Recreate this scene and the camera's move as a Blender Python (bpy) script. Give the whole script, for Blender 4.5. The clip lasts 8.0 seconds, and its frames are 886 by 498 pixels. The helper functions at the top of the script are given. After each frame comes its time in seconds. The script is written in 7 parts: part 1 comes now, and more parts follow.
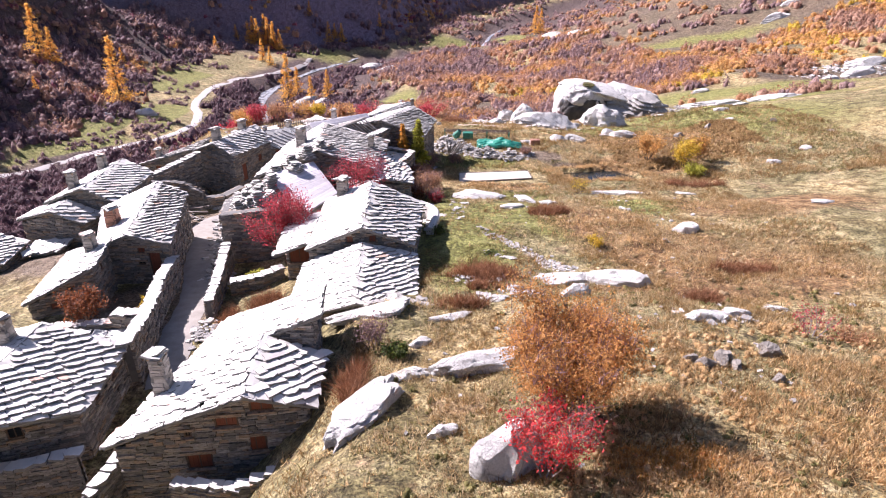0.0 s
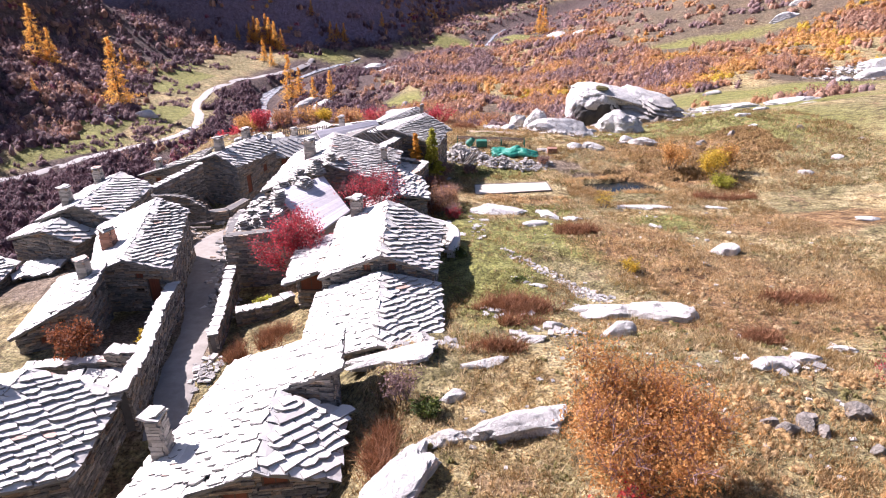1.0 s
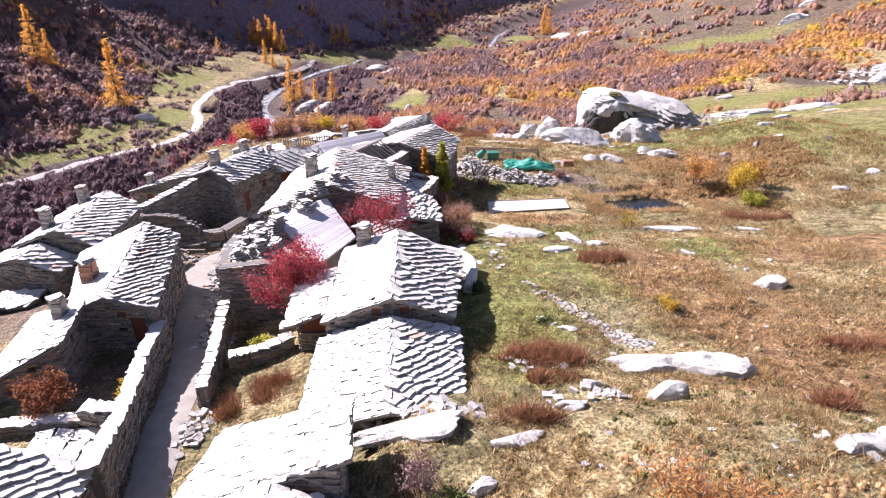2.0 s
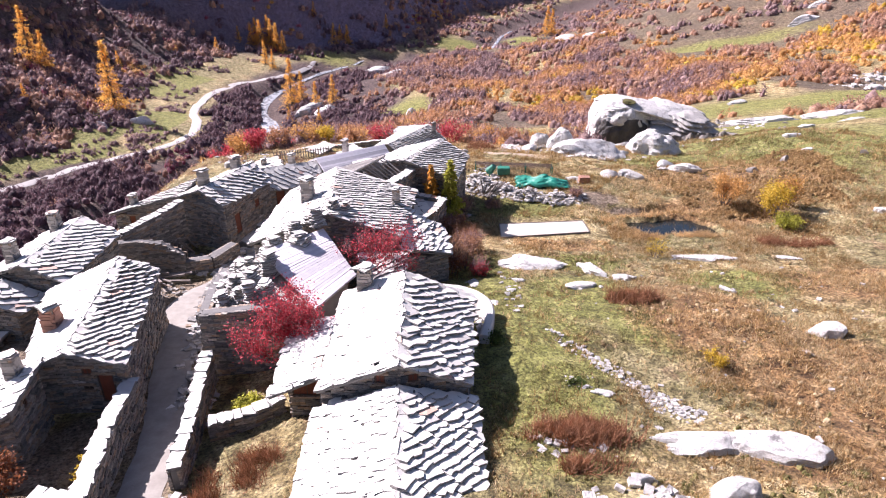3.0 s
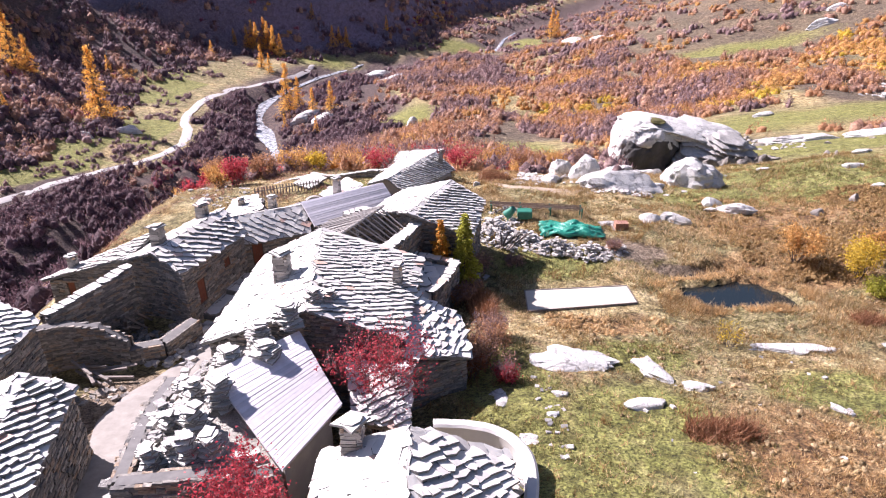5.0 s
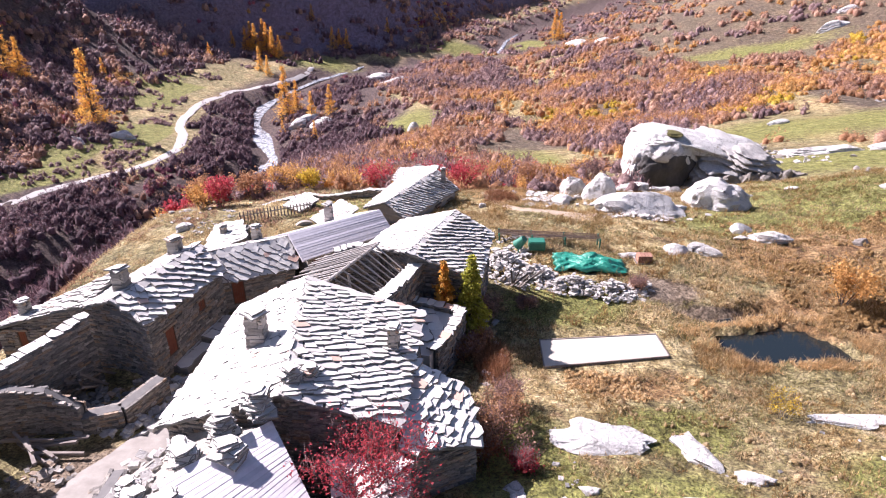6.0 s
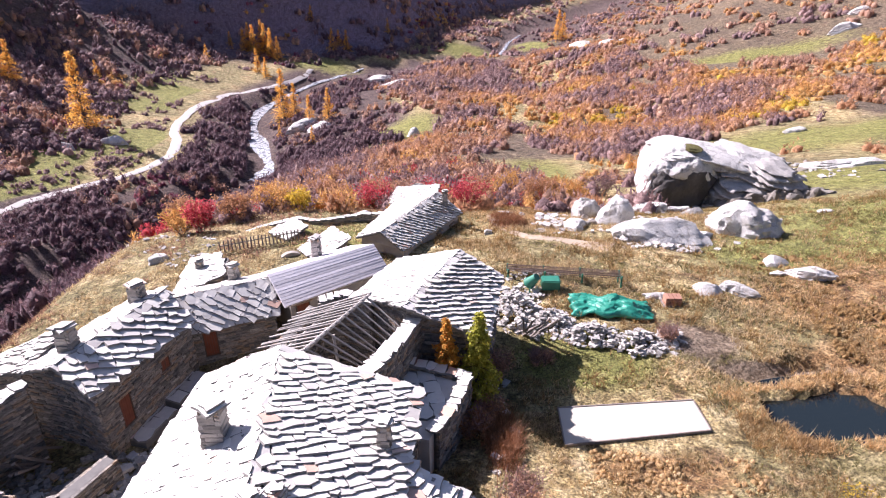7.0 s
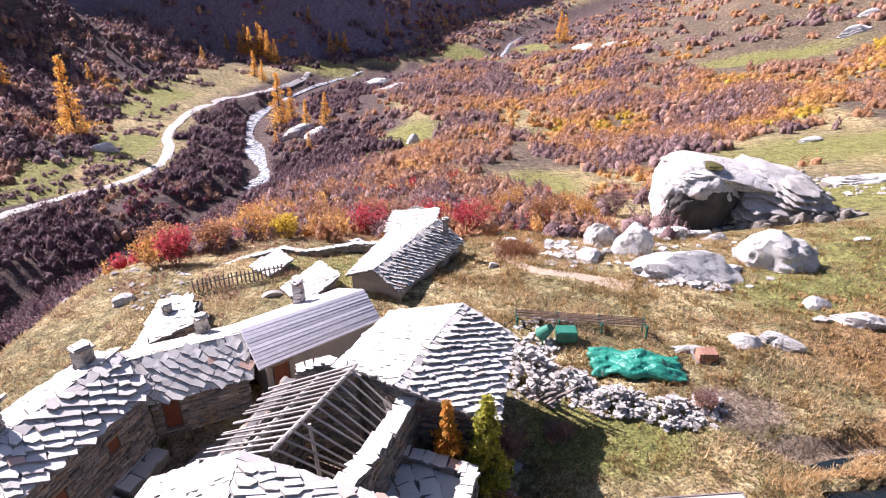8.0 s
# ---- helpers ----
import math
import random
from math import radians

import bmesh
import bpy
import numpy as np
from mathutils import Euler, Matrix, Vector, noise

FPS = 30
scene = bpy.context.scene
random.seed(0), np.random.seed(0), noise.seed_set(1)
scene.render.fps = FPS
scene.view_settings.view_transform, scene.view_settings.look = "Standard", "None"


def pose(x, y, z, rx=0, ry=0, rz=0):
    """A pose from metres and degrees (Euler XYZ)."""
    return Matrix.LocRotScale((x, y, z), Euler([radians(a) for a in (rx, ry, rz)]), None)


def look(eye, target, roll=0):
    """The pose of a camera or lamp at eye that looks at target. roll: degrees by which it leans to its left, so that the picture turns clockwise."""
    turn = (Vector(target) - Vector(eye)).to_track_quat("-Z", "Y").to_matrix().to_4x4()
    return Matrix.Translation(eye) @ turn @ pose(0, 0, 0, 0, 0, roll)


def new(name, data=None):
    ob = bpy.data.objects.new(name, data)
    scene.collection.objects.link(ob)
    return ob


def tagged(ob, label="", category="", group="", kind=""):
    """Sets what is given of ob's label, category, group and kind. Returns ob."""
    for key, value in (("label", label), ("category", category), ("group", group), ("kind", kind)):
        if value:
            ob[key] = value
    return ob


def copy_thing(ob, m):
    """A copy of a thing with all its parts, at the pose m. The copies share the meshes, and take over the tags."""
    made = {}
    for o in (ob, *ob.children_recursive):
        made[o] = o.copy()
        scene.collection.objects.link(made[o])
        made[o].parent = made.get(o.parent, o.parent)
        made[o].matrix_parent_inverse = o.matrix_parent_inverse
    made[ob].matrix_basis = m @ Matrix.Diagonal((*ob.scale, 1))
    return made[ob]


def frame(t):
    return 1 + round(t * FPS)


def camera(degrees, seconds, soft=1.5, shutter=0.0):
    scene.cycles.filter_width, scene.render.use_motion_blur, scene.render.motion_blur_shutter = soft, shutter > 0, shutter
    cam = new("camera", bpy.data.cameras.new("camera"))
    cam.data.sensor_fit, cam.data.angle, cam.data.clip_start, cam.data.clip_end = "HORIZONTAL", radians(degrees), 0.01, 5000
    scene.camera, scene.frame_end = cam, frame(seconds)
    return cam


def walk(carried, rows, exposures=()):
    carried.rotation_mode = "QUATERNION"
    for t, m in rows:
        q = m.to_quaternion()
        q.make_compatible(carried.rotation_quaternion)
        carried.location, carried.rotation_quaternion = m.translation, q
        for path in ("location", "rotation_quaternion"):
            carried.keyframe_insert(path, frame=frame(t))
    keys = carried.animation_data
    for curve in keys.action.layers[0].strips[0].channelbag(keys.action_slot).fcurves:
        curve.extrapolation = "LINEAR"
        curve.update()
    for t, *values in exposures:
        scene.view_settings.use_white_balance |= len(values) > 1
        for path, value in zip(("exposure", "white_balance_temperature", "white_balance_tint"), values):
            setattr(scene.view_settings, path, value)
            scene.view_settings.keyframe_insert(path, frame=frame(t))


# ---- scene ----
# ---- camera ----
cam = camera(70, 8.0, soft=1.1)
PATH = [
    (0, (0.005, 0.061, 39.96), (-0.017, 1.855, 39.077), -0.3),
    (0.5, (-0.711, 1.686, 39.98), (-0.735, 3.479, 39.095), -0.35),
    (1, (-1.338, 3.554, 39.994), (-1.363, 5.347, 39.108), -0.35),
    (1.5, (-1.826, 5.597, 40.001), (-1.853, 7.39, 39.115), -0.35),
    (3, (-2.872, 12.814, 40.013), (-2.904, 14.606, 39.126), -0.3),
    (3.5, (-3.16, 15.447, 40.006), (-3.193, 17.239, 39.119), -0.3),
    (4, (-3.399, 18.14, 40.006), (-3.432, 19.932, 39.119), -0.3),
    (4.5, (-3.628, 20.931, 40.004), (-3.661, 22.723, 39.116), -0.3),
    (6, (-4.063, 29.511, 39.987), (-4.1, 31.303, 39.1), -0.25),
    (6.5, (-4.154, 32.486, 39.985), (-4.193, 34.278, 39.098), -0.25),
    (7, (-4.236, 35.461, 40.0), (-4.276, 37.252, 39.112), -0.25),
    (7.5, (-4.301, 38.458, 40.01), (-4.341, 40.249, 39.122), -0.25),
    (8, (-4.355, 41.372, 40.04), (-4.396, 43.164, 39.153), -0.25),
]
walk(cam, [(t, look(eye, target, roll)) for t, eye, target, roll in PATH], exposures=[(0, 1.3, 5950, 28), (8, 1.3, 5950, 28)])

# ---- world and sun ----
SUN_EL, SUN_X, SUN_Y = 38.0, -0.87, 0.48
world = bpy.data.worlds.new("world")
scene.world = world
world.use_nodes = True
wn = world.node_tree.nodes
sky = wn.new("ShaderNodeTexSky")
sky.sky_type = "NISHITA"
sky.sun_disc = False
sky.sun_elevation = radians(SUN_EL)
sky.sun_rotation = math.atan2(SUN_X, SUN_Y)
world.node_tree.links.new(sky.outputs[0], wn["Background"].inputs[0])
wn["Background"].inputs[1].default_value = 0.045
sun = new("sun", bpy.data.lights.new("sun", "SUN"))
sun.data.energy, sun.data.angle, sun.data.color = 5.0, radians(0.5), (1.0, 0.93, 0.84)
sun.matrix_world = look((SUN_X * 50, SUN_Y * 50, 50 * math.tan(radians(SUN_EL))), (0, 0, 0))


# ---- materials ----
def mat(name, rough=0.85):
    m = bpy.data.materials.new(name)
    m.use_nodes = True
    b = m.node_tree.nodes["Principled BSDF"]
    b.inputs["Roughness"].default_value = rough
    return m, m.node_tree.nodes, m.node_tree.links, b


def noise_node(n, l, scale, detail=6, rough=0.6, vec=None, stretch=None):
    if vec is None:
        vec = n.new("ShaderNodeTexCoord").outputs["Object"]
    if stretch:
        mp = n.new("ShaderNodeMapping")
        mp.inputs["Scale"].default_value = stretch
        l.new(vec, mp.inputs[0])
        vec = mp.outputs[0]
    t = n.new("ShaderNodeTexNoise")
    t.inputs["Scale"].default_value, t.inputs["Detail"].default_value, t.inputs["Roughness"].default_value = scale, detail, rough
    l.new(vec, t.inputs["Vector"])
    return t.outputs["Fac"]


def ramp(n, l, fac, stops):
    r = n.new("ShaderNodeValToRGB")
    e = r.color_ramp.elements
    while len(e) < len(stops):
        e.new(0.5)
    for k, (p, c) in zip(e, stops):
        k.position, k.color = p, (*c, 1)
    l.new(fac, r.inputs[0])
    return r.outputs[0]


def mix(n, l, fac, a, b, mode="MIX"):
    m = n.new("ShaderNodeMix")
    m.data_type, m.blend_type = "RGBA", mode
    for k, v in ((0, fac), (6, a), (7, b)):
        if isinstance(v, (int, float)):
            m.inputs[k].default_value = v
        elif isinstance(v, tuple):
            m.inputs[k].default_value = (*v, 1)
        else:
            l.new(v, m.inputs[k])
    return m.outputs[2]


def bump(n, l, b, height, strength=0.5, dist=0.05):
    k = n.new("ShaderNodeBump")
    k.inputs["Strength"].default_value, k.inputs["Distance"].default_value = strength, dist
    l.new(height, k.inputs["Height"])
    l.new(k.outputs[0], b.inputs["Normal"])


def plain(name, c1, c2, scale=3.0, rough=0.85, bumpy=0.3, per="", spread=0.35, dist=0.03, stretch=None):
    """Two colours mottled at two scales; per: OBJECT or ISLAND varies the value piece by piece."""
    m, n, l, b = mat(name, rough)
    f1 = noise_node(n, l, scale, stretch=stretch)
    f2 = noise_node(n, l, scale * 7, 4, stretch=stretch)
    col = mix(n, l, f2, ramp(n, l, f1, [(0.35, c1), (0.65, c2)]), tuple(0.6 * a + 0.4 * d for a, d in zip(c1, c2)))
    if per:
        if per == "OBJECT":
            r = n.new("ShaderNodeObjectInfo").outputs["Random"]
        else:
            r = n.new("ShaderNodeNewGeometry").outputs["Random Per Island"]
        mr = n.new("ShaderNodeMapRange")
        mr.inputs["To Min"].default_value, mr.inputs["To Max"].default_value = 1 - spread, 1 + spread
        l.new(r, mr.inputs[0])
        h = n.new("ShaderNodeHueSaturation")
        l.new(col, h.inputs["Color"])
        l.new(mr.outputs[0], h.inputs["Value"])
        col = h.outputs[0]
    l.new(col, b.inputs["Base Color"])
    if bumpy:
        bump(n, l, b, f2, bumpy, dist)
    return m


def leaf(name, c1, c2, trans=0.3, spread=0.4):
    """Foliage, a little translucent, varied leaf by leaf."""
    m, n, l, b = mat(name, 0.8)
    r = n.new("ShaderNodeNewGeometry").outputs["Random Per Island"]
    f = noise_node(n, l, 0.35, 3)
    add = n.new("ShaderNodeMath")
    add.operation = "MULTIPLY_ADD"
    l.new(f, add.inputs[0])
    add.inputs[1].default_value = 0.9
    sub = n.new("ShaderNodeMath")
    sub.operation = "MULTIPLY_ADD"
    l.new(r, sub.inputs[0])
    sub.inputs[1].default_value, sub.inputs[2].default_value = spread * 1.6, -spread * 0.8
    l.new(sub.outputs[0], add.inputs[2])
    c1, c2 = tuple(0.95 * c for c in c1), tuple(0.95 * c for c in c2)
    dark = tuple(0.68 * c for c in c1)
    col = ramp(n, l, add.outputs[0], [(0.1, dark), (0.4, c1), (0.75, c2)])
    tw = noise_node(n, l, 3.2, 4, 0.75)
    col = mix(n, l, 1.0, col, ramp(n, l, tw, [(0.38, (0.62, 0.6, 0.61)), (0.62, (1.28, 1.28, 1.28))]), "MULTIPLY")
    bump(n, l, b, tw, 0.8, 0.4)
    l.new(col, b.inputs["Base Color"])
    t = n.new("ShaderNodeBsdfTranslucent")
    l.new(col, t.inputs[0])
    x = n.new("ShaderNodeMixShader")
    x.inputs[0].default_value = trans
    l.new(b.outputs[0], x.inputs[1])
    l.new(t.outputs[0], x.inputs[2])
    l.new(x.outputs[0], n["Material Output"].inputs[0])
    return m


def slate_material():
    m, n, l, b = mat("slate", 0.48)
    f1 = noise_node(n, l, 0.9, 5)
    f2 = noise_node(n, l, 14, 5)
    f3 = noise_node(n, l, 2.7, 6, 0.7)
    col = ramp(n, l, f1, [(0.3, (0.58, 0.565, 0.52)), (0.7, (0.78, 0.76, 0.71))])
    col = mix(n, l, ramp(n, l, f3, [(0.6, (0, 0, 0)), (0.72, (0.55, 0.55, 0.55))]), col, (0.45, 0.42, 0.33))
    rnd = n.new("ShaderNodeObjectInfo").outputs["Random"]
    tint = ramp(n, l, rnd, [(0.0, (0.72, 0.7, 0.7)), (0.5, (0.95, 0.94, 0.93)), (0.965, (1.06, 1.05, 1.03)), (0.985, (0.9, 0.62, 0.52))])
    col = mix(n, l, 1.0, col, tint, "MULTIPLY")
    l.new(col, b.inputs["Base Color"])
    bump(n, l, b, f2, 0.35, 0.02)
    return m


def wall_material():
    m, n, l, b = mat("rubble_stone", 0.9)
    r = n.new("ShaderNodeNewGeometry").outputs["Random Per Island"]
    col = ramp(n, l, r, [(0.0, (0.13, 0.125, 0.12)), (0.35, (0.24, 0.225, 0.21)), (0.7, (0.36, 0.33, 0.29)), (0.92, (0.34, 0.24, 0.16)), (1.0, (0.5, 0.47, 0.43))])
    pos = n.new("ShaderNodeNewGeometry").outputs["Position"]
    f = noise_node(n, l, 5, 7, 0.72, pos, stretch=(1, 1, 3.6))
    col = mix(n, l, 1.0, col, ramp(n, l, f, [(0.36, (0.42, 0.41, 0.4)), (0.5, (0.95, 0.94, 0.92)), (0.66, (1.4, 1.36, 1.3))]), "MULTIPLY")
    stain = noise_node(n, l, 0.8, 5, 0.65, pos)
    col = mix(n, l, ramp(n, l, stain, [(0.54, (0, 0, 0)), (0.7, (0.5, 0.5, 0.5))]), col, (0.29, 0.265, 0.235))
    l.new(col, b.inputs["Base Color"])
    bump(n, l, b, f, 1.0, 0.06)
    return m


def granite_material():
    m, n, l, b = mat("granite", 0.88)
    pos = n.new("ShaderNodeNewGeometry").outputs["Position"]
    f1 = noise_node(n, l, 0.35, 6, 0.65, pos)
    f2 = noise_node(n, l, 2.6, 8, 0.75, pos)
    f3 = noise_node(n, l, 0.9, 6, 0.7, pos, stretch=(1, 1, 0.35))
    f4 = noise_node(n, l, 14, 5, 0.7, pos)
    col = ramp(n, l, f1, [(0.3, (0.58, 0.56, 0.525)), (0.65, (0.78, 0.76, 0.72))])
    col = mix(n, l, ramp(n, l, f2, [(0.57, (0, 0, 0)), (0.68, (0.6, 0.6, 0.6))]), col, (0.27, 0.25, 0.225))
    col = mix(n, l, ramp(n, l, f3, [(0.6, (0, 0, 0)), (0.69, (0.8, 0.8, 0.8))]), col, (0.12, 0.115, 0.11))
    col = mix(n, l, ramp(n, l, noise_node(n, l, 0.7, 5, 0.6, pos), [(0.62, (0, 0, 0)), (0.7, (0.6, 0.6, 0.6))]), col, (0.30, 0.24, 0.12))
    crust = noise_node(n, l, 0.16, 7, 0.72, pos, stretch=(1, 1, 0.6))
    col = mix(n, l, ramp(n, l, crust, [(0.6, (0, 0, 0)), (0.69, (0.7, 0.7, 0.7))]), col, (0.12, 0.11, 0.10))
    v = n.new("ShaderNodeTexVoronoi")
    v.feature = "DISTANCE_TO_EDGE"
    v.inputs["Scale"].default_value = 0.3
    wob = n.new("ShaderNodeVectorMath")
    wob.operation = "MULTIPLY_ADD"
    nn = n.new("ShaderNodeTexNoise")
    nn.inputs["Scale"].default_value = 1.1
    l.new(pos, nn.inputs["Vector"])
    l.new(nn.outputs["Color"], wob.inputs[0])
    wob.inputs[1].default_value = (1.6, 1.6, 1.6)
    l.new(pos, wob.inputs[2])
    l.new(wob.outputs[0], v.inputs["Vector"])
    crack = ramp(n, l, v.outputs["Distance"], [(0.0, (0.62, 0.61, 0.6)), (0.03, (1, 1, 1))])
    col = mix(n, l, 1.0, col, crack, "MULTIPLY")
    col = mix(n, l, 1.0, col, ramp(n, l, f4, [(0.3, (0.75, 0.75, 0.75)), (0.7, (1.12, 1.12, 1.12))]), "MULTIPLY")
    l.new(col, b.inputs["Base Color"])
    add = n.new("ShaderNodeMath")
    add.operation = "MULTIPLY_ADD"
    l.new(crack, add.inputs[0])
    add.inputs[1].default_value = 0.35
    l.new(f2, add.inputs[2])
    bump(n, l, b, add.outputs[0], 0.9, 0.3)
    return m


def ground_material():
    """Grass, soil and gravel by the cover attribute: red for green turf, green for bare soil, blue for rust-red growth."""
    m, n, l, b = mat("pasture", 0.95)
    pos = n.new("ShaderNodeNewGeometry").outputs["Position"]
    at = n.new("ShaderNodeAttribute")
    at.attribute_name = "cover"
    sep = n.new("ShaderNodeSeparateColor")
    l.new(at.outputs["Color"], sep.inputs[0])
    big = noise_node(n, l, 0.12, 6, 0.6, pos)
    mid = noise_node(n, l, 0.9, 8, 0.72, pos)
    fine = noise_node(n, l, 7, 4, 0.7, pos)
    straw = ramp(n, l, mid, [(0.36, (0.23, 0.155, 0.06)), (0.48, (0.56, 0.42, 0.19)), (0.62, (0.84, 0.70, 0.40))])
    olive = ramp(n, l, mid, [(0.34, (0.12, 0.1, 0.04)), (0.48, (0.31, 0.265, 0.115)), (0.66, (0.58, 0.49, 0.26))])
    patch = noise_node(n, l, 0.33, 5, 0.65, pos)
    heath = ramp(n, l, mid, [(0.36, (0.13, 0.07, 0.035)), (0.5, (0.38, 0.235, 0.125)), (0.64, (0.62, 0.44, 0.26))])
    col = mix(n, l, ramp(n, l, big, [(0.36, (0, 0, 0)), (0.54, (1, 1, 1))]), straw, olive)
    col = mix(n, l, ramp(n, l, patch, [(0.56, (0, 0, 0)), (0.66, (0.8, 0.8, 0.8))]), col, heath)
    green = ramp(n, l, mid, [(0.3, (0.135, 0.145, 0.03)), (0.52, (0.315, 0.315, 0.085)), (0.72, (0.5, 0.46, 0.185))])
    rust = ramp(n, l, mid, [(0.34, (0.11, 0.055, 0.02)), (0.48, (0.35, 0.20, 0.08)), (0.66, (0.62, 0.43, 0.21))])
    soil = ramp(n, l, mid, [(0.3, (0.20, 0.14, 0.095)), (0.7, (0.44, 0.35, 0.25))])

    def edge(channel):
        a = n.new("ShaderNodeMath")
        a.operation = "MULTIPLY_ADD"
        l.new(mid, a.inputs[0])
        a.inputs[1].default_value = 0.8
        c = n.new("ShaderNodeMath")
        c.operation = "SUBTRACT"
        l.new(sep.outputs[channel], c.inputs[0])
        c.inputs[1].default_value = 0.4
        l.new(c.outputs[0], a.inputs[2])
        return ramp(n, l, a.outputs[0], [(0.3, (0, 0, 0)), (0.6, (1, 1, 1))])
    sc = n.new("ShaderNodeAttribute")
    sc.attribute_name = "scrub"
    # scrub floor: browns darkened for the shade between bushes
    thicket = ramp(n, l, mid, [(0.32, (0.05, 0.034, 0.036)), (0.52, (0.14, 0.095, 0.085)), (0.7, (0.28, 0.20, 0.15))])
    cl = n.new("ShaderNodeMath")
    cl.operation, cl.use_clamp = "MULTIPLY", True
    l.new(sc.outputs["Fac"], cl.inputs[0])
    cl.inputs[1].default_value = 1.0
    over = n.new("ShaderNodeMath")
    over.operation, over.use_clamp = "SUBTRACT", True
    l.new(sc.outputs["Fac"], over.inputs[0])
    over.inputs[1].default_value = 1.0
    # above 1: bluish tone put in for haze over the shaded hillside
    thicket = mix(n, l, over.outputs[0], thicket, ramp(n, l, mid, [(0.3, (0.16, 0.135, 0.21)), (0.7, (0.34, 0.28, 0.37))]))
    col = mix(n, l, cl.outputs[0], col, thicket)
    col = mix(n, l, edge("Red"), col, green)
    col = mix(n, l, edge("Blue"), col, rust)
    col = mix(n, l, edge("Green"), col, soil)
    col = mix(n, l, 1.0, col, ramp(n, l, fine, [(0.36, (0.34, 0.32, 0.30)), (0.5, (1.0, 1.0, 1.0)), (0.64, (1.5, 1.5, 1.5))]), "MULTIPLY")
    # tussocks: rounded clumps with lighter tops, gaps darkened for the shade between them
    wob = n.new("ShaderNodeVectorMath")
    wob.operation = "MULTIPLY_ADD"
    nn = n.new("ShaderNodeTexNoise")
    nn.inputs["Scale"].default_value, nn.inputs["Detail"].default_value = 1.6, 4
    l.new(pos, nn.inputs["Vector"])
    l.new(nn.outputs["Color"], wob.inputs[0])
    wob.inputs[1].default_value = (0.9, 0.9, 0.9)
    l.new(pos, wob.inputs[2])
    tuft = n.new("ShaderNodeTexVoronoi")
    tuft.inputs["Scale"].default_value = 2.1
    l.new(wob.outputs[0], tuft.inputs["Vector"])
    gap = ramp(n, l, tuft.outputs["Distance"], [(0.22, (1.18, 1.16, 1.12)), (0.48, (0.86, 0.84, 0.8)), (0.75, (0.5, 0.45, 0.38))])
    rank = ramp(n, l, noise_node(n, l, 0.5, 4, 0.6, pos), [(0.42, (0.15, 0.15, 0.15)), (0.6, (1, 1, 1))])
    col = mix(n, l, rank, col, mix(n, l, 1.0, col, gap, "MULTIPLY"))
    l.new(col, b.inputs["Base Color"])
    add = n.new("ShaderNodeMath")
    add.operation = "ADD"
    l.new(mid, add.inputs[0])
    l.new(fine, add.inputs[1])
    low = n.new("ShaderNodeMath")
    low.operation = "MULTIPLY_ADD"
    l.new(tuft.outputs["Distance"], low.inputs[0])
    low.inputs[1].default_value = -0.5
    l.new(add.outputs[0], low.inputs[2])
    bump(n, l, b, low.outputs[0], 1.0, 0.4)
    return m


def water_material(name, color, rough, foam):
    m, n, l, b = mat(name, rough)
    b.inputs["Base Color"].default_value = (*color, 1)
    f = noise_node(n, l, 1.3, 6, 0.7)
    if foam:
        col = ramp(n, l, noise_node(n, l, 0.9, 8, 0.8), [(0.43, color), (0.58, (0.74, 0.76, 0.79))])
        l.new(col, b.inputs["Base Color"])
    bump(n, l, b, f, 0.5 if foam else 0.05, 0.1)
    return m


SLATE = slate_material()
# slab rims and roof deck: broken edges, darkened for shadow in the joints
SLATE_EDGE = plain("shaded_slate_edge", (0.17, 0.16, 0.145), (0.30, 0.285, 0.26), 4.0, 0.9, 0.4)
WALL = wall_material()
STONE = granite_material()
# granite blackened for stains and for the shade under the great boulder's brow
SHADE_CRUST = plain("shade_crust_granite", (0.03, 0.028, 0.027), (0.15, 0.137, 0.125), 0.7, 0.92, 1.0, dist=0.2, stretch=(1, 1, 0.5))
LEDGE = plain("ledge_rock", (0.14, 0.125, 0.11), (0.40, 0.36, 0.31), 1.3, 0.9, 1.0, "ISLAND", 0.3, dist=0.15)
PALE = plain("pale_rubble", (0.32, 0.30, 0.275), (0.66, 0.63, 0.59), 2.2, 0.92, 0.8, "ISLAND", 0.35, dist=0.1)
GROUND = ground_material()
MORTAR = plain("mortar_core", (0.12, 0.115, 0.11), (0.21, 0.2, 0.19), 3, 0.95, 0.3)
WOOD = plain("old_wood", (0.16, 0.13, 0.11), (0.32, 0.28, 0.25), 1.5, 0.85, 0.4, stretch=(6, 6, 1))
BEAM = plain("weathered_beam", (0.34, 0.31, 0.28), (0.52, 0.48, 0.44), 2.0, 0.85, 0.4, "OBJECT", 0.25)
PLANK = plain("silver_plank", (0.58, 0.55, 0.56), (0.78, 0.74, 0.76), 1.2, 0.55, 0.3, "OBJECT", 0.18, stretch=(3, 3, 3))
DOOR = plain("red_brown_wood", (0.15, 0.04, 0.02), (0.26, 0.08, 0.038), 2.0, 0.7, 0.3)
FRAME = plain("dark_frame", (0.08, 0.05, 0.035), (0.14, 0.09, 0.06), 3.0, 0.7, 0.2)
PLASTER = plain("lime_render", (0.30, 0.27, 0.24), (0.46, 0.42, 0.37), 1.2, 0.95, 0.3)
PAVING = plain("pale_paving", (0.46, 0.44, 0.41), (0.62, 0.59, 0.55), 1.0, 0.9, 0.3, "OBJECT", 0.12)
SOIL = plain("sandy_soil", (0.30, 0.23, 0.16), (0.46, 0.37, 0.27), 0.9, 0.95, 0.5)
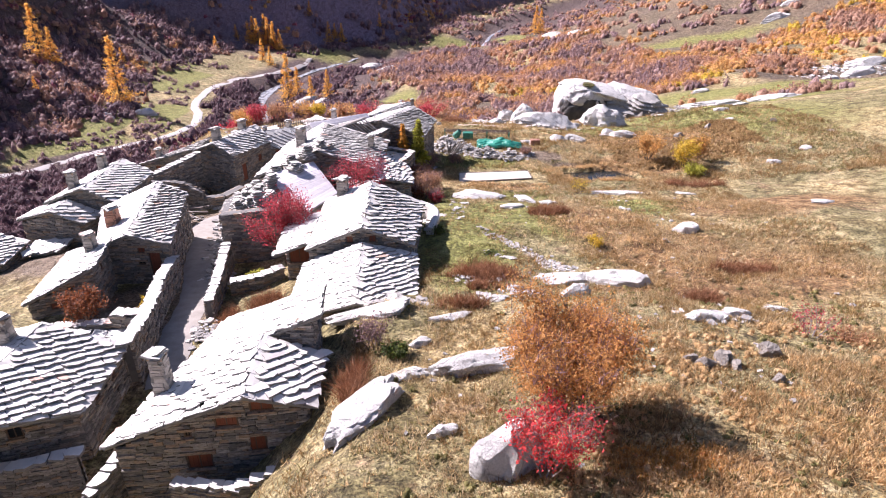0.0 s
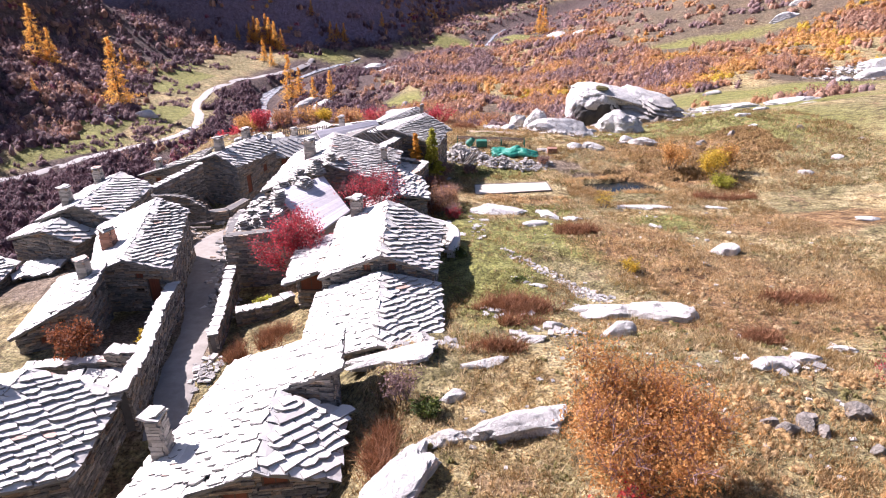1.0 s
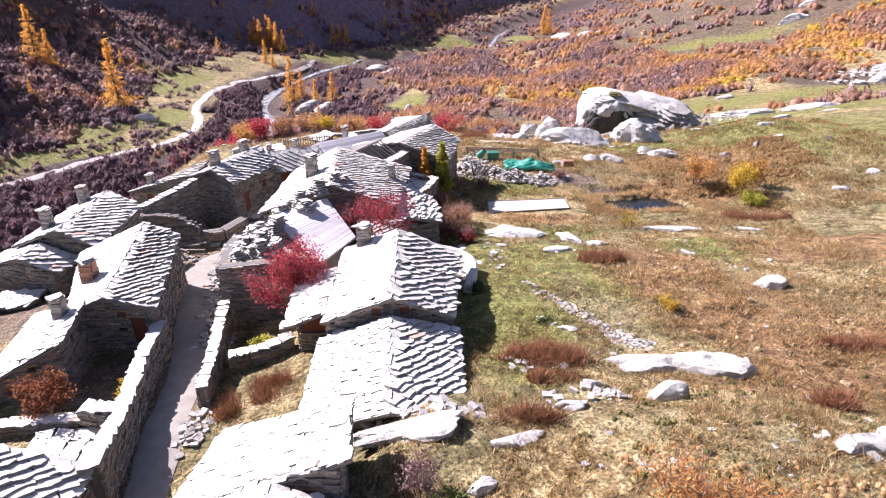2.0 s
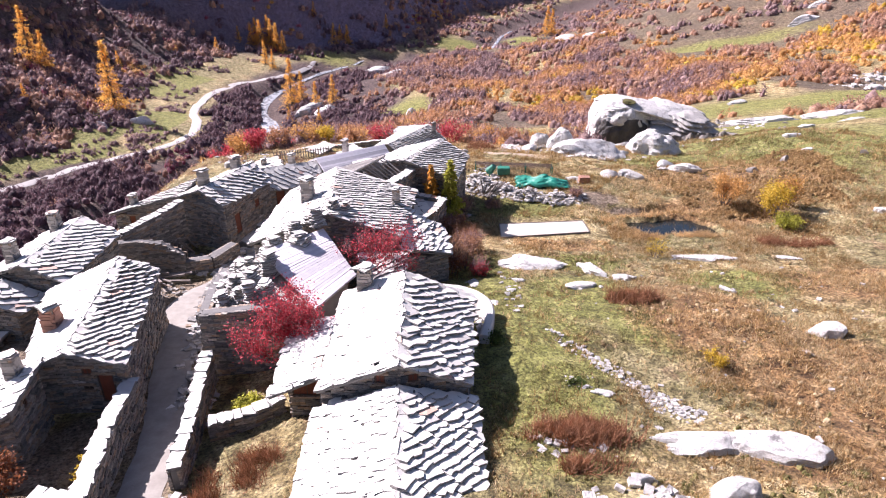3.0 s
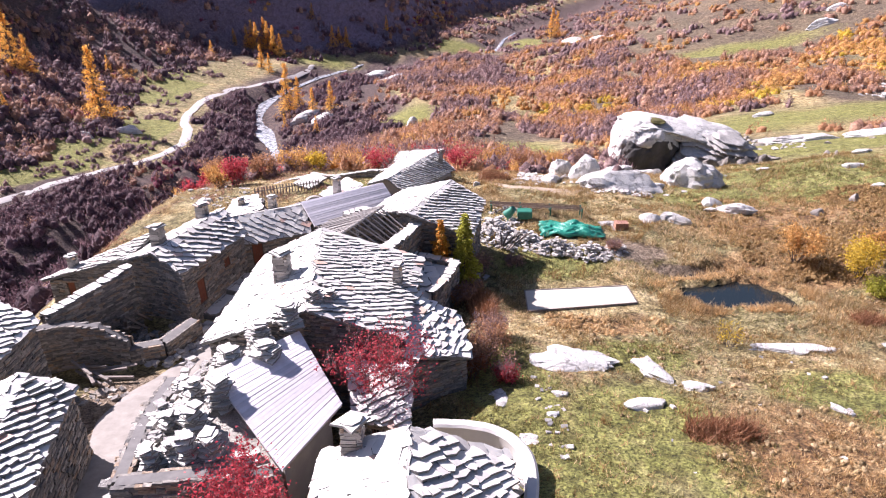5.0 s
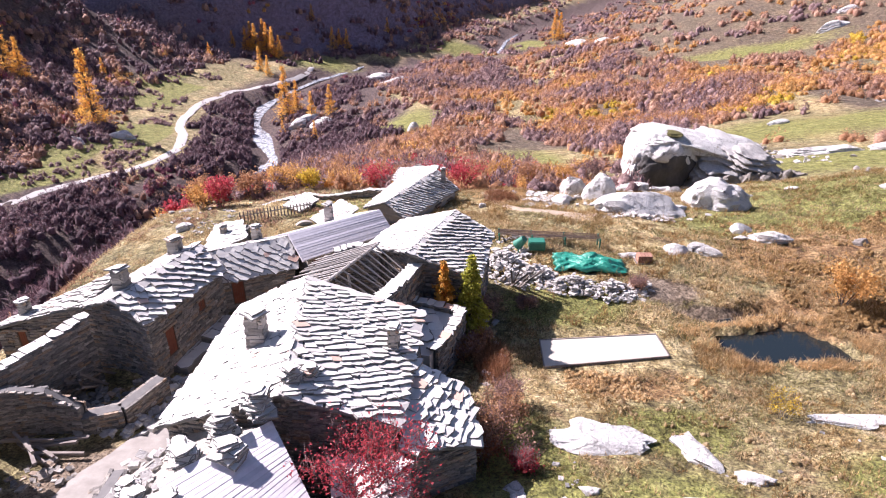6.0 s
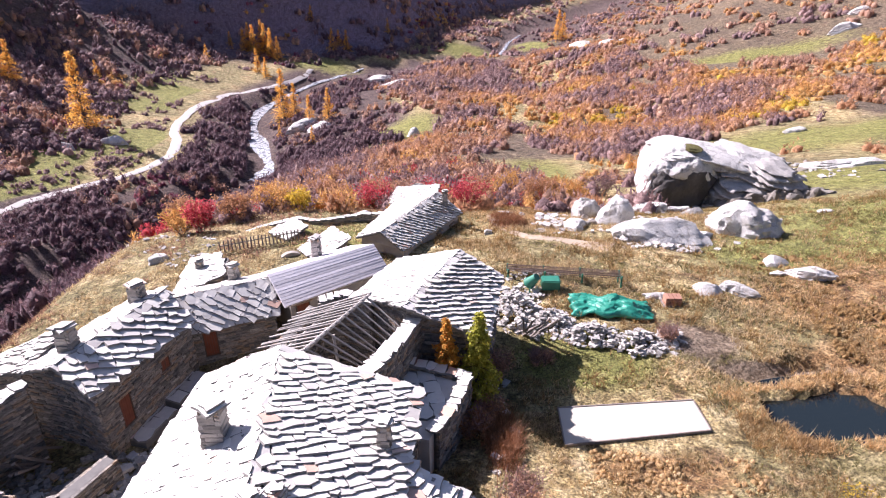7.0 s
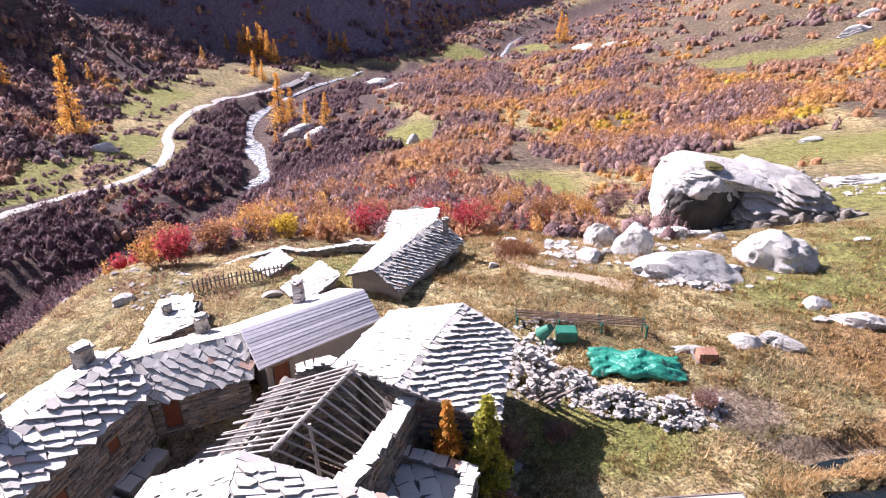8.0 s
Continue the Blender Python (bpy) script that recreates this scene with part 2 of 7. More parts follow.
DIRT = plain("gravel", (0.24, 0.215, 0.19), (0.40, 0.37, 0.33), 1.6, 0.95, 0.4)
TRACK = plain("pale_track", (0.38, 0.35, 0.33), (0.54, 0.51, 0.48), 0.3, 0.95, 0.3)
TARP = plain("green_tarpaulin", (0.015, 0.19, 0.13), (0.03, 0.30, 0.21), 1.0, 0.35, 0.5, dist=0.1)
GREENMETAL = plain("green_paint", (0.02, 0.14, 0.09), (0.04, 0.24, 0.16), 2.0, 0.45, 0.1)
STEEL = plain("rusty_bar", (0.12, 0.08, 0.06), (0.24, 0.17, 0.13), 2.0, 0.6, 0.2)
BRICK = plain("terracotta", (0.30, 0.15, 0.10), (0.42, 0.22, 0.15), 3.0, 0.85, 0.3, "OBJECT", 0.25)
BARK = plain("bark", (0.09, 0.07, 0.055), (0.2, 0.16, 0.13), 2.0, 0.9, 0.5, stretch=(1, 1, 0.3))
PALEBARK = plain("pale_bark", (0.25, 0.21, 0.19), (0.42, 0.37, 0.34), 2.0, 0.9, 0.4)
GLASS = mat("window_glass", 0.08)[0]
GLASS.node_tree.nodes["Principled BSDF"].inputs["Base Color"].default_value = (0.02, 0.022, 0.025, 1)
POND = water_material("pond_water", (0.012, 0.018, 0.02), 0.03, False)
RIVER = water_material("river_water", (0.10, 0.11, 0.12), 0.2, True)
L_PURPLE = leaf("bare_purple_twigs", (0.30, 0.19, 0.185), (0.56, 0.38, 0.34), 0.25, 0.3)
# darker copy of the purple twigs, its colour lowered for scrub in shade
L_SHADED = leaf("shaded_purple_twigs", (0.14, 0.08, 0.095), (0.31, 0.195, 0.205), 0.25, 0.3)
L_WILLOW = leaf("willow_leaves", (0.70, 0.36, 0.11), (0.88, 0.50, 0.19), 0.45, 0.2)
L_WINE = leaf("dark_rust_leaves", (0.30, 0.10, 0.04), (0.46, 0.18, 0.07), 0.3)
L_BROWN = leaf("brown_twigs", (0.44, 0.25, 0.17), (0.72, 0.45, 0.30), 0.3, 0.3)
L_RUST = leaf("rust_leaves", (0.55, 0.29, 0.145), (0.79, 0.47, 0.25), 0.4, 0.3)
L_ORANGE = leaf("orange_leaves", (0.70, 0.39, 0.12), (0.90, 0.57, 0.21), 0.45, 0.3)
L_GOLD = leaf("gold_leaves", (0.72, 0.50, 0.05), (0.92, 0.72, 0.13), 0.45, 0.25)
L_LARCH = leaf("larch_gold_needles", (0.92, 0.50, 0.10), (1.0, 0.70, 0.20), 0.6, 0.2)
L_LIME = leaf("lime_needles", (0.50, 0.50, 0.07), (0.78, 0.72, 0.15), 0.55, 0.25)
L_RED = leaf("scarlet_leaves", (0.85, 0.08, 0.08), (1.0, 0.24, 0.2), 0.5, 0.25)
L_CRIMSON = leaf("crimson_leaves", (0.58, 0.07, 0.09), (0.84, 0.2, 0.21), 0.45, 0.3)
L_CLARET = leaf("claret_twigs", (0.26, 0.07, 0.11), (0.46, 0.16, 0.2), 0.3, 0.3)
L_GREEN = leaf("green_leaves", (0.08, 0.12, 0.02), (0.20, 0.24, 0.05))
L_STRAW = leaf("straw_blades", (0.56, 0.41, 0.2), (0.82, 0.66, 0.4), 0.4)
L_TAWNY = leaf("tawny_blades", (0.68, 0.45, 0.2), (0.88, 0.65, 0.35), 0.4)
L_OLIVE = leaf("olive_blades", (0.22, 0.2, 0.06), (0.45, 0.39, 0.15), 0.35)
L_HEATH = leaf("brown_heath", (0.36, 0.22, 0.08), (0.58, 0.39, 0.16), 0.3, 0.25)
L_REED = leaf("rust_reed", (0.36, 0.16, 0.07), (0.56, 0.30, 0.16), 0.2)


# ---- ground ----
def smooth(a, b, v):
    k = np.clip((v - a) / (b - a), 0, 1)
    return k * k * (3 - 2 * k)


MAIN_Y = [-120, 0, 20, 25.5, 29, 34, 40, 46, 52, 60, 75, 90, 106, 146, 207, 260, 400, 600, 760, 1100]
MAIN_Z = [42, 28.6, 25.2, 24.2, 22.9, 22.2, 21.8, 20.6, 19.5, 18.6, 18.4, 16.4, 10.8, 2.6, -6.0, -12, -15, -5, 40, 260]
RIV_Y = [-150, 60, 130, 200, 235, 270, 331, 350, 368, 388, 425, 480, 560, 700, 1100]
RIV_X = [-95, -84, -80, -57, -68, -78, -62, -36, 0, 18, 26, 50, 100, 190, 380]


def river_x(y):
    return np.interp(y, RIV_Y, RIV_X)


def height(x, y):
    """The lie of the land."""
    x, y = np.asarray(x, float), np.asarray(y, float)
    base = np.interp(y, MAIN_Y, MAIN_Z)
    bed = np.interp(y, [-150, 100, 200, 330, 600, 1100], [-15, -18, -20.5, -20, -12, 40])
    xr = river_x(y)
    u = x - xr
    near = np.interp(u, [0, 4, 14, 30, 42, 51, 58], [0, 0.06, 0.3, 0.56, 0.76, 0.97, 1])
    right = np.maximum(x - np.maximum(24, xr + 75), 0)
    slope = np.interp(y, [0, 60, 110, 170, 210, 270, 360, 420, 800], [0.05, 0.08, 0.13, 0.06, 0.13, 0.18, 0.36, 0.5, 0.6])
    z_near = bed + (base - bed) * near + slope * right + 0.0003 * np.minimum(right, 200) ** 2
    bend = (river_x(y + 18) - river_x(y - 18)) / 36
    away = -u / np.sqrt(1 + bend * bend)
    z_far = bed + np.interp(away, [0, 4, 10, 22, 30, 48, 60, 84, 160, 240, 800], [0, 0.3, 4, 6, 6.5, 11, 16, 27, 97, 122, 165])
    # further up the valley the western wall is steep from its foot
    z_wall = bed + np.interp(away, [0, 4, 10, 22, 36, 48, 62, 74, 160, 260, 800], [0, 0.3, 3, 5, 7, 17, 32, 38, 76, 120, 300])
    steep = smooth(318, 375, y)
    z_far = z_far * (1 - steep) + z_wall * steep
    z = np.where(u >= 0, z_near, z_far)
    edge = np.interp(y, [0, 20, 30], [-10, -11, -15])
    village = smooth(-2.5, edge, x) * smooth(-6, 8, y) * smooth(82, 60, y)
    z = z - village * np.interp(y, [12, 18, 24, 29, 36, 50, 66], [6.0, 5.6, 4.2, 2.4, 2.3, 1.8, 1.0])
    return z


def vnoise(x, y, seed):
    """Smooth value noise, 0 to 1."""
    xi, yi = np.floor(x).astype(np.int64), np.floor(y).astype(np.int64)
    fx, fy = x - xi, y - yi
    fx, fy = fx * fx * (3 - 2 * fx), fy * fy * (3 - 2 * fy)

    def rnd(i, j):
        k = (i * 374761393 + j * 668265263 + seed * 974711) & 0xFFFFFFFF
        k = ((k ^ (k >> 13)) * 1274126177) & 0xFFFFFFFF
        return ((k ^ (k >> 16)) & 0xFFFF) / 65535.0
    a, b = rnd(xi, yi), rnd(xi + 1, yi)
    c, d = rnd(xi, yi + 1), rnd(xi + 1, yi + 1)
    return (a * (1 - fx) + b * fx) * (1 - fy) + (c * (1 - fx) + d * fx) * fy


POND_C, POND_Z = (14.7, 60.4), 18.28
COURT = ((0.95, 60.5), (7.9, 61.2), (8.05, 59.0), (0.9, 57.9))


def pond_reach(x, y):
    """1 at the pond's shore, less inside."""
    dx, dy = x - POND_C[0], y - POND_C[1]
    ang = np.degrees(np.arctan2(dy, dx))
    shore = np.interp(ang, [-182, -150, -104, -48, -15, 6, 44, 75, 95, 130, 158, 178], [3.3, 2.9, 1.8, 2.3, 4.6, 3.6, 2.9, 2.1, 1.6, 2.0, 3.3, 3.3])
    return np.hypot(dx, dy) / (shore * (1 + 0.05 * np.sin(ang * 0.21)))


def terrain(x, y):
    """The land with its hummocks, the pond and the levelled court."""
    x, y = np.asarray(x, float), np.asarray(y, float)
    z = height(x, y)
    u = x - river_x(y)
    rough = smooth(2, 12, np.abs(u)) * (1 - 0.6 * smooth(-3, -10, x) * smooth(10, 18, y) * smooth(85, 75, y))
    z = z + rough * (0.9 * (vnoise(x / 9, y / 9, 3) - 0.5) + 0.4 * (vnoise(x / 3.1, y / 3.1, 5) - 0.5) + 0.16 * (vnoise(x / 1.1, y / 1.1, 8) - 0.5))
    far = smooth(90, 180, np.hypot(x - 5, y - 30)) * smooth(8, 40, np.abs(u + 20))
    z = z + far * (5 * (vnoise(x / 38, y / 38, 11) - 0.5) + 2.4 * (vnoise(x / 14, y / 14, 12) - 0.5))
    cliff = smooth(-62, -120, u)
    z = z + cliff * (14 * (vnoise(x / 60, y / 45, 21) - 0.5) + 7 * (vnoise(x / 21, y / 17, 22) - 0.5))
    court = smooth(6.0, 4.2, np.abs(x - 4.5)) * smooth(3.0, 2.0, np.abs(y - 59.7))
    z = z * (1 - court) + 18.62 * court
    r = pond_reach(x, y)
    bank = smooth(1.5, 1.08, r)
    z = z * (1 - bank) + np.maximum(np.minimum(z, 18.85), POND_Z + 0.45) * bank
    z = z - 0.8 * smooth(1.06, 0.9, r)
    ditch = np.exp(-((y - 64.6 - 0.4 * np.sin(x * 0.9)) / 0.6) ** 2) * smooth(9, 11, x) * smooth(19, 17, x)
    return z - 0.95 * ditch


def hz(x, y):
    return float(terrain(x, y))


def axis(a, b, step, lo, hi, grow):
    pts = list(np.arange(a, b, step))
    s, v = step, pts[-1]
    while v < hi:
        s *= grow
        v += s
        pts.append(v)
    s, v = step, a
    while v > lo:
        s *= grow
        v -= s
        pts.insert(0, v)
    return np.array(pts)


def blob(x, y, cx, cy, rx, ry):
    return np.clip(1.25 - np.hypot((x - cx) / rx, (y - cy) / ry) * 0.8, 0, 1)


GREENS = [(1.0, 37, 3.2, 8.5), (-1, 47, 2.5, 6), (36, 84, 17, 18), (52, 112, 24, 14), (22, 80, 9, 7), (70, 150, 40, 14), (3, 65, 4, 3),
          (-14, 83, 6, 4), (95, 262, 40, 9), (0, 385, 26, 14), (38, 405, 16, 12), (-70, 345, 22, 10), (4.5, 45, 3.5, 4), (8.5, 41, 3.5, 3), (6, 52, 3, 2), (15, 48, 4, 2.5), (-20, 210, 14, 18), (10, 140, 7, 16)]
RUSTS = [(25, 72, 9, 6), (11, 42, 4, 5), (14, 37, 5, 4), (18, 33, 7, 4), (12, 30, 4, 2), (5, 56, 3, 1.4), (20, 64, 6, 3), (26, 48, 8, 4), (3, 92, 5, 6)]
SOILS = [(-17.5, 40, 2.0, 9), (-15.4, 30, 1.3, 6), (-20.5, 49, 3.0, 3.5), (-17, 60, 2.6, 6), (-19.5, 33, 2.4, 3), (10, 66.8, 2.6, 1.6), (13.5, 64.6, 4.5, 0.7), (-10, 62, 4, 3), (-28, 42, 5, 5)]


def cover(x, y):
    u = x - river_x(y)
    g = np.zeros_like(x)
    for e in GREENS:
        g = np.maximum(g, blob(x, y, *e) * (0.72 if e[1] > 70 else 1.0))
    g = np.maximum(g, smooth(np.interp(y, [150, 185], [-37, -26]), np.interp(y, [150, 185], [-41, -31]), u) * smooth(-60, -50, u) * smooth(120, 170, y) * smooth(330, 300, y) * smooth(0.35, 0.6, vnoise(x / 12, y / 12, 31)))
    r = np.zeros_like(x)
    for e in RUSTS:
        r = np.maximum(r, blob(x, y, *e))
    s = np.zeros_like(x)
    for e in SOILS:
        s = np.maximum(s, blob(x, y, *e))
    return g, s, r


gx, gy = axis(-36, 40, 0.45, -700, 900, 1.045), axis(8, 106, 0.45, -120, 1100, 1.033)
X, Y = np.meshgrid(gx, gy)
Z = terrain(X, Y)
nx, ny = len(gx), len(gy)
idx = np.arange(nx * ny).reshape(ny, nx)
quads = np.stack([idx[:-1, :-1], idx[:-1, 1:], idx[1:, 1:], idx[1:, :-1]], -1).reshape(-1, 4)


def grid_mesh(name, verts, faces, material, smooth_shade=False):
    """A mesh from arrays of corners and of faces with equally many corners."""
    me = bpy.data.meshes.new(name)
    verts, faces = np.asarray(verts, np.float32), np.asarray(faces, np.int32)
    k = faces.shape[1]
    me.vertices.add(len(verts))
    me.vertices.foreach_set("co", verts.ravel())
    me.loops.add(faces.size)
    me.loops.foreach_set("vertex_index", faces.ravel())
    me.polygons.add(len(faces))
    me.polygons.foreach_set("loop_start", np.arange(0, faces.size, k, dtype=np.int32))
    me.update(calc_edges=True)
    me.validate()
    if smooth_shade:
        me.shade_smooth()
    else:
        me.shade_flat()
    me.materials.append(material)
    return me


me = grid_mesh("ground", np.stack([X, Y, Z], -1).reshape(-1, 3), quads, GROUND, True)
cg, cs, cr = cover(X.ravel(), Y.ravel())
att = me.color_attributes.new("cover", "FLOAT_COLOR", "POINT")
att.data.foreach_set("color", np.stack([cg, cs, cr, np.ones_like(cg)], -1).astype(np.float32).ravel())
uu = X.ravel() - river_x(Y.ravel())
# far western slopes, coloured blue for distant shade and haze
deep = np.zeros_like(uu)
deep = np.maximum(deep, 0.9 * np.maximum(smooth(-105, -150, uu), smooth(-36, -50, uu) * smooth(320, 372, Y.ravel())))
scrubby = np.maximum(np.maximum(smooth(-44, -56, uu), smooth(-30, -42, uu) * smooth(318, 360, Y.ravel())), np.where(Y.ravel() < 175, smooth(-40, -34, uu), smooth(-24, -14, uu)) * smooth(50, 44, uu) * smooth(50, 66, Y.ravel()))
wood = smooth(104, 125, Y.ravel()) * smooth(25, 40, uu) * np.maximum(smooth(0.35, 0.55, vnoise(X.ravel() / 18, Y.ravel() / 18, 51)), 0.9 * np.maximum(smooth(300, 345, Y.ravel()), smooth(215, 250, Y.ravel()) * smooth(30, 60, X.ravel()))) * (1 - smooth(30, 60, X.ravel()) * smooth(165, 150, Y.ravel()))
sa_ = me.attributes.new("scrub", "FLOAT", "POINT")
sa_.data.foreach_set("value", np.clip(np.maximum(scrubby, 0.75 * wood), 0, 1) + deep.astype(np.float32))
tagged(new("ground", me), "dry autumn mountain pasture of tawny and green grass", "ground", kind="structure")


def ribbon(name, label, category, pts, widths, material, lift, flat=None, step=1.5):
    """A strip laid on the land along a line of (x, y)."""
    P = [Vector((*p, 0)) for p in pts]
    line, wid = [], []
    for i in range(len(P) - 1):
        p0, p1, p2, p3 = P[max(i - 1, 0)], P[i], P[i + 1], P[min(i + 2, len(P) - 1)]
        k = max(2, int((p2 - p1).length / step))
        for j in range(k):
            t = j / k
            line.append(0.5 * (2 * p1 + (p2 - p0) * t + (2 * p0 - 5 * p1 + 4 * p2 - p3) * t * t + (3 * p1 - p0 - 3 * p2 + p3) * t ** 3))
            wid.append(widths[i] * (1 - t) + widths[i + 1] * t)
    line.append(P[-1])
    wid.append(widths[-1])
    verts, faces = [], []
    cross = 7
    for i, p in enumerate(line):
        d = (line[min(i + 1, len(line) - 1)] - line[max(i - 1, 0)]).normalized()
        nrm = Vector((-d.y, d.x, 0))
        row = []
        for j in range(cross):
            q = p + nrm * (wid[i] * (j / (cross - 1) - 0.5) * (1 + 0.05 * math.sin(i * 1.7 + j)))
            row.append((q.x, q.y, hz(q.x, q.y)))
        level = sum(r[2] for r in row) / cross
        for j, r in enumerate(row):
            z = (max(r[2], 0.7 * r[2] + 0.3 * level) if flat is None else min(q_[2] for q_ in row) + 0.2) + lift * (0.2 if j in (0, cross - 1) else 1.0)
            verts.append((r[0], r[1], z))
    for i in range(len(line) - 1):
        for j in range(cross - 1):
            a = i * cross + j
            faces.append((a, a + 1, a + cross + 1, a + cross))
    ob = new(name, grid_mesh(name, verts, faces, material, True))
    return tagged(ob, label, category, kind="structure")


ribbon("road", "pale unpaved valley road along the hillside", "road", [(-125, 110), (-112, 140), (-100.6, 162), (-95, 173), (-87.4, 183.5), (-83.2, 199.3), (-86.2, 214), (-92.5, 228), (-96, 252), (-94, 275), (-85, 293), (-76, 312), (-72, 335)],
       [2.4, 2.4, 2.4, 2.4, 2.5, 2.8, 3.0, 2.9, 3.0, 2.9, 2.6, 2.5, 2.3], TRACK, 0.15)
ribbon("water", "foaming white mountain river in its rocky bed", "river", [(-58, 197), (-57, 203), (-56.5, 213), (-66, 230), (-75, 244), (-79, 262), (-78, 287), (-70.5, 316), (-64, 331), (-50, 350)],
       [8, 8.5, 8, 7.5, 7, 6, 5, 4, 3.5, 3], RIVER, 0.3, True)
ribbon("water", "pale upper reach of the mountain river between meadows", "river", [(12, 378), (17, 386), (21, 398), (24, 412), (27, 427), (35, 447)], [1.6, 1.8, 2.2, 2.2, 2.0, 1.6], RIVER, 0.3, True)
ribbon("lane", "pale gravel lane between the stone houses", "lane", [(-14.0, 24.5), (-14.3, 26.5), (-14.9, 29), (-15.9, 34), (-17.2, 38), (-18.6, 43), (-20.2, 48.5), (-18.5, 54), (-17.6, 60), (-15.5, 64.5)], [1.6, 1.7, 1.8, 1.8, 1.9, 2.2, 2.6, 2.2, 2.2, 2.2], DIRT, 0.07, None, 0.6)
ribbon("footpath", "worn sandy footpath through the grass", "path", [(-3.4, 99), (-1.3, 92), (-0.2, 87), (1.6, 83.6), (4.5, 82), (8.0, 80.2)], [1.0, 1.0, 1.1, 1.1, 1.4, 2.2], SOIL, 0.06, None, 0.6)

# the pond's water and the levelled court
bm = bmesh.new()
ring = []
for i in range(64):
    a = i * math.tau / 64
    ring.append(bm.verts.new((POND_C[0] + 5.2 * math.cos(a), POND_C[1] + 3.4 * math.sin(a), POND_Z)))
bm.faces.new(ring)
me = bpy.data.meshes.new("pond")
bm.to_mesh(me)
bm.free()
me.materials.append(POND)
tagged(new("pond", me), "small dark pond with grassy banks", "pond", kind="structure")


# ---- helpers for things ----
rng = random.Random(7)


def part(name, bm, material, parent=None, label=""):
    me = bpy.data.meshes.new(name)
    bm.to_mesh(me)
    bm.free()
    me.materials.append(material)
    ob = new(name, me)
    ob.parent = parent
    if label:
        ob["label"] = label
    return ob


def mesh_part(name, me, parent=None, label=""):
    ob = new(name, me)
    ob.parent = parent
    if label:
        ob["label"] = label
    return ob


def box(bm, x0, y0, z0, x1, y1, z1, m=None, jit=0.0):
    r = bmesh.ops.create_cube(bm, size=1.0)
    t = Matrix.Translation(((x0 + x1) / 2, (y0 + y1) / 2, (z0 + z1) / 2)) @ Matrix.Diagonal((x1 - x0, y1 - y0, z1 - z0, 1))
    bmesh.ops.transform(bm, matrix=(m @ t) if m else t, verts=r["verts"])
    if jit:
        for v in r["verts"]:
            v.co += Vector((rng.uniform(-jit, jit), rng.uniform(-jit, jit), rng.uniform(-jit, jit)))
    return r["verts"]


def prism(bm, loop, z0):
    """A solid with the loop (x, y, z) as its top and z0 as its foot."""
    top = [bm.verts.new(p) for p in loop]
    bot = [bm.verts.new((p[0], p[1], z0)) for p in loop]
    n = len(loop)
    for i in range(1, n - 1):
        bm.faces.new((top[0], top[i], top[i + 1]))
    bm.faces.new(bot[::-1])
    for i in range(n):
        j = (i + 1) % n
        bm.faces.new((top[i], bot[i], bot[j], top[j]))
    bmesh.ops.recalc_face_normals(bm, faces=bm.faces)


BOX_F = np.array([(0, 1, 2, 3), (7, 6, 5, 4), (0, 4, 5, 1), (1, 5, 6, 2), (2, 6, 7, 3), (3, 7, 4, 0)])


class Stones:
    """Gathers many small blocks into one mesh."""

    def __init__(self):
        self.v, self.f = [], []

    def block(self, o, a, b, c, whole=True):
        """Corner o and three edges; a stone bedded in a wall has no face towards its core."""
        k = len(self.v)
        j = lambda: Vector((rng.uniform(-1, 1), rng.uniform(-1, 1), rng.uniform(-1, 1))) * 0.012
        for p in (o, o + a, o + a + b, o + b, o + c, o + a + c, o + a + b + c, o + b + c):
            self.v.append(p + j())
        self.f.append((BOX_F if whole else BOX_F[[0, 1, 3, 4, 5]]) + k)

    def mesh(self, name, material, origin):
        me = grid_mesh(name, np.array([tuple(p - origin) for p in self.v]), np.concatenate(self.f), material)
        return me


def face_wall(st, p, q, foot, holes=(), thick=0.16, course=0.14, length=0.5):
    """Courses of stones from p to q (x, y, top z) on the right-hand side of that line; holes: (along, z0, width, height)."""
    P, Q = Vector((p[0], p[1], 0)), Vector((q[0], q[1], 0))
    d = Q - P
    L = d.length
    if L < 0.1:
        return
    d.normalize()
    n = Vector((d.y, -d.x, 0))
    z = foot
    up = Vector((0, 0, 1))
    while z < max(p[2], q[2]):
        h = course * rng.uniform(0.6, 1.3)
        s = -0.08
        while s < L + 0.05:
            w = length * rng.uniform(0.45, 1.4)
            w = min(w, L + 0.08 - s)
            m = min(max((s + w / 2) / L, 0), 1)
            top = p[2] + (q[2] - p[2]) * m
            zz = z + h
            if z < top - 0.02 and w > 0.06:
                hh = min(zz, top) - z
                spans = [(s, s + w)]
                for a, z0, ww, hgt in holes:
                    if z + hh > z0 + 0.03 and z < z0 + hgt - 0.03:
                        cut = []
                        for s0, s1 in spans:
                            if s1 <= a or s0 >= a + ww:
                                cut.append((s0, s1))
                            else:
                                if s0 < a - 0.05:
                                    cut.append((s0, a))
                                if s1 > a + ww + 0.05:
                                    cut.append((a + ww, s1))
                        spans = cut
                for s0, s1 in spans:
                    t = thick + rng.uniform(-0.05, 0.05)
                    st.block(P + d * (s0 + 0.008) + up * (z + 0.006), d * (s1 - s0 - 0.016), n * t, up * (hh - 0.012), False)
            s += w
        z += h


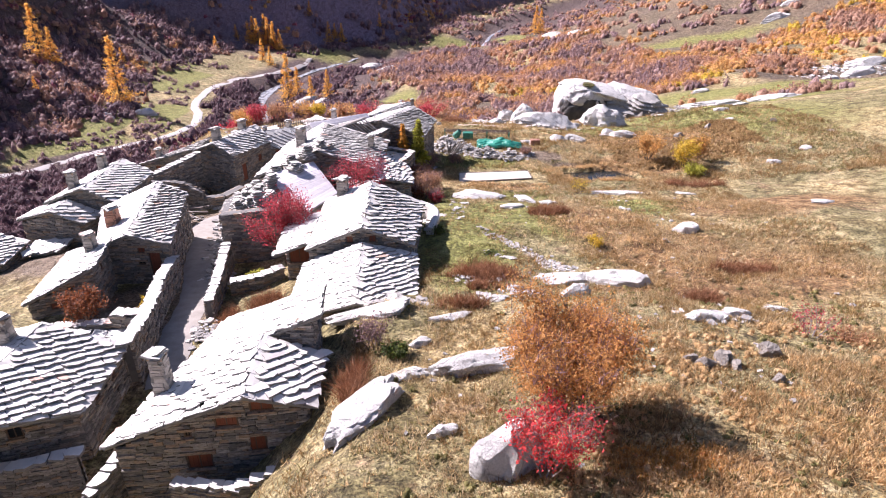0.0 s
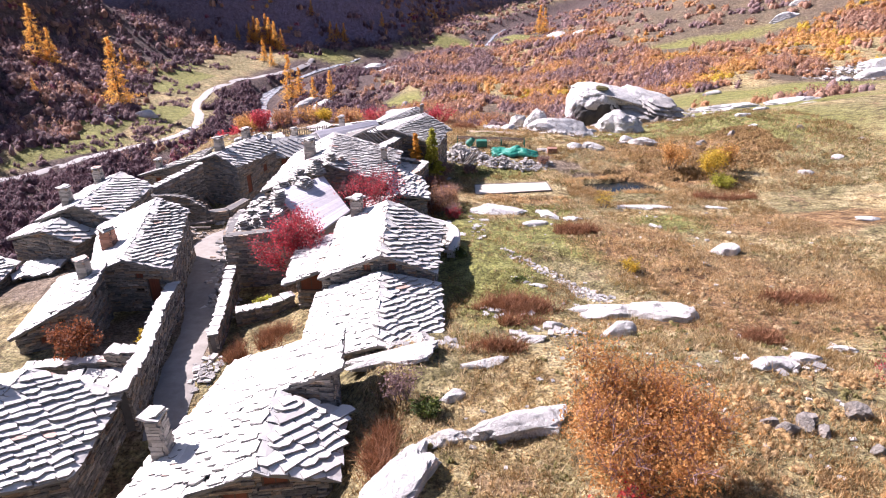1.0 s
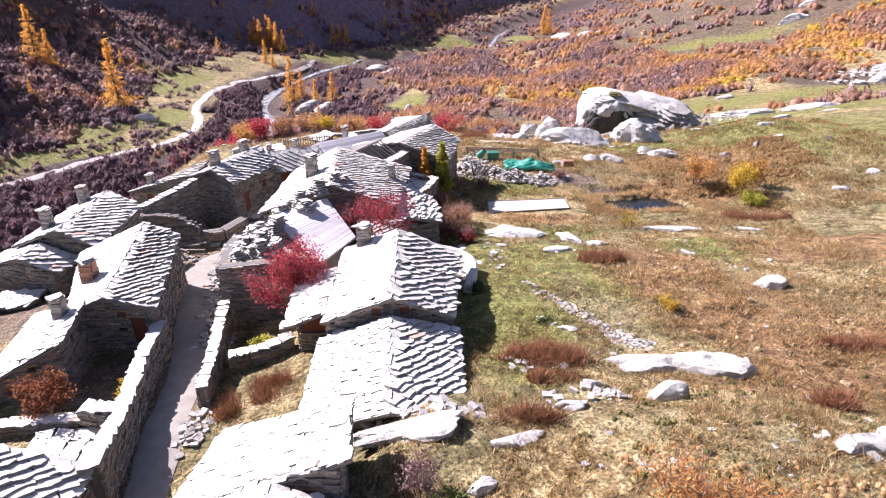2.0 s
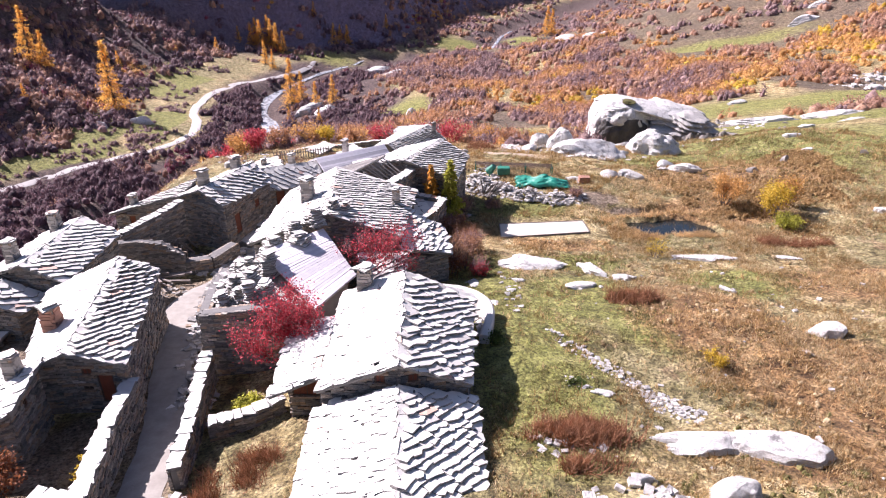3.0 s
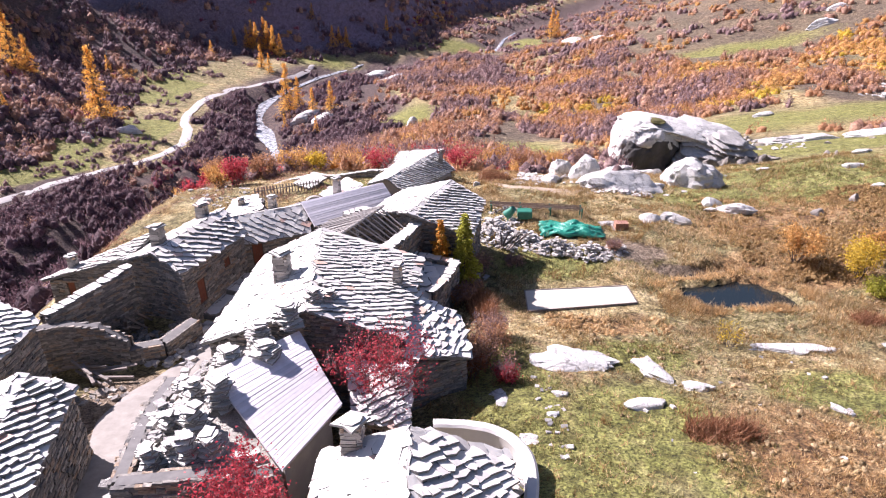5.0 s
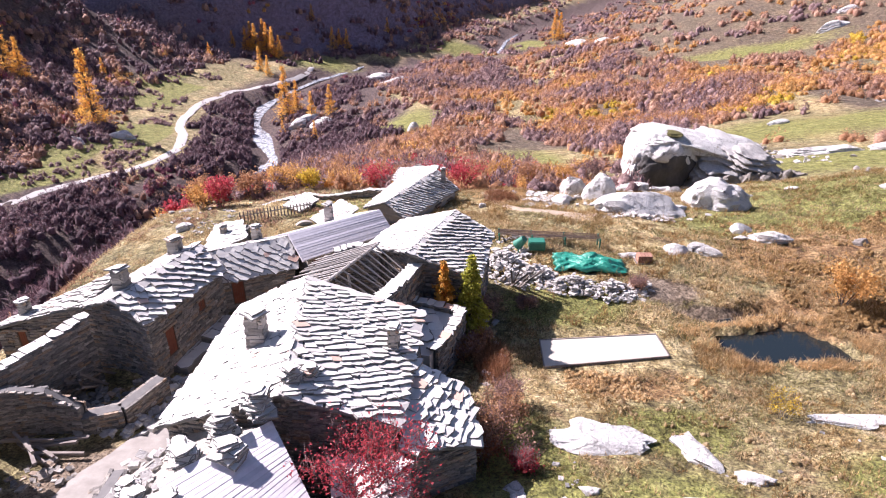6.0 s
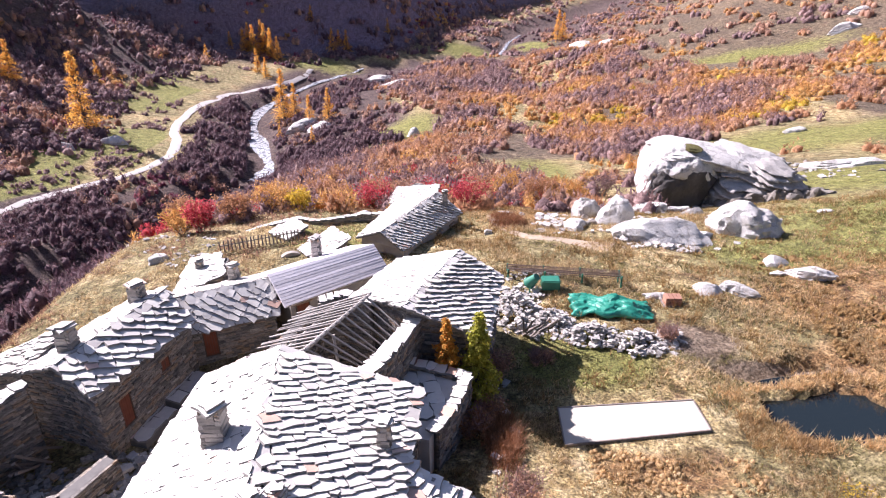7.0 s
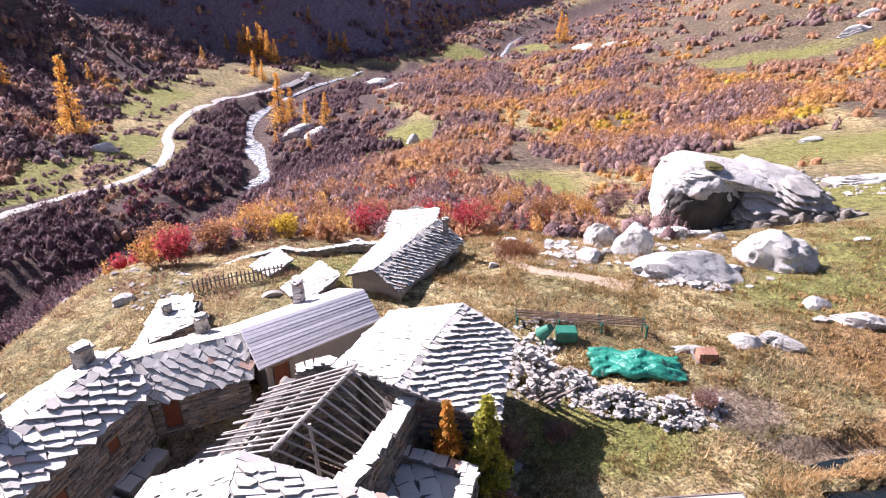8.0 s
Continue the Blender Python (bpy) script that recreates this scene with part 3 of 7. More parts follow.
def slab_mesh(i):
    """An irregular roofing slab, one unit long and wide, one unit thick."""
    r = random.Random(100 + i)
    pts = []
    for x, y in ((-0.5, -0.5), (0.0, -0.56), (0.5, -0.5), (0.52, 0.0), (0.48, 0.5), (-0.48, 0.5), (-0.52, 0.05)):
        pts.append((x + r.uniform(-0.1, 0.1), y + r.uniform(-0.13, 0.13)))
    bm = bmesh.new()
    lo = [bm.verts.new((x, y, -0.5)) for x, y in pts]
    hi = [bm.verts.new((x * 0.93, y * 0.93, 0.5 + r.uniform(-0.25, 0.2))) for x, y in pts]
    mid = bm.verts.new((0, 0, 0.5))
    bm.faces.new(lo[::-1])
    k = len(pts)
    for a in range(k):
        b = (a + 1) % k
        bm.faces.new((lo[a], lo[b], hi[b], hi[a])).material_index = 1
        bm.faces.new((hi[a], hi[b], mid))
    me = bpy.data.meshes.new("slate")
    bm.to_mesh(me)
    bm.free()
    me.materials.append(SLATE)
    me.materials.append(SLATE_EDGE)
    return me


SLABS = [slab_mesh(i) for i in range(10)]


def lay_slab(roof, origin, c, row, up, nrm, w, l, t, tilt):
    basis = Matrix((row, up, nrm)).transposed().to_4x4()
    if basis.determinant() < 0:
        basis = Matrix((-row, up, nrm)).transposed().to_4x4()
    turn = Matrix.Rotation(tilt, 4, "X") @ Matrix.Rotation(radians(rng.uniform(-1.5, 1.5)), 4, "Y") @ Matrix.Rotation(radians(rng.uniform(-8, 8)), 4, "Z")
    ob = bpy.data.objects.new("slate", rng.choice(SLABS))
    scene.collection.objects.link(ob)
    ob.parent = roof
    ob.matrix_basis = Matrix.Translation(c - origin) @ basis @ turn @ Matrix.Diagonal((w, l, t, 1))


def slate_plane(roof, origin, r0, r1, e1, e0, size=0.55, expo=0.36, skew=42, wild=0.0):
    """Heavy slabs laid in slanting courses, lapping towards the eave and the south; a straight course borders the plane.
    skew: degrees between the courses and the eave; wild: how far the slabs stray from their course."""
    quad = [Vector(p) for p in (r0, r1, e1, e0)]
    r0, r1, e1, e0 = quad
    nrm = (e1 - e0).cross(r0 - e0).normalized()
    if nrm.z < 0:
        nrm = -nrm
    along = ((e1 - e0).normalized() + (r1 - r0).normalized()).normalized()
    south = along if along.y < 0 else -along
    down = nrm.cross(along).normalized()
    if down.dot(e0 + e1 - r0 - r1) < 0:
        down = -down
    if down.x < -0.3:
        # western slopes laid straight and tight, standing for joints lost in the sun's glare
        skew, thin = rng.uniform(-6, 6), 0.5
    else:
        thin = 1.0
    lap = (down * math.cos(radians(skew)) + south * math.sin(radians(skew))).normalized()
    row = nrm.cross(lap).normalized()
    mid = (r0 + r1 + e0 + e1) / 4
    size = min(size, 0.3 * (e0 - r0).length + 0.2)
    flat = [((p - mid).dot(row), (p - mid).dot(lap)) for p in quad]
    turn = sum(flat[i][0] * flat[(i + 1) % 4][1] - flat[(i + 1) % 4][0] * flat[i][1] for i in range(4))

    def depth(x, y):
        """How far inside the plane's outline."""
        out = 99.0
        for i in range(4):
            (ax, ay), (bx, by) = flat[i], flat[(i + 1) % 4]
            L = math.hypot(bx - ax, by - ay)
            if L > 0.05:
                out = min(out, ((bx - ax) * (y - ay) - (by - ay) * (x - ax)) / L * (1 if turn > 0 else -1))
        return out

    def bend(c):
        """The plane's twist: how far its true surface lies above the mean plane at c."""
        def off(p, q):
            d = (q - p).normalized()
            return max(abs((c - p).dot(nrm.cross(d))), 1e-4)
        a = off(r0, e0) / (off(r0, e0) + off(r1, e1))
        b = off(r0, r1) / (off(r0, r1) + off(e0, e1))
        return (r0.lerp(r1, a).lerp(e0.lerp(e1, a), b) - c).dot(nrm)
    # border courses, flat under the rest
    for p, q in ((e0, e1), (r0, e0), (r1, e1), (r0, r1)):
        d = q - p
        L = d.length
        if L < 0.3:
            continue
        d.normalize()
        inn = nrm.cross(d).normalized()
        if inn.dot(mid - (p + q) / 2) < 0:
            inn = -inn
        s = 0.0
        while s < L - 0.1:
            w = min(size * rng.uniform(0.7, 1.5), L - s + 0.02)
            l = expo * rng.uniform(1.1, 1.5)
            lay_slab(roof, origin, p + d * (s + w / 2) + inn * (l / 2 - rng.uniform(0.0, 0.09)) + nrm * 0.035, d, inn, nrm, w * 1.02, l, rng.uniform(0.05, 0.08), 0)
            s += w
    lo, hi = min(y for _, y in flat), max(y for _, y in flat)
    left, right = min(x for x, _ in flat), max(x for x, _ in flat)
    tilt = (-0.084 if thin == 1 else -0.033) / expo
    v = lo + expo / 2
    while v < hi:
        x = left - rng.uniform(0, size)
        while x < right:
            w = size * rng.choice((rng.uniform(0.5, 0.9), rng.uniform(0.8, 1.3), rng.uniform(1.1, 1.7)))
            y = v + rng.uniform(-0.07, 0.07) + wild * rng.uniform(-0.2, 0.2)
            if depth(x + w / 2, y) > 0.1 + 0.1 * w:
                l = expo * rng.uniform(1.3, 1.6) * (1 + wild * rng.uniform(0, 0.6))
                c = mid + row * (x + w / 2) + lap * y
                lay_slab(roof, origin, c + nrm * (bend(c) + 0.065 + rng.uniform(0, 0.02)), row, -lap, nrm, w * (1.03 + 0.1 * wild) + 0.02, l, rng.uniform(0.05, 0.085) * (0.4 + 0.6 * thin), tilt * rng.uniform(0.8, 1.2))
            x += w
        v += expo
    return roof


def deck_part(root, origin, quads_, material, thick=0.12, name="roof", label=""):
    bm = bmesh.new()
    for quad in quads_:
        a = [Vector(p) for p in quad]
        nrm = (a[1] - a[0]).cross(a[3] - a[0]).normalized()
        if nrm.z < 0:
            nrm = -nrm
        v = [bm.verts.new(p - origin - nrm * 0.03) for p in a] + [bm.verts.new(p - origin - nrm * thick) for p in a]
        bm.faces.new(v[:4])
        bm.faces.new(v[4:][::-1])
        for i in range(4):
            j = (i + 1) % 4
            bm.faces.new((v[i], v[4 + i], v[4 + j], v[j]))
    bmesh.ops.recalc_face_normals(bm, faces=bm.faces)
    return part(name, bm, material, root, label)


def inset(loop, by):
    """Moves the loop's corners towards its middle by about so many metres."""
    c = sum((Vector((p[0], p[1])) for p in loop), Vector((0, 0))) / len(loop)
    out = []
    for p in loop:
        d = Vector((p[0], p[1])) - c
        k = max(0.2, 1 - by * 1.25 / max(d.length, 0.5))
        q = c + d * k
        out.append((q.x, q.y, p[2]))
    return out


def opening(root, origin, p, q, along, z0, w, h, style):
    """A window or door in the wall face p-q."""
    P, Q = Vector((p[0], p[1], 0)), Vector((q[0], q[1], 0))
    d = (Q - P).normalized()
    n = Vector((d.y, -d.x, 0))
    m = Matrix((d, -n, Vector((0, 0, 1)))).transposed().to_4x4()
    m = Matrix.Translation(P + d * along + Vector((0, 0, z0)) - origin) @ m
    b = 0.06
    bm = bmesh.new()
    for x0, zz0, x1, z1 in ((0, 0, b, h), (w - b, 0, w, h), (b, h - b, w - b, h), (b, 0, w - b, b)):
        box(bm, x0, -0.13, zz0, x1, -0.04, z1, m)
    if style != "door":
        box(bm, w / 2 - 0.02, -0.12, b, w / 2 + 0.02, -0.05, h - b, m)
    fr = part("door" if style == "door" else "window", bm, FRAME, root)
    if style == "glass":
        bm = bmesh.new()
        box(bm, b, -0.085, b, w - b, -0.07, h - b, m)
        part("pane", bm, GLASS, fr)
    else:
        k = max(2, int(w / 0.16))
        for i in range(k):
            bm = bmesh.new()
            box(bm, b + (w - 2 * b) * i / k + 0.004, -0.10 - 0.006 * (i % 2), b, b + (w - 2 * b) * (i + 1) / k - 0.004, -0.06, h - b, m)
            part("board", bm, DOOR, fr)
    bm = bmesh.new()
    box(bm, -0.16, -0.24, h, w + 0.16, 0.0, h + 0.13, m, 0.01)
    part("lintel", bm, WALL, root)
    if style != "door":
        bm = bmesh.new()
        box(bm, -0.08, -0.26, -0.07, w + 0.08, 0.0, 0.0, m, 0.01)
        part("window_sill", bm, WALL, root)


def stone_mesh(i, material):
    """A rough block, one unit each way."""
    r = random.Random(300 + i)
    bm = bmesh.new()
    bmesh.ops.create_cube(bm, size=1.0)
    for v in bm.verts:
        v.co += Vector((r.uniform(-0.07, 0.07), r.uniform(-0.07, 0.07), r.uniform(-0.12, 0.12)))
    me = bpy.data.meshes.new("stone")
    bm.to_mesh(me)
    bm.free()
    me.materials.append(material)
    return me


ROUGH = plain("chimney_stone", (0.24, 0.22, 0.20), (0.40, 0.37, 0.33), 4.0, 0.9, 0.5, "OBJECT", 0.4)
CHIMNEY_STONES = {False: [stone_mesh(i, ROUGH) for i in range(5)], True: [stone_mesh(i, BRICK) for i in range(5)]}


def chimney(root, origin, x, y, z, w=0.6, h=1.3, lean=0.0, brick=False):
    """A stone stack with a slab cap on little pillars."""
    top = z + h
    bm = bmesh.new()
    s = w / 2 - 0.07
    box(bm, x - s, y - s, z - 0.7, x + s, y + s, top - 0.03, Matrix.Translation(-origin))
    shaft = part("chimney", bm, MORTAR, root, "stacked-stone chimney")
    zz = z - 0.35
    while zz < top:
        c = rng.uniform(0.11, 0.2)
        s = w * (1 - 0.1 * (zz - z) / h) / 2
        turn = rng.random() < 0.5
        for a in range(4):
            ob = bpy.data.objects.new("stone", rng.choice(CHIMNEY_STONES[brick]))
            scene.collection.objects.link(ob)
            ob.parent = shaft
            k = s * 0.42 * (1 if turn else -1)
            ob.matrix_basis = Matrix.Translation(Vector((x + lean * (zz - z), y, zz + c / 2)) - origin) @ Matrix.Rotation(a * math.pi / 2 + rng.uniform(-0.05, 0.05), 4, "Z") @ Matrix.Translation((k * 0.5, s - 0.08 + rng.uniform(-0.015, 0.02), 0)) @ Matrix.Diagonal((2 * s - 0.17, 0.18, c * 0.97, 1))
        zz += c
    for sx in (-1, 1):
        for sy in (-1, 1):
            bm = bmesh.new()
            box(bm, x + sx * w * 0.36 - 0.06, y + sy * w * 0.36 - 0.06, top - 0.02, x + sx * w * 0.36 + 0.06, y + sy * w * 0.36 + 0.06, top + 0.16, Matrix.Translation(-origin), 0.012)
            part("pillar", bm, WALL, shaft)
    ob = mesh_part("cap_slab", SLABS[int(x * 7) % 10], shaft)
    ob.matrix_basis = Matrix.Translation(Vector((x, y, top + 0.2)) - origin) @ pose(0, 0, 0, rng.uniform(-5, 5), rng.uniform(-5, 5), rng.uniform(0, 90)) @ Matrix.Diagonal((w * 1.22, w * 1.15, 0.07, 1))
    ob = mesh_part("cap_stone", SLABS[int(x * 5) % 10], shaft)
    ob.matrix_basis = Matrix.Translation(Vector((x + 0.05, y, top + 0.28)) - origin) @ pose(0, 0, 0, rng.uniform(-9, 9), rng.uniform(-9, 9), rng.uniform(0, 90)) @ Matrix.Diagonal((w * 0.9, w * 0.7, 0.09, 1))


def ground_foot(loop, drop=0.35):
    return min(hz(p[0], p[1]) for p in loop) - drop


def building(name, label, loop, planes, holes=(), chimneys=(), roof="slate", material=None, size=0.55, expo=0.36, foot=None, wall_in=0.42, category="house", deck=0.12, skew=42, wild=0.0):
    """loop: the roof's outline (x, y, z) seen from above, turning left; planes: (ridge a, ridge b, eave b, eave a);
    holes: (edge, along from 0 to 1, height of the sill under the eave's corner, width, height, style)."""
    foot = ground_foot(loop) if foot is None else foot
    origin = Vector((loop[0][0], loop[0][1], foot))
    root = new(name)
    root.location = origin
    tagged(root, label, category, "stone houses of the hamlet" if category == "house" else "")
    face = inset(loop, wall_in - 0.16)
    core = inset(loop, wall_in)
    bm = bmesh.new()
    prism(bm, [(p[0] - origin.x, p[1] - origin.y, p[2] - origin.z - 0.2) for p in core], -0.3)
    part("wall", bm, material or MORTAR, root)
    if material is None:
        st = Stones()
        n = len(loop)
        for i in range(n):
            p, q = core[i], core[(i + 1) % n]
            L = math.hypot(q[0] - p[0], q[1] - p[1])
            hs = []
            for e, a, dz, w, h, style in holes:
                if e == i:
                    z0 = min(p[2], q[2]) + dz
                    hs.append((a * L - w / 2, z0, w, h))
                    opening(root, origin, p, q, a * L - w / 2, z0, w, h, style)
            low = min(hz(p[0], p[1]), hz(q[0], q[1])) - 0.25
            face_wall(st, (p[0], p[1], p[2] - 0.14), (q[0], q[1], q[2] - 0.14), max(foot, low), hs)
        mesh_part("stonework", st.mesh("stonework", WALL, origin), root)
    else:
        n = len(loop)
        for e, a, dz, w, h, style in holes:
            p, q = core[e], core[(e + 1) % n]
            L = math.hypot(q[0] - p[0], q[1] - p[1])
            opening(root, origin, p, q, a * L - w / 2, min(p[2], q[2]) + dz, w, h, style)
    if planes:
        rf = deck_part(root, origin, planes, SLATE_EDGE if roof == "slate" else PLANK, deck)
        if roof == "slate":
            for q in planes:
                slate_plane(rf, origin, *q, size=size, expo=expo, skew=skew, wild=wild)
        else:
            for r0, r1, e1, e0 in planes:
                r0, r1, e1, e0 = (Vector(p) for p in (r0, r1, e1, e0))
                nrm = (e1 - e0).cross(r0 - e0).normalized()
                if nrm.z < 0:
                    nrm = -nrm
                k = max(3, int((r0 - e0).length / 0.22))
                for i in range(k):
                    a, b = e0.lerp(r0, i / k), e1.lerp(r1, i / k)
                    c, d = e0.lerp(r0, (i + 1.08) / k), e1.lerp(r1, (i + 1.08) / k)
                    a, b, c, d = (p - origin + nrm * (0.012 * rng.random() + (0.02 if w_ else 0.008)) for p, w_ in ((a, 1), (b, 1), (c, 0), (d, 0)))
                    bm = bmesh.new()
                    v = [bm.verts.new(p) for p in (a, b, d, c)] + [bm.verts.new(p + nrm * 0.025) for p in (a, b, d, c)]
                    bm.faces.new(v[4:])
                    bm.faces.new(v[:4][::-1])
                    for i_ in range(4):
                        j_ = (i_ + 1) % 4
                        bm.faces.new((v[i_], v[j_], v[4 + j_], v[4 + i_]))
                    bmesh.ops.recalc_face_normals(bm, faces=bm.faces)
                    part("plank", bm, PLANK, rf)
    for c in chimneys:
        chimney(root, origin, *c)
    return root, origin


def gable(rs, rn, ws, wn_, es, en):
    """Outline and planes of a gabled roof: ridge, west eave and east eave, each from south to north."""
    return [ws, rs, es, en, rn, wn_], [(rs, rn, en, es), (rs, rn, wn_, ws)]


def mono(hs, hn, ln, ls):
    """A roof of one slope: its high edge and low edge."""
    return [ls, hs, hn, ln] if ls[0] < hs[0] else [hs, ls, ln, hn], [(hs, hn, ln, ls)]


# ---- the hamlet ----
def house_group():
    GREY = "grey rubble-stone house with a pale heavy slate roof"
    lp, pl = gable((-7.3, 17.6, 25.5), (-7.6, 21.4, 25.55), (-12.6, 17.3, 23.4), (-11.5, 21.8, 23.5), (-4.85, 18.2, 24.6), (-5.1, 21.4, 24.65))
    building("stone_house", "grey stone house with shuttered windows and stone chimney", lp, pl,
             [(0, 0.86, 0.55, 0.85, 0.5, "board"), (1, 0.3, -0.05, 0.85, 0.5, "board"), (0, 0.6, -1.35, 0.95, 0.75, "board"), (1, 0.12, -1.9, 0.8, 0.75, "board"), (0, 0.55, 0.2, 0.28, 0.3, "glass")],
             [(-11.4, 20.2, 24.0, 0.62, 1.35)], size=0.6, expo=0.37)
    lp, pl = mono((-5.15, 21.5, 26.45), (-5.6, 24.7, 26.0), (-10.7, 25.9, 23.5), (-11.5, 21.85, 23.5))
    building("house_wing", "raised rear wing with one sloping slate roof", lp, pl, [(0, 0.83, 1.15, 0.55, 0.42, "board")], size=0.6, expo=0.37)
    lp, pl = gable((-18.8, 17.0, 24.0), (-18.9, 24.7, 24.0), (-23, 17, 22.6), (-23, 25, 22.6), (-15.0, 20.3, 22.5), (-15.4, 25.0, 22.55))
    building("stone_house", GREY, [lp[0], (-18.8, 18.8, 24.0), *lp[2:]], pl, [(1, 0.35, -0.75, 0.6, 0.6, "glass"), (2, 0.35, -0.7, 0.4, 0.4, "board"), (2, 0.75, -0.7, 0.4, 0.4, "board")], [(-19.9, 23.6, 23.7, 0.6, 1.1)])
    lp, pl = gable((-20.4, 35.9, 23.25), (-22.2, 45.1, 23.45), (-22.3, 35.6, 22.4), (-26.3, 44.2, 21.7), (-17.75, 36, 22.6), (-20.3, 45.7, 22.3))
    building("stone_house", "grey stone house with a door onto a walled yard", lp, pl, [(1, 0.3, -0.75, 0.5, 0.4, "board"), (1, 0.62, -2.3, 0.75, 1.6, "door"), (1, 0.25, -1.6, 0.5, 0.25, "glass")],
             [(-22.7, 39.0, 22.55, 0.75, 1.15, 0.0, True)])
    lp, pl = mono((-20.7, 32.4, 22.85), (-21.3, 35.8, 23.1), (-25.2, 37.2, 21.4), (-24.3, 30.6, 21.3))
    building("house_wing", "low stone wing with one sloping slate roof", lp, pl, [(0, 0.35, -0.75, 0.55, 0.45, "board"), (0, 0.62, 0.25, 0.3, 0.3, "glass"), (1, 0.45, -0.9, 0.35, 0.5, "glass")], [(-22.3, 35.2, 22.4, 0.62, 1.1)])
    lp, pl = gable((-4.95, 32.4, 25.35), (-5.25, 40.0, 25.3), (-8.35, 32.8, 23.75), (-8.4, 40.2, 23.9), (-2.1, 33.0, 23.95), (-1.85, 40.8, 23.5))
    building("stone_house", "grey stone house with two small gable windows", lp, pl, [(0, 0.76, 0.5, 0.42, 0.45, "board"), (1, 0.2, 0.35, 0.42, 0.45, "board")], [(-7.2, 40.0, 24.0, 0.75, 1.35)], size=0.66, expo=0.38, wall_in=0.32, skew=42, wild=0.3)
    lp, pl = mono((-8.4, 33.6, 23.8), (-8.4, 38.2, 23.9), (-10.6, 38.2, 23.2), (-10.4, 33.1, 23.2))
    building("lean_to", "open lean-to with slate roof and red-brown boards", [(-10.2, 34.5, 23.2), (-8.3, 34.5, 23.8), (-8.3, 38.2, 23.9), (-10.5, 38.2, 23.2)], pl, [(0, 0.5, -1.3, 1.3, 1.15, "board")], size=0.6, expo=0.4)
    lp, pl = gable((-4.5, 26.0, 24.25), (-5.0, 32.2, 24.5), (-8.3, 26.4, 22.9), (-8.5, 32.7, 22.9), (-1.7, 27.0, 23.35), (-1.9, 32.9, 23.45))
    building("stone_house", GREY, lp, pl, size=0.55, expo=0.34)
    lp, pl = gable((-10.35, 47.6, 25.1), (-11.4, 56.9, 24.85), (-15.9, 48.7, 22.5), (-15.3, 57.8, 22.6), (-6.0, 47.6, 23.6), (-5.5, 56.0, 23.4))
    building("stone_house", "large stone house with a broad slate roof, two chimneys", lp, pl, [], [(-12.6, 52.3, 24.2, 0.8, 1.25), (-6.7, 52.4, 23.6, 0.5, 1.1)], size=0.62, expo=0.36, skew=60, wild=0.35)
    lp, pl = gable((-6.0, 47.5, 23.55), (-5.7, 52.1, 23.6), (-7.6, 47.2, 22.8), (-7.2, 52.1, 23.1), (-2.9, 48.3, 22.1), (-3.5, 51.0, 22.6))
    building("house_wing", "low stone wing with a ragged slate roof", [(-6.2, 46.9, 22.6), (-2.9, 48.3, 22.1), (-3.5, 51.2, 22.6), (-5.6, 52.0, 23.5)], [((-6.2, 52.0, 23.6), (-6.0, 47.0, 23.0), (-2.9, 48.3, 22.1), (-3.5, 51.2, 22.6))], size=0.5, expo=0.38, skew=20, wild=0.9)
    lp, pl = mono((-8.6, 46.6, 22.95), (-5.6, 46.6, 22.95), (-5.6, 43.4, 22.0), (-7.9, 43.9, 22.15))
    building("stone_shed", "small stone shed with a slate roof and tiny window", [(-7.9, 43.9, 22.15), (-5.6, 43.4, 22.0), (-5.6, 46.6, 22.95), (-8.6, 46.6, 22.95)], pl, [(0, 0.35, -0.7, 0.35, 0.35, "glass")], category="shed")
    lp, pl = mono((-13.6, 44.2, 24.25), (-10.6, 47.0, 24.4), (-8.3, 43.8, 23.05), (-9.9, 40.4, 22.9))
    building("stone_shed", "stone shed roofed with silvery weathered planks", [(-13.6, 44.2, 24.25), (-9.9, 40.4, 22.9), (-8.3, 43.8, 23.05), (-10.6, 47.0, 24.4)], [((-13.6, 44.2, 24.25), (-10.6, 47.0, 24.4), (-8.3, 43.8, 23.05), (-9.9, 40.4, 22.9))], roof="plank", material=PLASTER, category="shed")
    lp, pl = gable((-22.7, 58.6, 22.35), (-20.7, 66.2, 22.1), (-25.2, 59.3, 21.4), (-23, 67.6, 21.0), (-20.55, 57.6, 21.45), (-18.7, 65.0, 20.75))
    building("stone_house", "stone house with red-brown door above flagstone steps", lp, pl, [(2, 0.2, -2.35, 0.8, 1.75, "door"), (2, 0.66, -1.3, 0.7, 0.75, "board")], [(-22.9, 60.4, 22.3, 0.75, 0.9), (-22.0, 65.6, 21.5, 0.75, 1.1)], size=0.66, expo=0.5, skew=40)
    lp, pl = mono((-24.6, 59.4, 21.6), (-24.6, 63.6, 21.6), (-30.0, 60.4, 20.0), (-30.3, 58.9, 20.2))
    building("house_wing", "low stone wing with a long white slate roof", lp, pl, [(0, 0.25, -1.6, 0.5, 1.4, "door"), (0, 0.6, -0.9, 0.5, 0.45, "glass")], [(-28.8, 60.2, 20.5, 0.55, 0.7)])
    lp, pl = gable((-21.6, 66.0, 21.3), (-15.6, 69.1, 21.25), (-22.6, 68.4, 20.2), (-16.8, 71.6, 20.2), (-19.3, 64.9, 19.85), (-14.6, 67.2, 19.85))
    building("stone_house", "low stone house with fishscale slate roof, brown door", lp, pl, [(2, 0.18, -1.85, 0.8, 1.65, "door")], [(-18.3, 70.4, 20.5, 0.6, 0.8)], size=0.5, expo=0.42, skew=38)
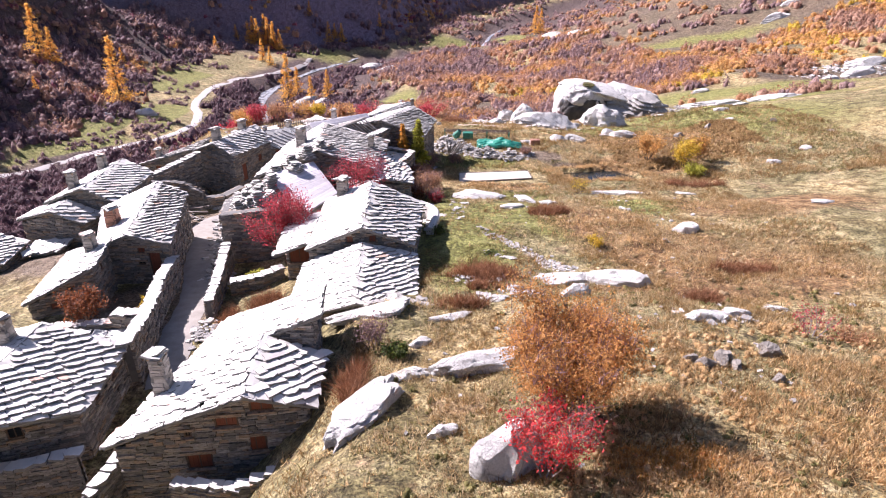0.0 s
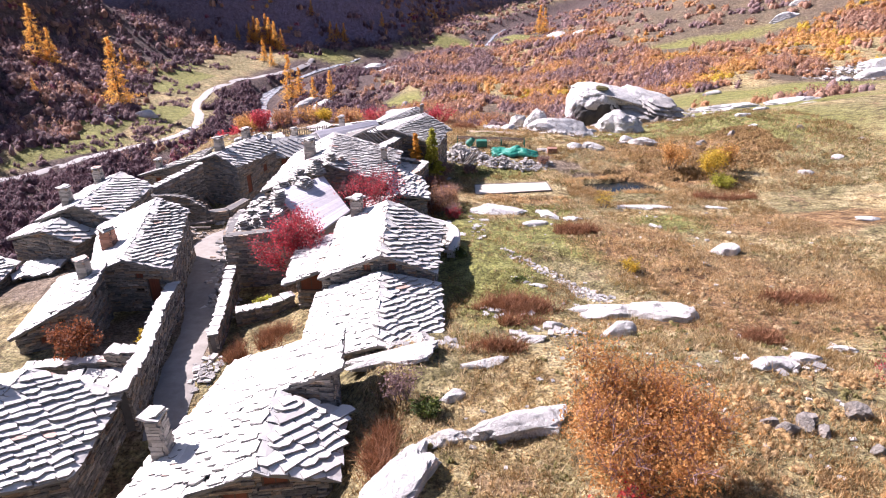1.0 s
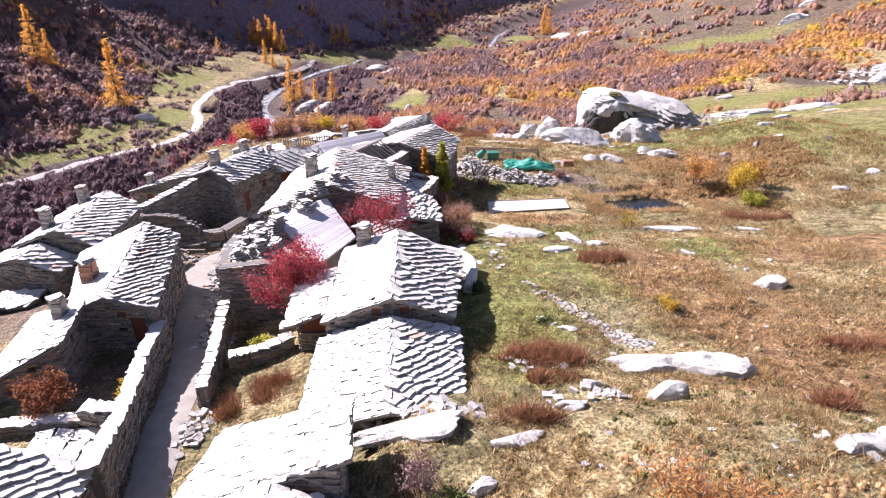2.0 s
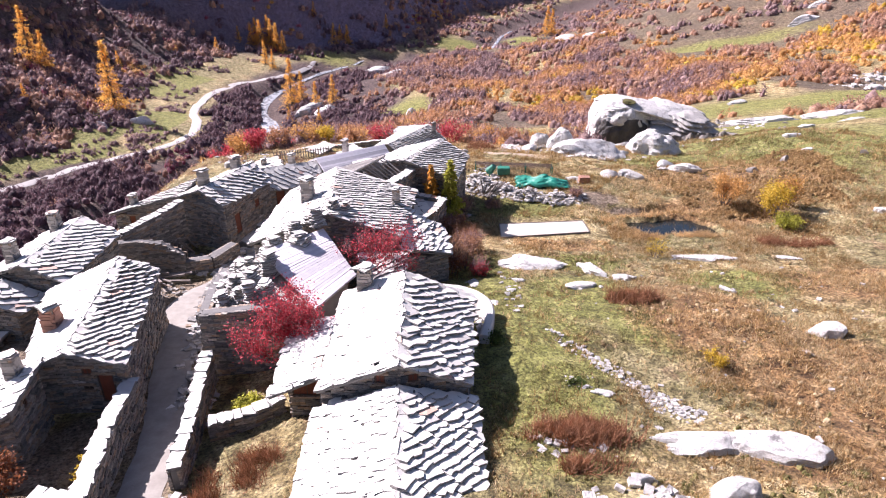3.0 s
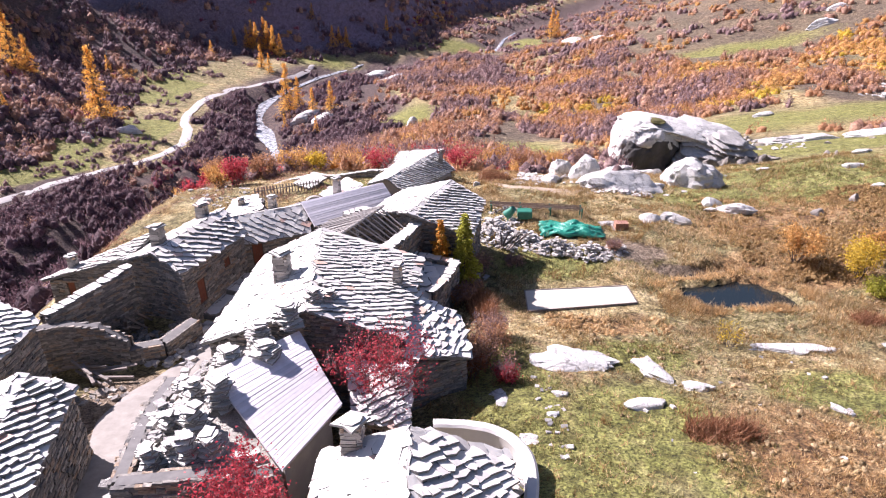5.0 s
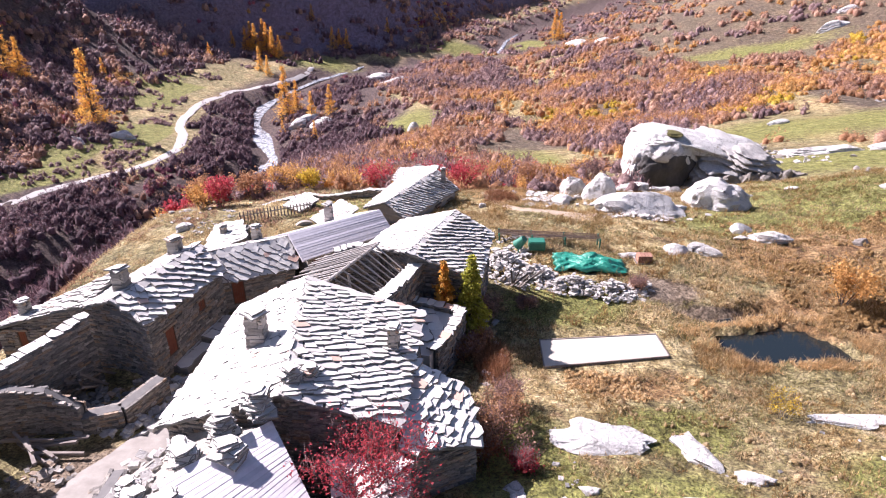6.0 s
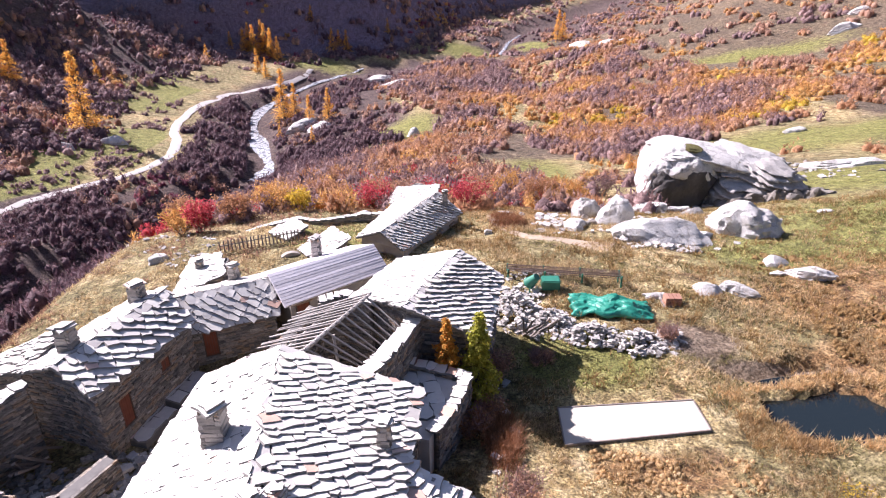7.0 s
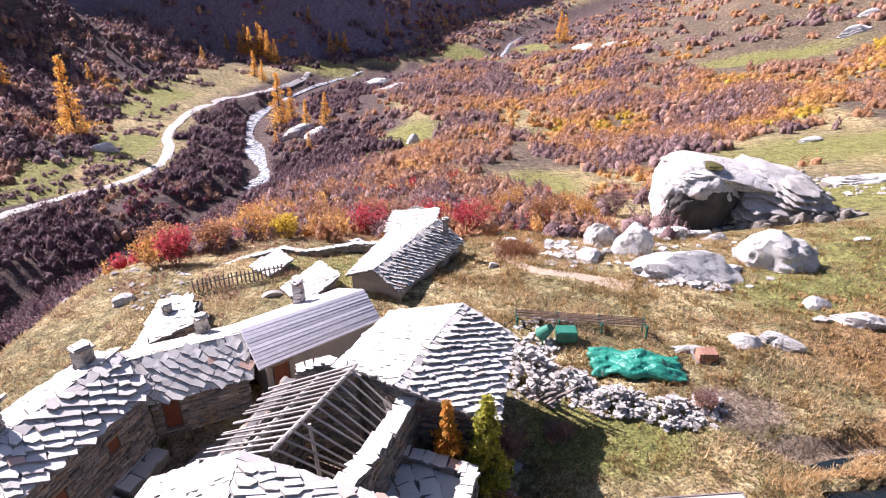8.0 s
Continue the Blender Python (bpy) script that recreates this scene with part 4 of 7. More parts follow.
    lp, pl = gable((-15.6, 68.9, 21.6), (-9.7, 73.2, 21.6), (-17.2, 71.0, 20.4), (-11.6, 75.4, 20.4), (-14.3, 67.2, 20.35), (-8.6, 71.9, 20.4))
    building("stone_house", "long stone house roofed with silvery grey planks", lp, pl, [(2, 0.12, -1.8, 0.9, 1.6, "door")], [(-13.6, 73.4, 20.8, 0.6, 1.0)], roof="plank", material=PLASTER)
    lp, pl = gable((-6.8, 61.8, 23.75), (-4.0, 68.4, 23.6), (-9.8, 65.0, 22.5), (-7.8, 69.7, 22.3), (-2.6, 61.2, 22.2), (-1.45, 67.8, 22.2))
    building("stone_house", GREY, lp, pl, [(1, 0.12, -0.3, 0.3, 0.35, "glass")], size=0.52, expo=0.34)
    lp, pl = gable((-9.95, 78.8, 19.9), (-5.8, 88.7, 19.3), (-11.9, 79.3, 19.2), (-9.3, 88.8, 18.7), (-8.15, 77.7, 18.8), (-3.7, 88.0, 17.6))
    building("stone_house", "rendered stone house with slate roof and arched doorway", lp, pl, [(2, 0.6, -1.5, 0.7, 1.5, "door"), (2, 0.86, -1.3, 0.6, 0.9, "glass")], [(-5.2, 87.2, 18.9, 0.45, 0.9)], material=PLASTER, size=0.5, expo=0.36)
    lp, pl = mono((-10.1, 87.4, 18.7), (-6.1, 88.9, 18.9), (-5.9, 95.3, 17.5), (-10.2, 95.0, 17.3))
    building("stone_house", "small stone house with a plain white slate roof", [(-10.1, 87.4, 18.7), (-6.1, 88.9, 18.9), (-5.9, 95.3, 17.5), (-8.2, 97.0, 17.4), (-10.2, 95.0, 17.3)], pl, size=0.5, expo=0.4)
    lp, pl = gable((-28.0, 44.8, 23.0), (-28.1, 52.0, 23.0), (-31.5, 45.2, 21.6), (-31.5, 53, 21.4), (-25.35, 44.5, 22.0), (-25.4, 51.4, 22.0))
    building("stone_house", GREY, lp, pl, [], [(-29.5, 46.5, 22.4, 0.65, 1.2), (-29.4, 51, 22.5, 0.65, 1.0)], size=0.62, expo=0.4)
    lp, pl = gable((-29.6, 42.9, 21.9), (-29.2, 44.8, 22.1), (-33.0, 43.9, 20.8), (-32.6, 46.2, 20.9), (-27.3, 42.9, 20.9), (-26.6, 44.8, 21.0))
    building("house_wing", "front wing with a slate roof of two slopes", lp, pl, size=0.6, expo=0.4)
    building("stone_shed", "open shed with a flat pale slab roof", [(-31.2, 41.2, 19.4), (-28.6, 41.4, 19.6), (-28.4, 42.8, 19.7), (-31.0, 42.8, 19.5)], [((-31.2, 42.8, 19.6), (-28.4, 42.8, 19.7), (-28.6, 41.2, 19.5), (-31.2, 41.0, 19.3))], category="shed", size=1.0, expo=0.8)
    building("stone_shed", "small shed with a slate roof", [(-34.5, 38.6, 20.4), (-31.2, 38.9, 19.6), (-31.4, 42.4, 19.8), (-34.5, 42.3, 20.6)], [((-34.5, 38.6, 20.4), (-34.5, 42.3, 20.6), (-31.4, 42.4, 19.8), (-31.2, 38.9, 19.6))], category="shed")
    # small roofs by the far yard
    lp, pl = mono((-14.2, 82.0, 18.9), (-12.4, 79.9, 18.7), (-14.3, 76.9, 18.1), (-16.5, 79.2, 18.3))
    building("stone_shed", "little stone shed with a slate roof", [(-14.3, 76.9, 18.1), (-12.4, 79.9, 18.7), (-14.2, 82.0, 18.9), (-16.5, 79.2, 18.3)], [((-12.4, 79.9, 18.9), (-14.2, 82.0, 18.9), (-16.5, 79.2, 18.2), (-14.3, 76.9, 18.2))], category="shed")
    building("stone_shed", "little stone shed with a slate roof", [(-17.9, 81.4, 17.9), (-16.5, 83.1, 18.1), (-18.1, 84.9, 18.4), (-19.8, 82.9, 18.1)], [((-16.5, 83.1, 18.4), (-18.1, 84.9, 18.4), (-19.8, 82.9, 17.9), (-17.9, 81.4, 17.9))], category="shed")
    building("ruined_house", "tumbledown stone house under loose roof slabs", [(-22.9, 71.0, 18.7), (-19.9, 72.9, 19.3), (-20.6, 76.4, 19.2), (-23.4, 76.5, 18.8)], [((-19.9, 72.9, 19.4), (-21.4, 76.5, 19.3), (-23.6, 76.5, 18.7), (-23.0, 70.9, 18.7))], chimneys=[(-22.3, 74.6, 18.9, 0.5, 0.5)], size=0.8, expo=0.45)


house_group()


# ---- dry stone walls ----
def wall_run(name, label, pts, thick=0.6, cap=True, drop=0.3):
    """A free-standing wall along (x, y, top z)."""
    origin = Vector((pts[0][0], pts[0][1], hz(pts[0][0], pts[0][1])))
    root = new(name)
    root.location = origin
    tagged(root, label, "wall")
    st = Stones()
    bm = bmesh.new()
    for p, q in zip(pts, pts[1:]):
        d = Vector((q[0] - p[0], q[1] - p[1], 0))
        L = d.length
        d.normalize()
        n = Vector((d.y, -d.x, 0))
        k = max(1, int(L / 2.0))
        for i in range(k):
            a = [p[j] + (q[j] - p[j]) * i / k for j in range(3)]
            b = [p[j] + (q[j] - p[j]) * (i + 1) / k for j in range(3)]
            foot = min(hz(a[0], a[1]), hz(b[0], b[1])) - drop
            h = thick / 2 - 0.14
            o = [(a[0] + n.x * h, a[1] + n.y * h, a[2] - 0.06), (b[0] + n.x * h, b[1] + n.y * h, b[2] - 0.06), (b[0] - n.x * h, b[1] - n.y * h, b[2] - 0.06), (a[0] - n.x * h, a[1] - n.y * h, a[2] - 0.06)]
            b2 = bmesh.new()
            prism(b2, [(v[0] - origin.x, v[1] - origin.y, v[2] - origin.z) for v in o], foot - origin.z)
            tmp = bpy.data.meshes.new("core")
            b2.to_mesh(tmp)
            b2.free()
            bm.from_mesh(tmp)
            bpy.data.meshes.remove(tmp)
            face_wall(st, o[0], o[1], foot, thick=0.14)
            face_wall(st, o[2], o[3], foot, thick=0.14)
        if cap:
            s = 0.0
            while s < L:
                w = rng.uniform(0.3, 0.75)
                m = min((s + w / 2) / L, 1)
                z = p[2] + (q[2] - p[2]) * m
                c = Vector((p[0], p[1], 0)) + d * min(s + w / 2, L)
                ob = bpy.data.objects.new("coping_stone", rng.choice(SLABS))
                scene.collection.objects.link(ob)
                ob.parent = root
                ob.matrix_basis = Matrix.Translation(Vector((c.x, c.y, z + 0.02)) - origin) @ Matrix.Rotation(math.atan2(d.y, d.x) + rng.uniform(-0.15, 0.15), 4, "Z") @ Matrix.Diagonal((w * 1.02, thick * rng.uniform(0.95, 1.2), rng.uniform(0.08, 0.14), 1))
                s += w
    part("wall_core", bm, MORTAR, root)
    if not st.v:
        return root
    mesh_part("stonework", st.mesh("stonework", WALL, origin), root)
    return root


wall_run("stone_wall", "dry stone yard wall running along the lane", [(-17.9, 36.4, 21.5), (-17.5, 33.5, 21.7), (-16.9, 31, 21.8), (-16.1, 28.3, 22.2), (-15.4, 24.9, 22.9)], 0.65)
wall_run("stone_wall", "low yard wall with broad coping slabs", [(-22.6, 29.0, 20.9), (-20.2, 29.2, 21.0), (-18.5, 29.2, 21.2)], 0.6)
wall_run("stone_wall", "short yard wall with broad coping slabs", [(-18.3, 29.3, 21.7), (-16.8, 29.0, 21.9)], 0.7)
wall_run("stone_wall", "crumbling garden wall beside the lane", [(-15.2, 38.8, 21.4), (-14.9, 36.8, 21.2), (-14.2, 33.4, 21.3), (-13.8, 31.0, 21.4)], 0.55)
wall_run("stone_wall", "low garden retaining wall", [(-13.6, 34.2, 20.9), (-11.8, 34.9, 21.0), (-10.7, 35.6, 21.2)], 0.6)


def curved_wall(label, pts, thick, material):
    """A smooth rendered wall along a curve of (x, y, top z), its top a little rounded."""
    P = [Vector(p) for p in pts]
    line = []
    for i in range(len(P) - 1):
        p0, p1, p2, p3 = P[max(i - 1, 0)], P[i], P[i + 1], P[min(i + 2, len(P) - 1)]
        for j in range(7):
            t = j / 7
            line.append(0.5 * (2 * p1 + (p2 - p0) * t + (2 * p0 - 5 * p1 + 4 * p2 - p3) * t * t + (3 * p1 - p0 - 3 * p2 + p3) * t ** 3))
    line.append(P[-1])
    o = Vector((P[0].x, P[0].y, hz(P[0].x, P[0].y)))
    bm = bmesh.new()
    rings = []
    for i, p in enumerate(line):
        d = line[min(i + 1, len(line) - 1)] - line[max(i - 1, 0)]
        n = Vector((d.y, -d.x, 0)).normalized() * thick / 2
        low = hz(p.x, p.y) - 0.4
        k = 0.03 * noise.noise(p * 1.7)
        rings.append([bm.verts.new(v - o) for v in (Vector((p.x + n.x, p.y + n.y, low)), Vector((p.x + n.x, p.y + n.y, p.z - 0.08 + k)), Vector((p.x + 0.6 * n.x, p.y + 0.6 * n.y, p.z + k)),
                                                    Vector((p.x - 0.6 * n.x, p.y - 0.6 * n.y, p.z + k)), Vector((p.x - n.x, p.y - n.y, p.z - 0.08 + k)), Vector((p.x - n.x, p.y - n.y, low)))])
    for a_, b_ in zip(rings, rings[1:]):
        for j in range(5):
            bm.faces.new((a_[j], a_[j + 1], b_[j + 1], b_[j]))
    bm.faces.new(rings[0])
    bm.faces.new(rings[-1][::-1])
    bmesh.ops.recalc_face_normals(bm, faces=bm.faces)
    ob = part("terrace_wall", bm, material)
    ob.location = o
    return tagged(ob, label, "wall")


curved_wall("pale rendered terrace wall curving round behind the house", [(-1.35, 38.6, 22.6), (-1.0, 40.2, 22.7), (-1.1, 41.6, 22.75), (-1.9, 42.6, 22.8), (-3.2, 43.0, 22.85), (-4.6, 43.0, 22.9)], 0.5, PAVING)
wall_run("stone_wall", "curved garden wall round the far yard", [(-23.0, 79.8, 16.9), (-23.5, 82.7, 17.2), (-21.2, 85.4, 17.3), (-18.4, 87.1, 17.4), (-16.8, 86.6, 17.4), (-15.4, 86.4, 17.6), (-12.5, 87.2, 17.8), (-9.7, 86.9, 18.0)], 0.45)
wall_run("stone_wall", "retaining wall at the foot of the house", [(-9.9, 16.6, 22.5), (-7.5, 16.2, 22.7), (-5.6, 16.6, 23.4), (-4.4, 17.6, 24.2)], 0.4)
wall_run("stone_wall", "low wall with stone slabs below the house", [(-19.5, 18.2, 21.2), (-17.0, 18.4, 21.4), (-15.0, 19.0, 21.6)], 0.5)
wall_run("stone_wall", "short stub of wall with a slab top", [(-12.9, 16.2, 22.2), (-12.5, 18.0, 22.4)], 0.45)
# ruins: bare walls with broken tops
wall_run("ruined_wall", "ruined house walls with a broken top", [(-15.4, 39.5, 23.3), (-12.3, 39.7, 23.6), (-10.3, 40.5, 22.8)], 0.7, False)
wall_run("ruined_wall", "ruined house wall along the lane, rubble on top", [(-15.4, 39.6, 23.2), (-16.3, 43.5, 22.6), (-17.0, 47.4, 21.6)], 0.7, False)
wall_run("ruined_wall", "ruined wall under a crumbling roof edge", [(-27.0, 52.6, 20.8), (-25.6, 53.4, 20.6), (-24.0, 53.7, 20.3), (-22.4, 53.6, 19.4)], 0.6, False)
wall_run("ruined_wall", "ruined wall with a sloping broken top", [(-26.8, 53.5, 21.0), (-25.4, 56.0, 21.3), (-24.2, 58.2, 21.6)], 0.7)
wall_run("ruined_wall", "collapsed low wall of loose stones", [(-22.4, 53.6, 18.9), (-20.8, 54.2, 18.9), (-19.8, 56.6, 18.9)], 0.8, False)
wall_run("ruined_wall", "roofless house wall of grey rubble", [(-8.2, 56.7, 23.4), (-7.1, 59.5, 23.1), (-6.3, 62.0, 22.9)], 0.75)
wall_run("ruined_wall", "roofless house wall under old rafters", [(-11.5, 64.3, 22.6), (-10.2, 64.6, 22.9), (-8.7, 64.0, 22.8)], 0.6)
wall_run("ruined_wall", "roofless house wall under old rafters", [(-11.7, 63.9, 22.5), (-13.2, 58.9, 22.4)], 0.6, False)
wall_run("stone_wall", "terrace wall with slab coping round a paved roof", [(-6.8, 60.7, 21.4), (-5.2, 60.3, 21.3), (-3.7, 59.8, 21.2), (-4.4, 57.6, 21.1), (-5.1, 56.2, 21.2)], 0.55)


# the rubble floor of the roofless house and its piles of slates
def slate_pile(x, y, z, r, n, h, label="stack of loose grey roofing slates"):
    root = new("slate_pile")
    root.location = (x, y, z)
    tagged(root, label, "slate pile", "slate piles on the ruin")
    zz = 0.0
    n, h, r = int(n * 2.2), h * 1.4, r * 0.85
    for i in range(n):
        t = h / n * rng.uniform(0.7, 1.3)
        ob = bpy.data.objects.new("slate", rng.choice(SLABS))
        scene.collection.objects.link(ob)
        ob.parent = root
        f = 1 - 0.35 * i / n
        ob.matrix_basis = pose(rng.uniform(-0.12, 0.12), rng.uniform(-0.12, 0.12), zz, rng.uniform(-7, 7), rng.uniform(-7, 7), rng.uniform(0, 360)) @ Matrix.Diagonal((r * 2 * f * rng.uniform(0.8, 1.15), r * 1.6 * f * rng.uniform(0.8, 1.15), t * 0.8, 1))
        zz += t
    return root


bm = bmesh.new()
prism(bm, [(-15.1, 39.8, 22.9), (-12.2, 40.0, 23.2), (-10.0, 40.6, 22.5), (-13.4, 44.4, 23.4), (-10.8, 47.3, 23.9), (-14.5, 48.8, 22.2), (-16.7, 47.2, 21.3)], 18.5)
tagged(part("ruin_fill", bm, plain("rubble_fill", (0.36, 0.33, 0.28), (0.6, 0.56, 0.5), 1.6, 0.95, 0.8, dist=0.2)), "stone rubble filling the ruined house", "rubble")
for x, y, z, r, n, h in ((-14.6, 40.5, 22.95, 0.55, 9, 0.75), (-13.9, 40.7, 23.05, 0.45, 8, 0.7), (-13.2, 40.5, 23.1, 0.6, 12, 1.0), (-12.4, 40.6, 23.2, 0.6, 10, 0.9), (-11.6, 40.7, 22.8, 0.5, 6, 0.4), (-13.6, 42.2, 23.1, 0.7, 8, 0.9),
                         (-12.9, 43.4, 23.3, 0.8, 9, 1.1), (-14.8, 42.6, 22.8, 0.55, 8, 0.6), (-14.4, 44.2, 22.8, 0.6, 9, 0.8), (-13.2, 45.4, 23.6, 0.7, 10, 0.8), (-12.2, 46.6, 23.9, 0.7, 10, 0.9), (-11.0, 47.2, 24.6, 0.7, 9, 0.9),
                         (-15.4, 45.4, 22.3, 0.5, 7, 0.6), (-14.0, 46.8, 22.7, 0.6, 8, 0.7), (-11.6, 45.4, 24.3, 0.75, 4, 0.45), (-10.2, 48.6, 24.9, 0.6, 8, 0.6), (-15.7, 43.3, 22.4, 0.4, 5, 0.4)):
    slate_pile(x, y, z, r * 0.78, n, h)
    slate_pile(x + rng.uniform(0.35, 0.6) * rng.choice((-1, 1)), y + rng.uniform(0.2, 0.6), z - 0.1, r * 0.6, max(3, n // 2), h * 0.55)
# scattered loose stones
st = Stones()


def scatter(st, x, y, rx, ry, n, size, z=None, up=0.0):
    for _ in range(n):
        a, r = rng.uniform(0, math.tau), math.sqrt(rng.random())
        px, py = x + rx * r * math.cos(a), y + ry * r * math.sin(a)
        s = size * rng.uniform(0.4, 1.5)
        d = Vector((math.cos(a * 7), math.sin(a * 7), rng.uniform(-0.3, 0.3))).normalized()
        e = d.cross(Vector((rng.uniform(-0.3, 0.3), rng.uniform(-0.3, 0.3), 1))).normalized()
        f = d.cross(e)
        pz = (hz(px, py) if z is None else z) + up * (1 - r) * rng.random()
        st.block(Vector((px, py, pz - s * 0.1)), d * s, e * s * rng.uniform(0.5, 0.9), f * s * rng.uniform(0.2, 0.5) * (1 if f.z > 0 else -1))


for e in ((-15.8, 41.8, 0.5, 3.0, 60, 0.3, 22.3, 0.5), (-15.2, 45.2, 1.4, 3, 110, 0.35, 21.9, 1.0), (-14.2, 43.2, 1.6, 2.6, 90, 0.33, 22.9, 0.3), (-17.3, 43.6, 0.9, 4.0, 120, 0.28, None, 0.5), (-16.0, 38.2, 0.6, 2.0, 60, 0.28, None, 0.5),
          (-20.4, 54.6, 1.4, 1.6, 80, 0.4, None, 0.6), (-19.3, 57.0, 0.8, 1.4, 40, 0.4, None, 0.4), (-22.5, 54.6, 1.5, 1.2, 50, 0.35, None, 0.6), (-14.9, 35.4, 0.5, 2.6, 70, 0.26, None, 0.3), (-13.6, 29.0, 0.7, 1.6, 60, 0.26, None, 0.3), (-18.4, 50.2, 1.0, 1.6, 40, 0.4, None, 0.2), (-17.4, 51.5, 1.0, 1.0, 20, 0.5, None, 0.2)):
    scatter(st, *e)
tagged(mesh_part("fallen_stones", st.mesh("fallen_stones", PALE, Vector((0, 0, 0)))), "pale fallen stones about the ruins", "stones", kind="stuff")


# old rafters of the roofless house
def rafters():
    root = new("roof_frame")
    root.location = (-10, 61, 22)
    o = root.location.copy()
    tagged(root, "bare weathered rafters of a house without its roof", "rafters")

    def pole(p, q, w, name="rafter"):
        p, q = Vector(p), Vector(q)
        d = (q - p)
        bm = bmesh.new()
        r = bmesh.ops.create_cone(bm, segments=7, radius1=w, radius2=w * 0.8, depth=d.length, cap_ends=True)
        m = Matrix.Translation((p + q) / 2 - o) @ d.to_track_quat("Z", "Y").to_matrix().to_4x4()
        bmesh.ops.transform(bm, matrix=m, verts=r["verts"])
        part(name, bm, BEAM, root)
    top, end = Vector((-10.8, 57.9, 23.9)), Vector((-8.6, 63.3, 23.6))
    pole(top, end, 0.1, "ridge_beam")
    pole((-12.15, 58.0, 23.32), (-10.1, 63.1, 23.2), 0.12, "purlin")
    for i in range(15):
        t = i / 14
        k = rng.uniform(-0.1, 0.1)
        pole(top.lerp(end, t) + Vector((0.1, 0, 0.1)), (-13.8 + 1.5 * t + k, 58.7 + 4.0 * t + k, 22.8 + 0.5 * k), 0.045 + 0.012 * rng.random())
    for i in range(11):
        t = (i + 0.4) / 11
        pole(top.lerp(end, t) + Vector((-0.1, 0, 0.06)), (-8.5 + 2.2 * t, 58.3 + 3.5 * t, 22.3 - rng.uniform(0, 0.4)), 0.05)
    pole((-9.6, 59.6, 20.0), (-9.9, 59.9, 23.4), 0.09, "post")


rafters()
# slabs paving the terrace and the stone steps before the doors
def paving(name, label, cx, cy, z, nx_, ny_, step, rot, drop=0.3):
    root = new(name)
    root.location = (cx, cy, z)
    tagged(root, label, "paving")
    m = Matrix.Rotation(rot, 4, "Z")
    bm = bmesh.new()
    box(bm, -nx_ * step / 2, -ny_ * step / 2, -drop - 0.6, nx_ * step / 2, ny_ * step / 2, -0.05, m)
    part("bed", bm, MORTAR, root)
    for i in range(nx_):
        for j in range(ny_):
            ob = bpy.data.objects.new("slab", rng.choice(SLABS))
            scene.collection.objects.link(ob)
            ob.parent = root
            ob.matrix_basis = m @ pose((i + 0.5 - nx_ / 2) * step, (j + 0.5 - ny_ / 2) * step, rng.uniform(-0.01, 0.015), 0, 0, rng.uniform(-6, 6)) @ Matrix.Diagonal((step * 1.03, step * 1.03, 0.09, 1))


bm = bmesh.new()
prism(bm, [(-5.3, 55.7, 20.98), (-3.95, 59.7, 20.98), (-6.7, 60.5, 21.02), (-7.7, 57.2, 21.02), (-6.6, 56.0, 21.0)], 18.3)
tagged(part("paved_terrace", bm, PAVING), "pale levelled terrace roof behind a low parapet", "terrace")
paving("paved_terrace", "pale slabs laid on the terrace roof", -5.6, 58.6, 21.06, 2, 4, 0.8, 0.3, -0.4)
paving("entrance_steps", "grey flagstone landing before the door", -19.9, 60.2, 17.75, 2, 3, 0.85, -0.25)
paving("entrance_steps", "grey flagstone landing before the door", -19.2, 62.9, 17.95, 2, 3, 0.85, -0.25)
paving("yard_paving", "pale slab-paved patch of the yard", -18.4, 27.6, 20.9, 4, 3, 0.8, 0.1)
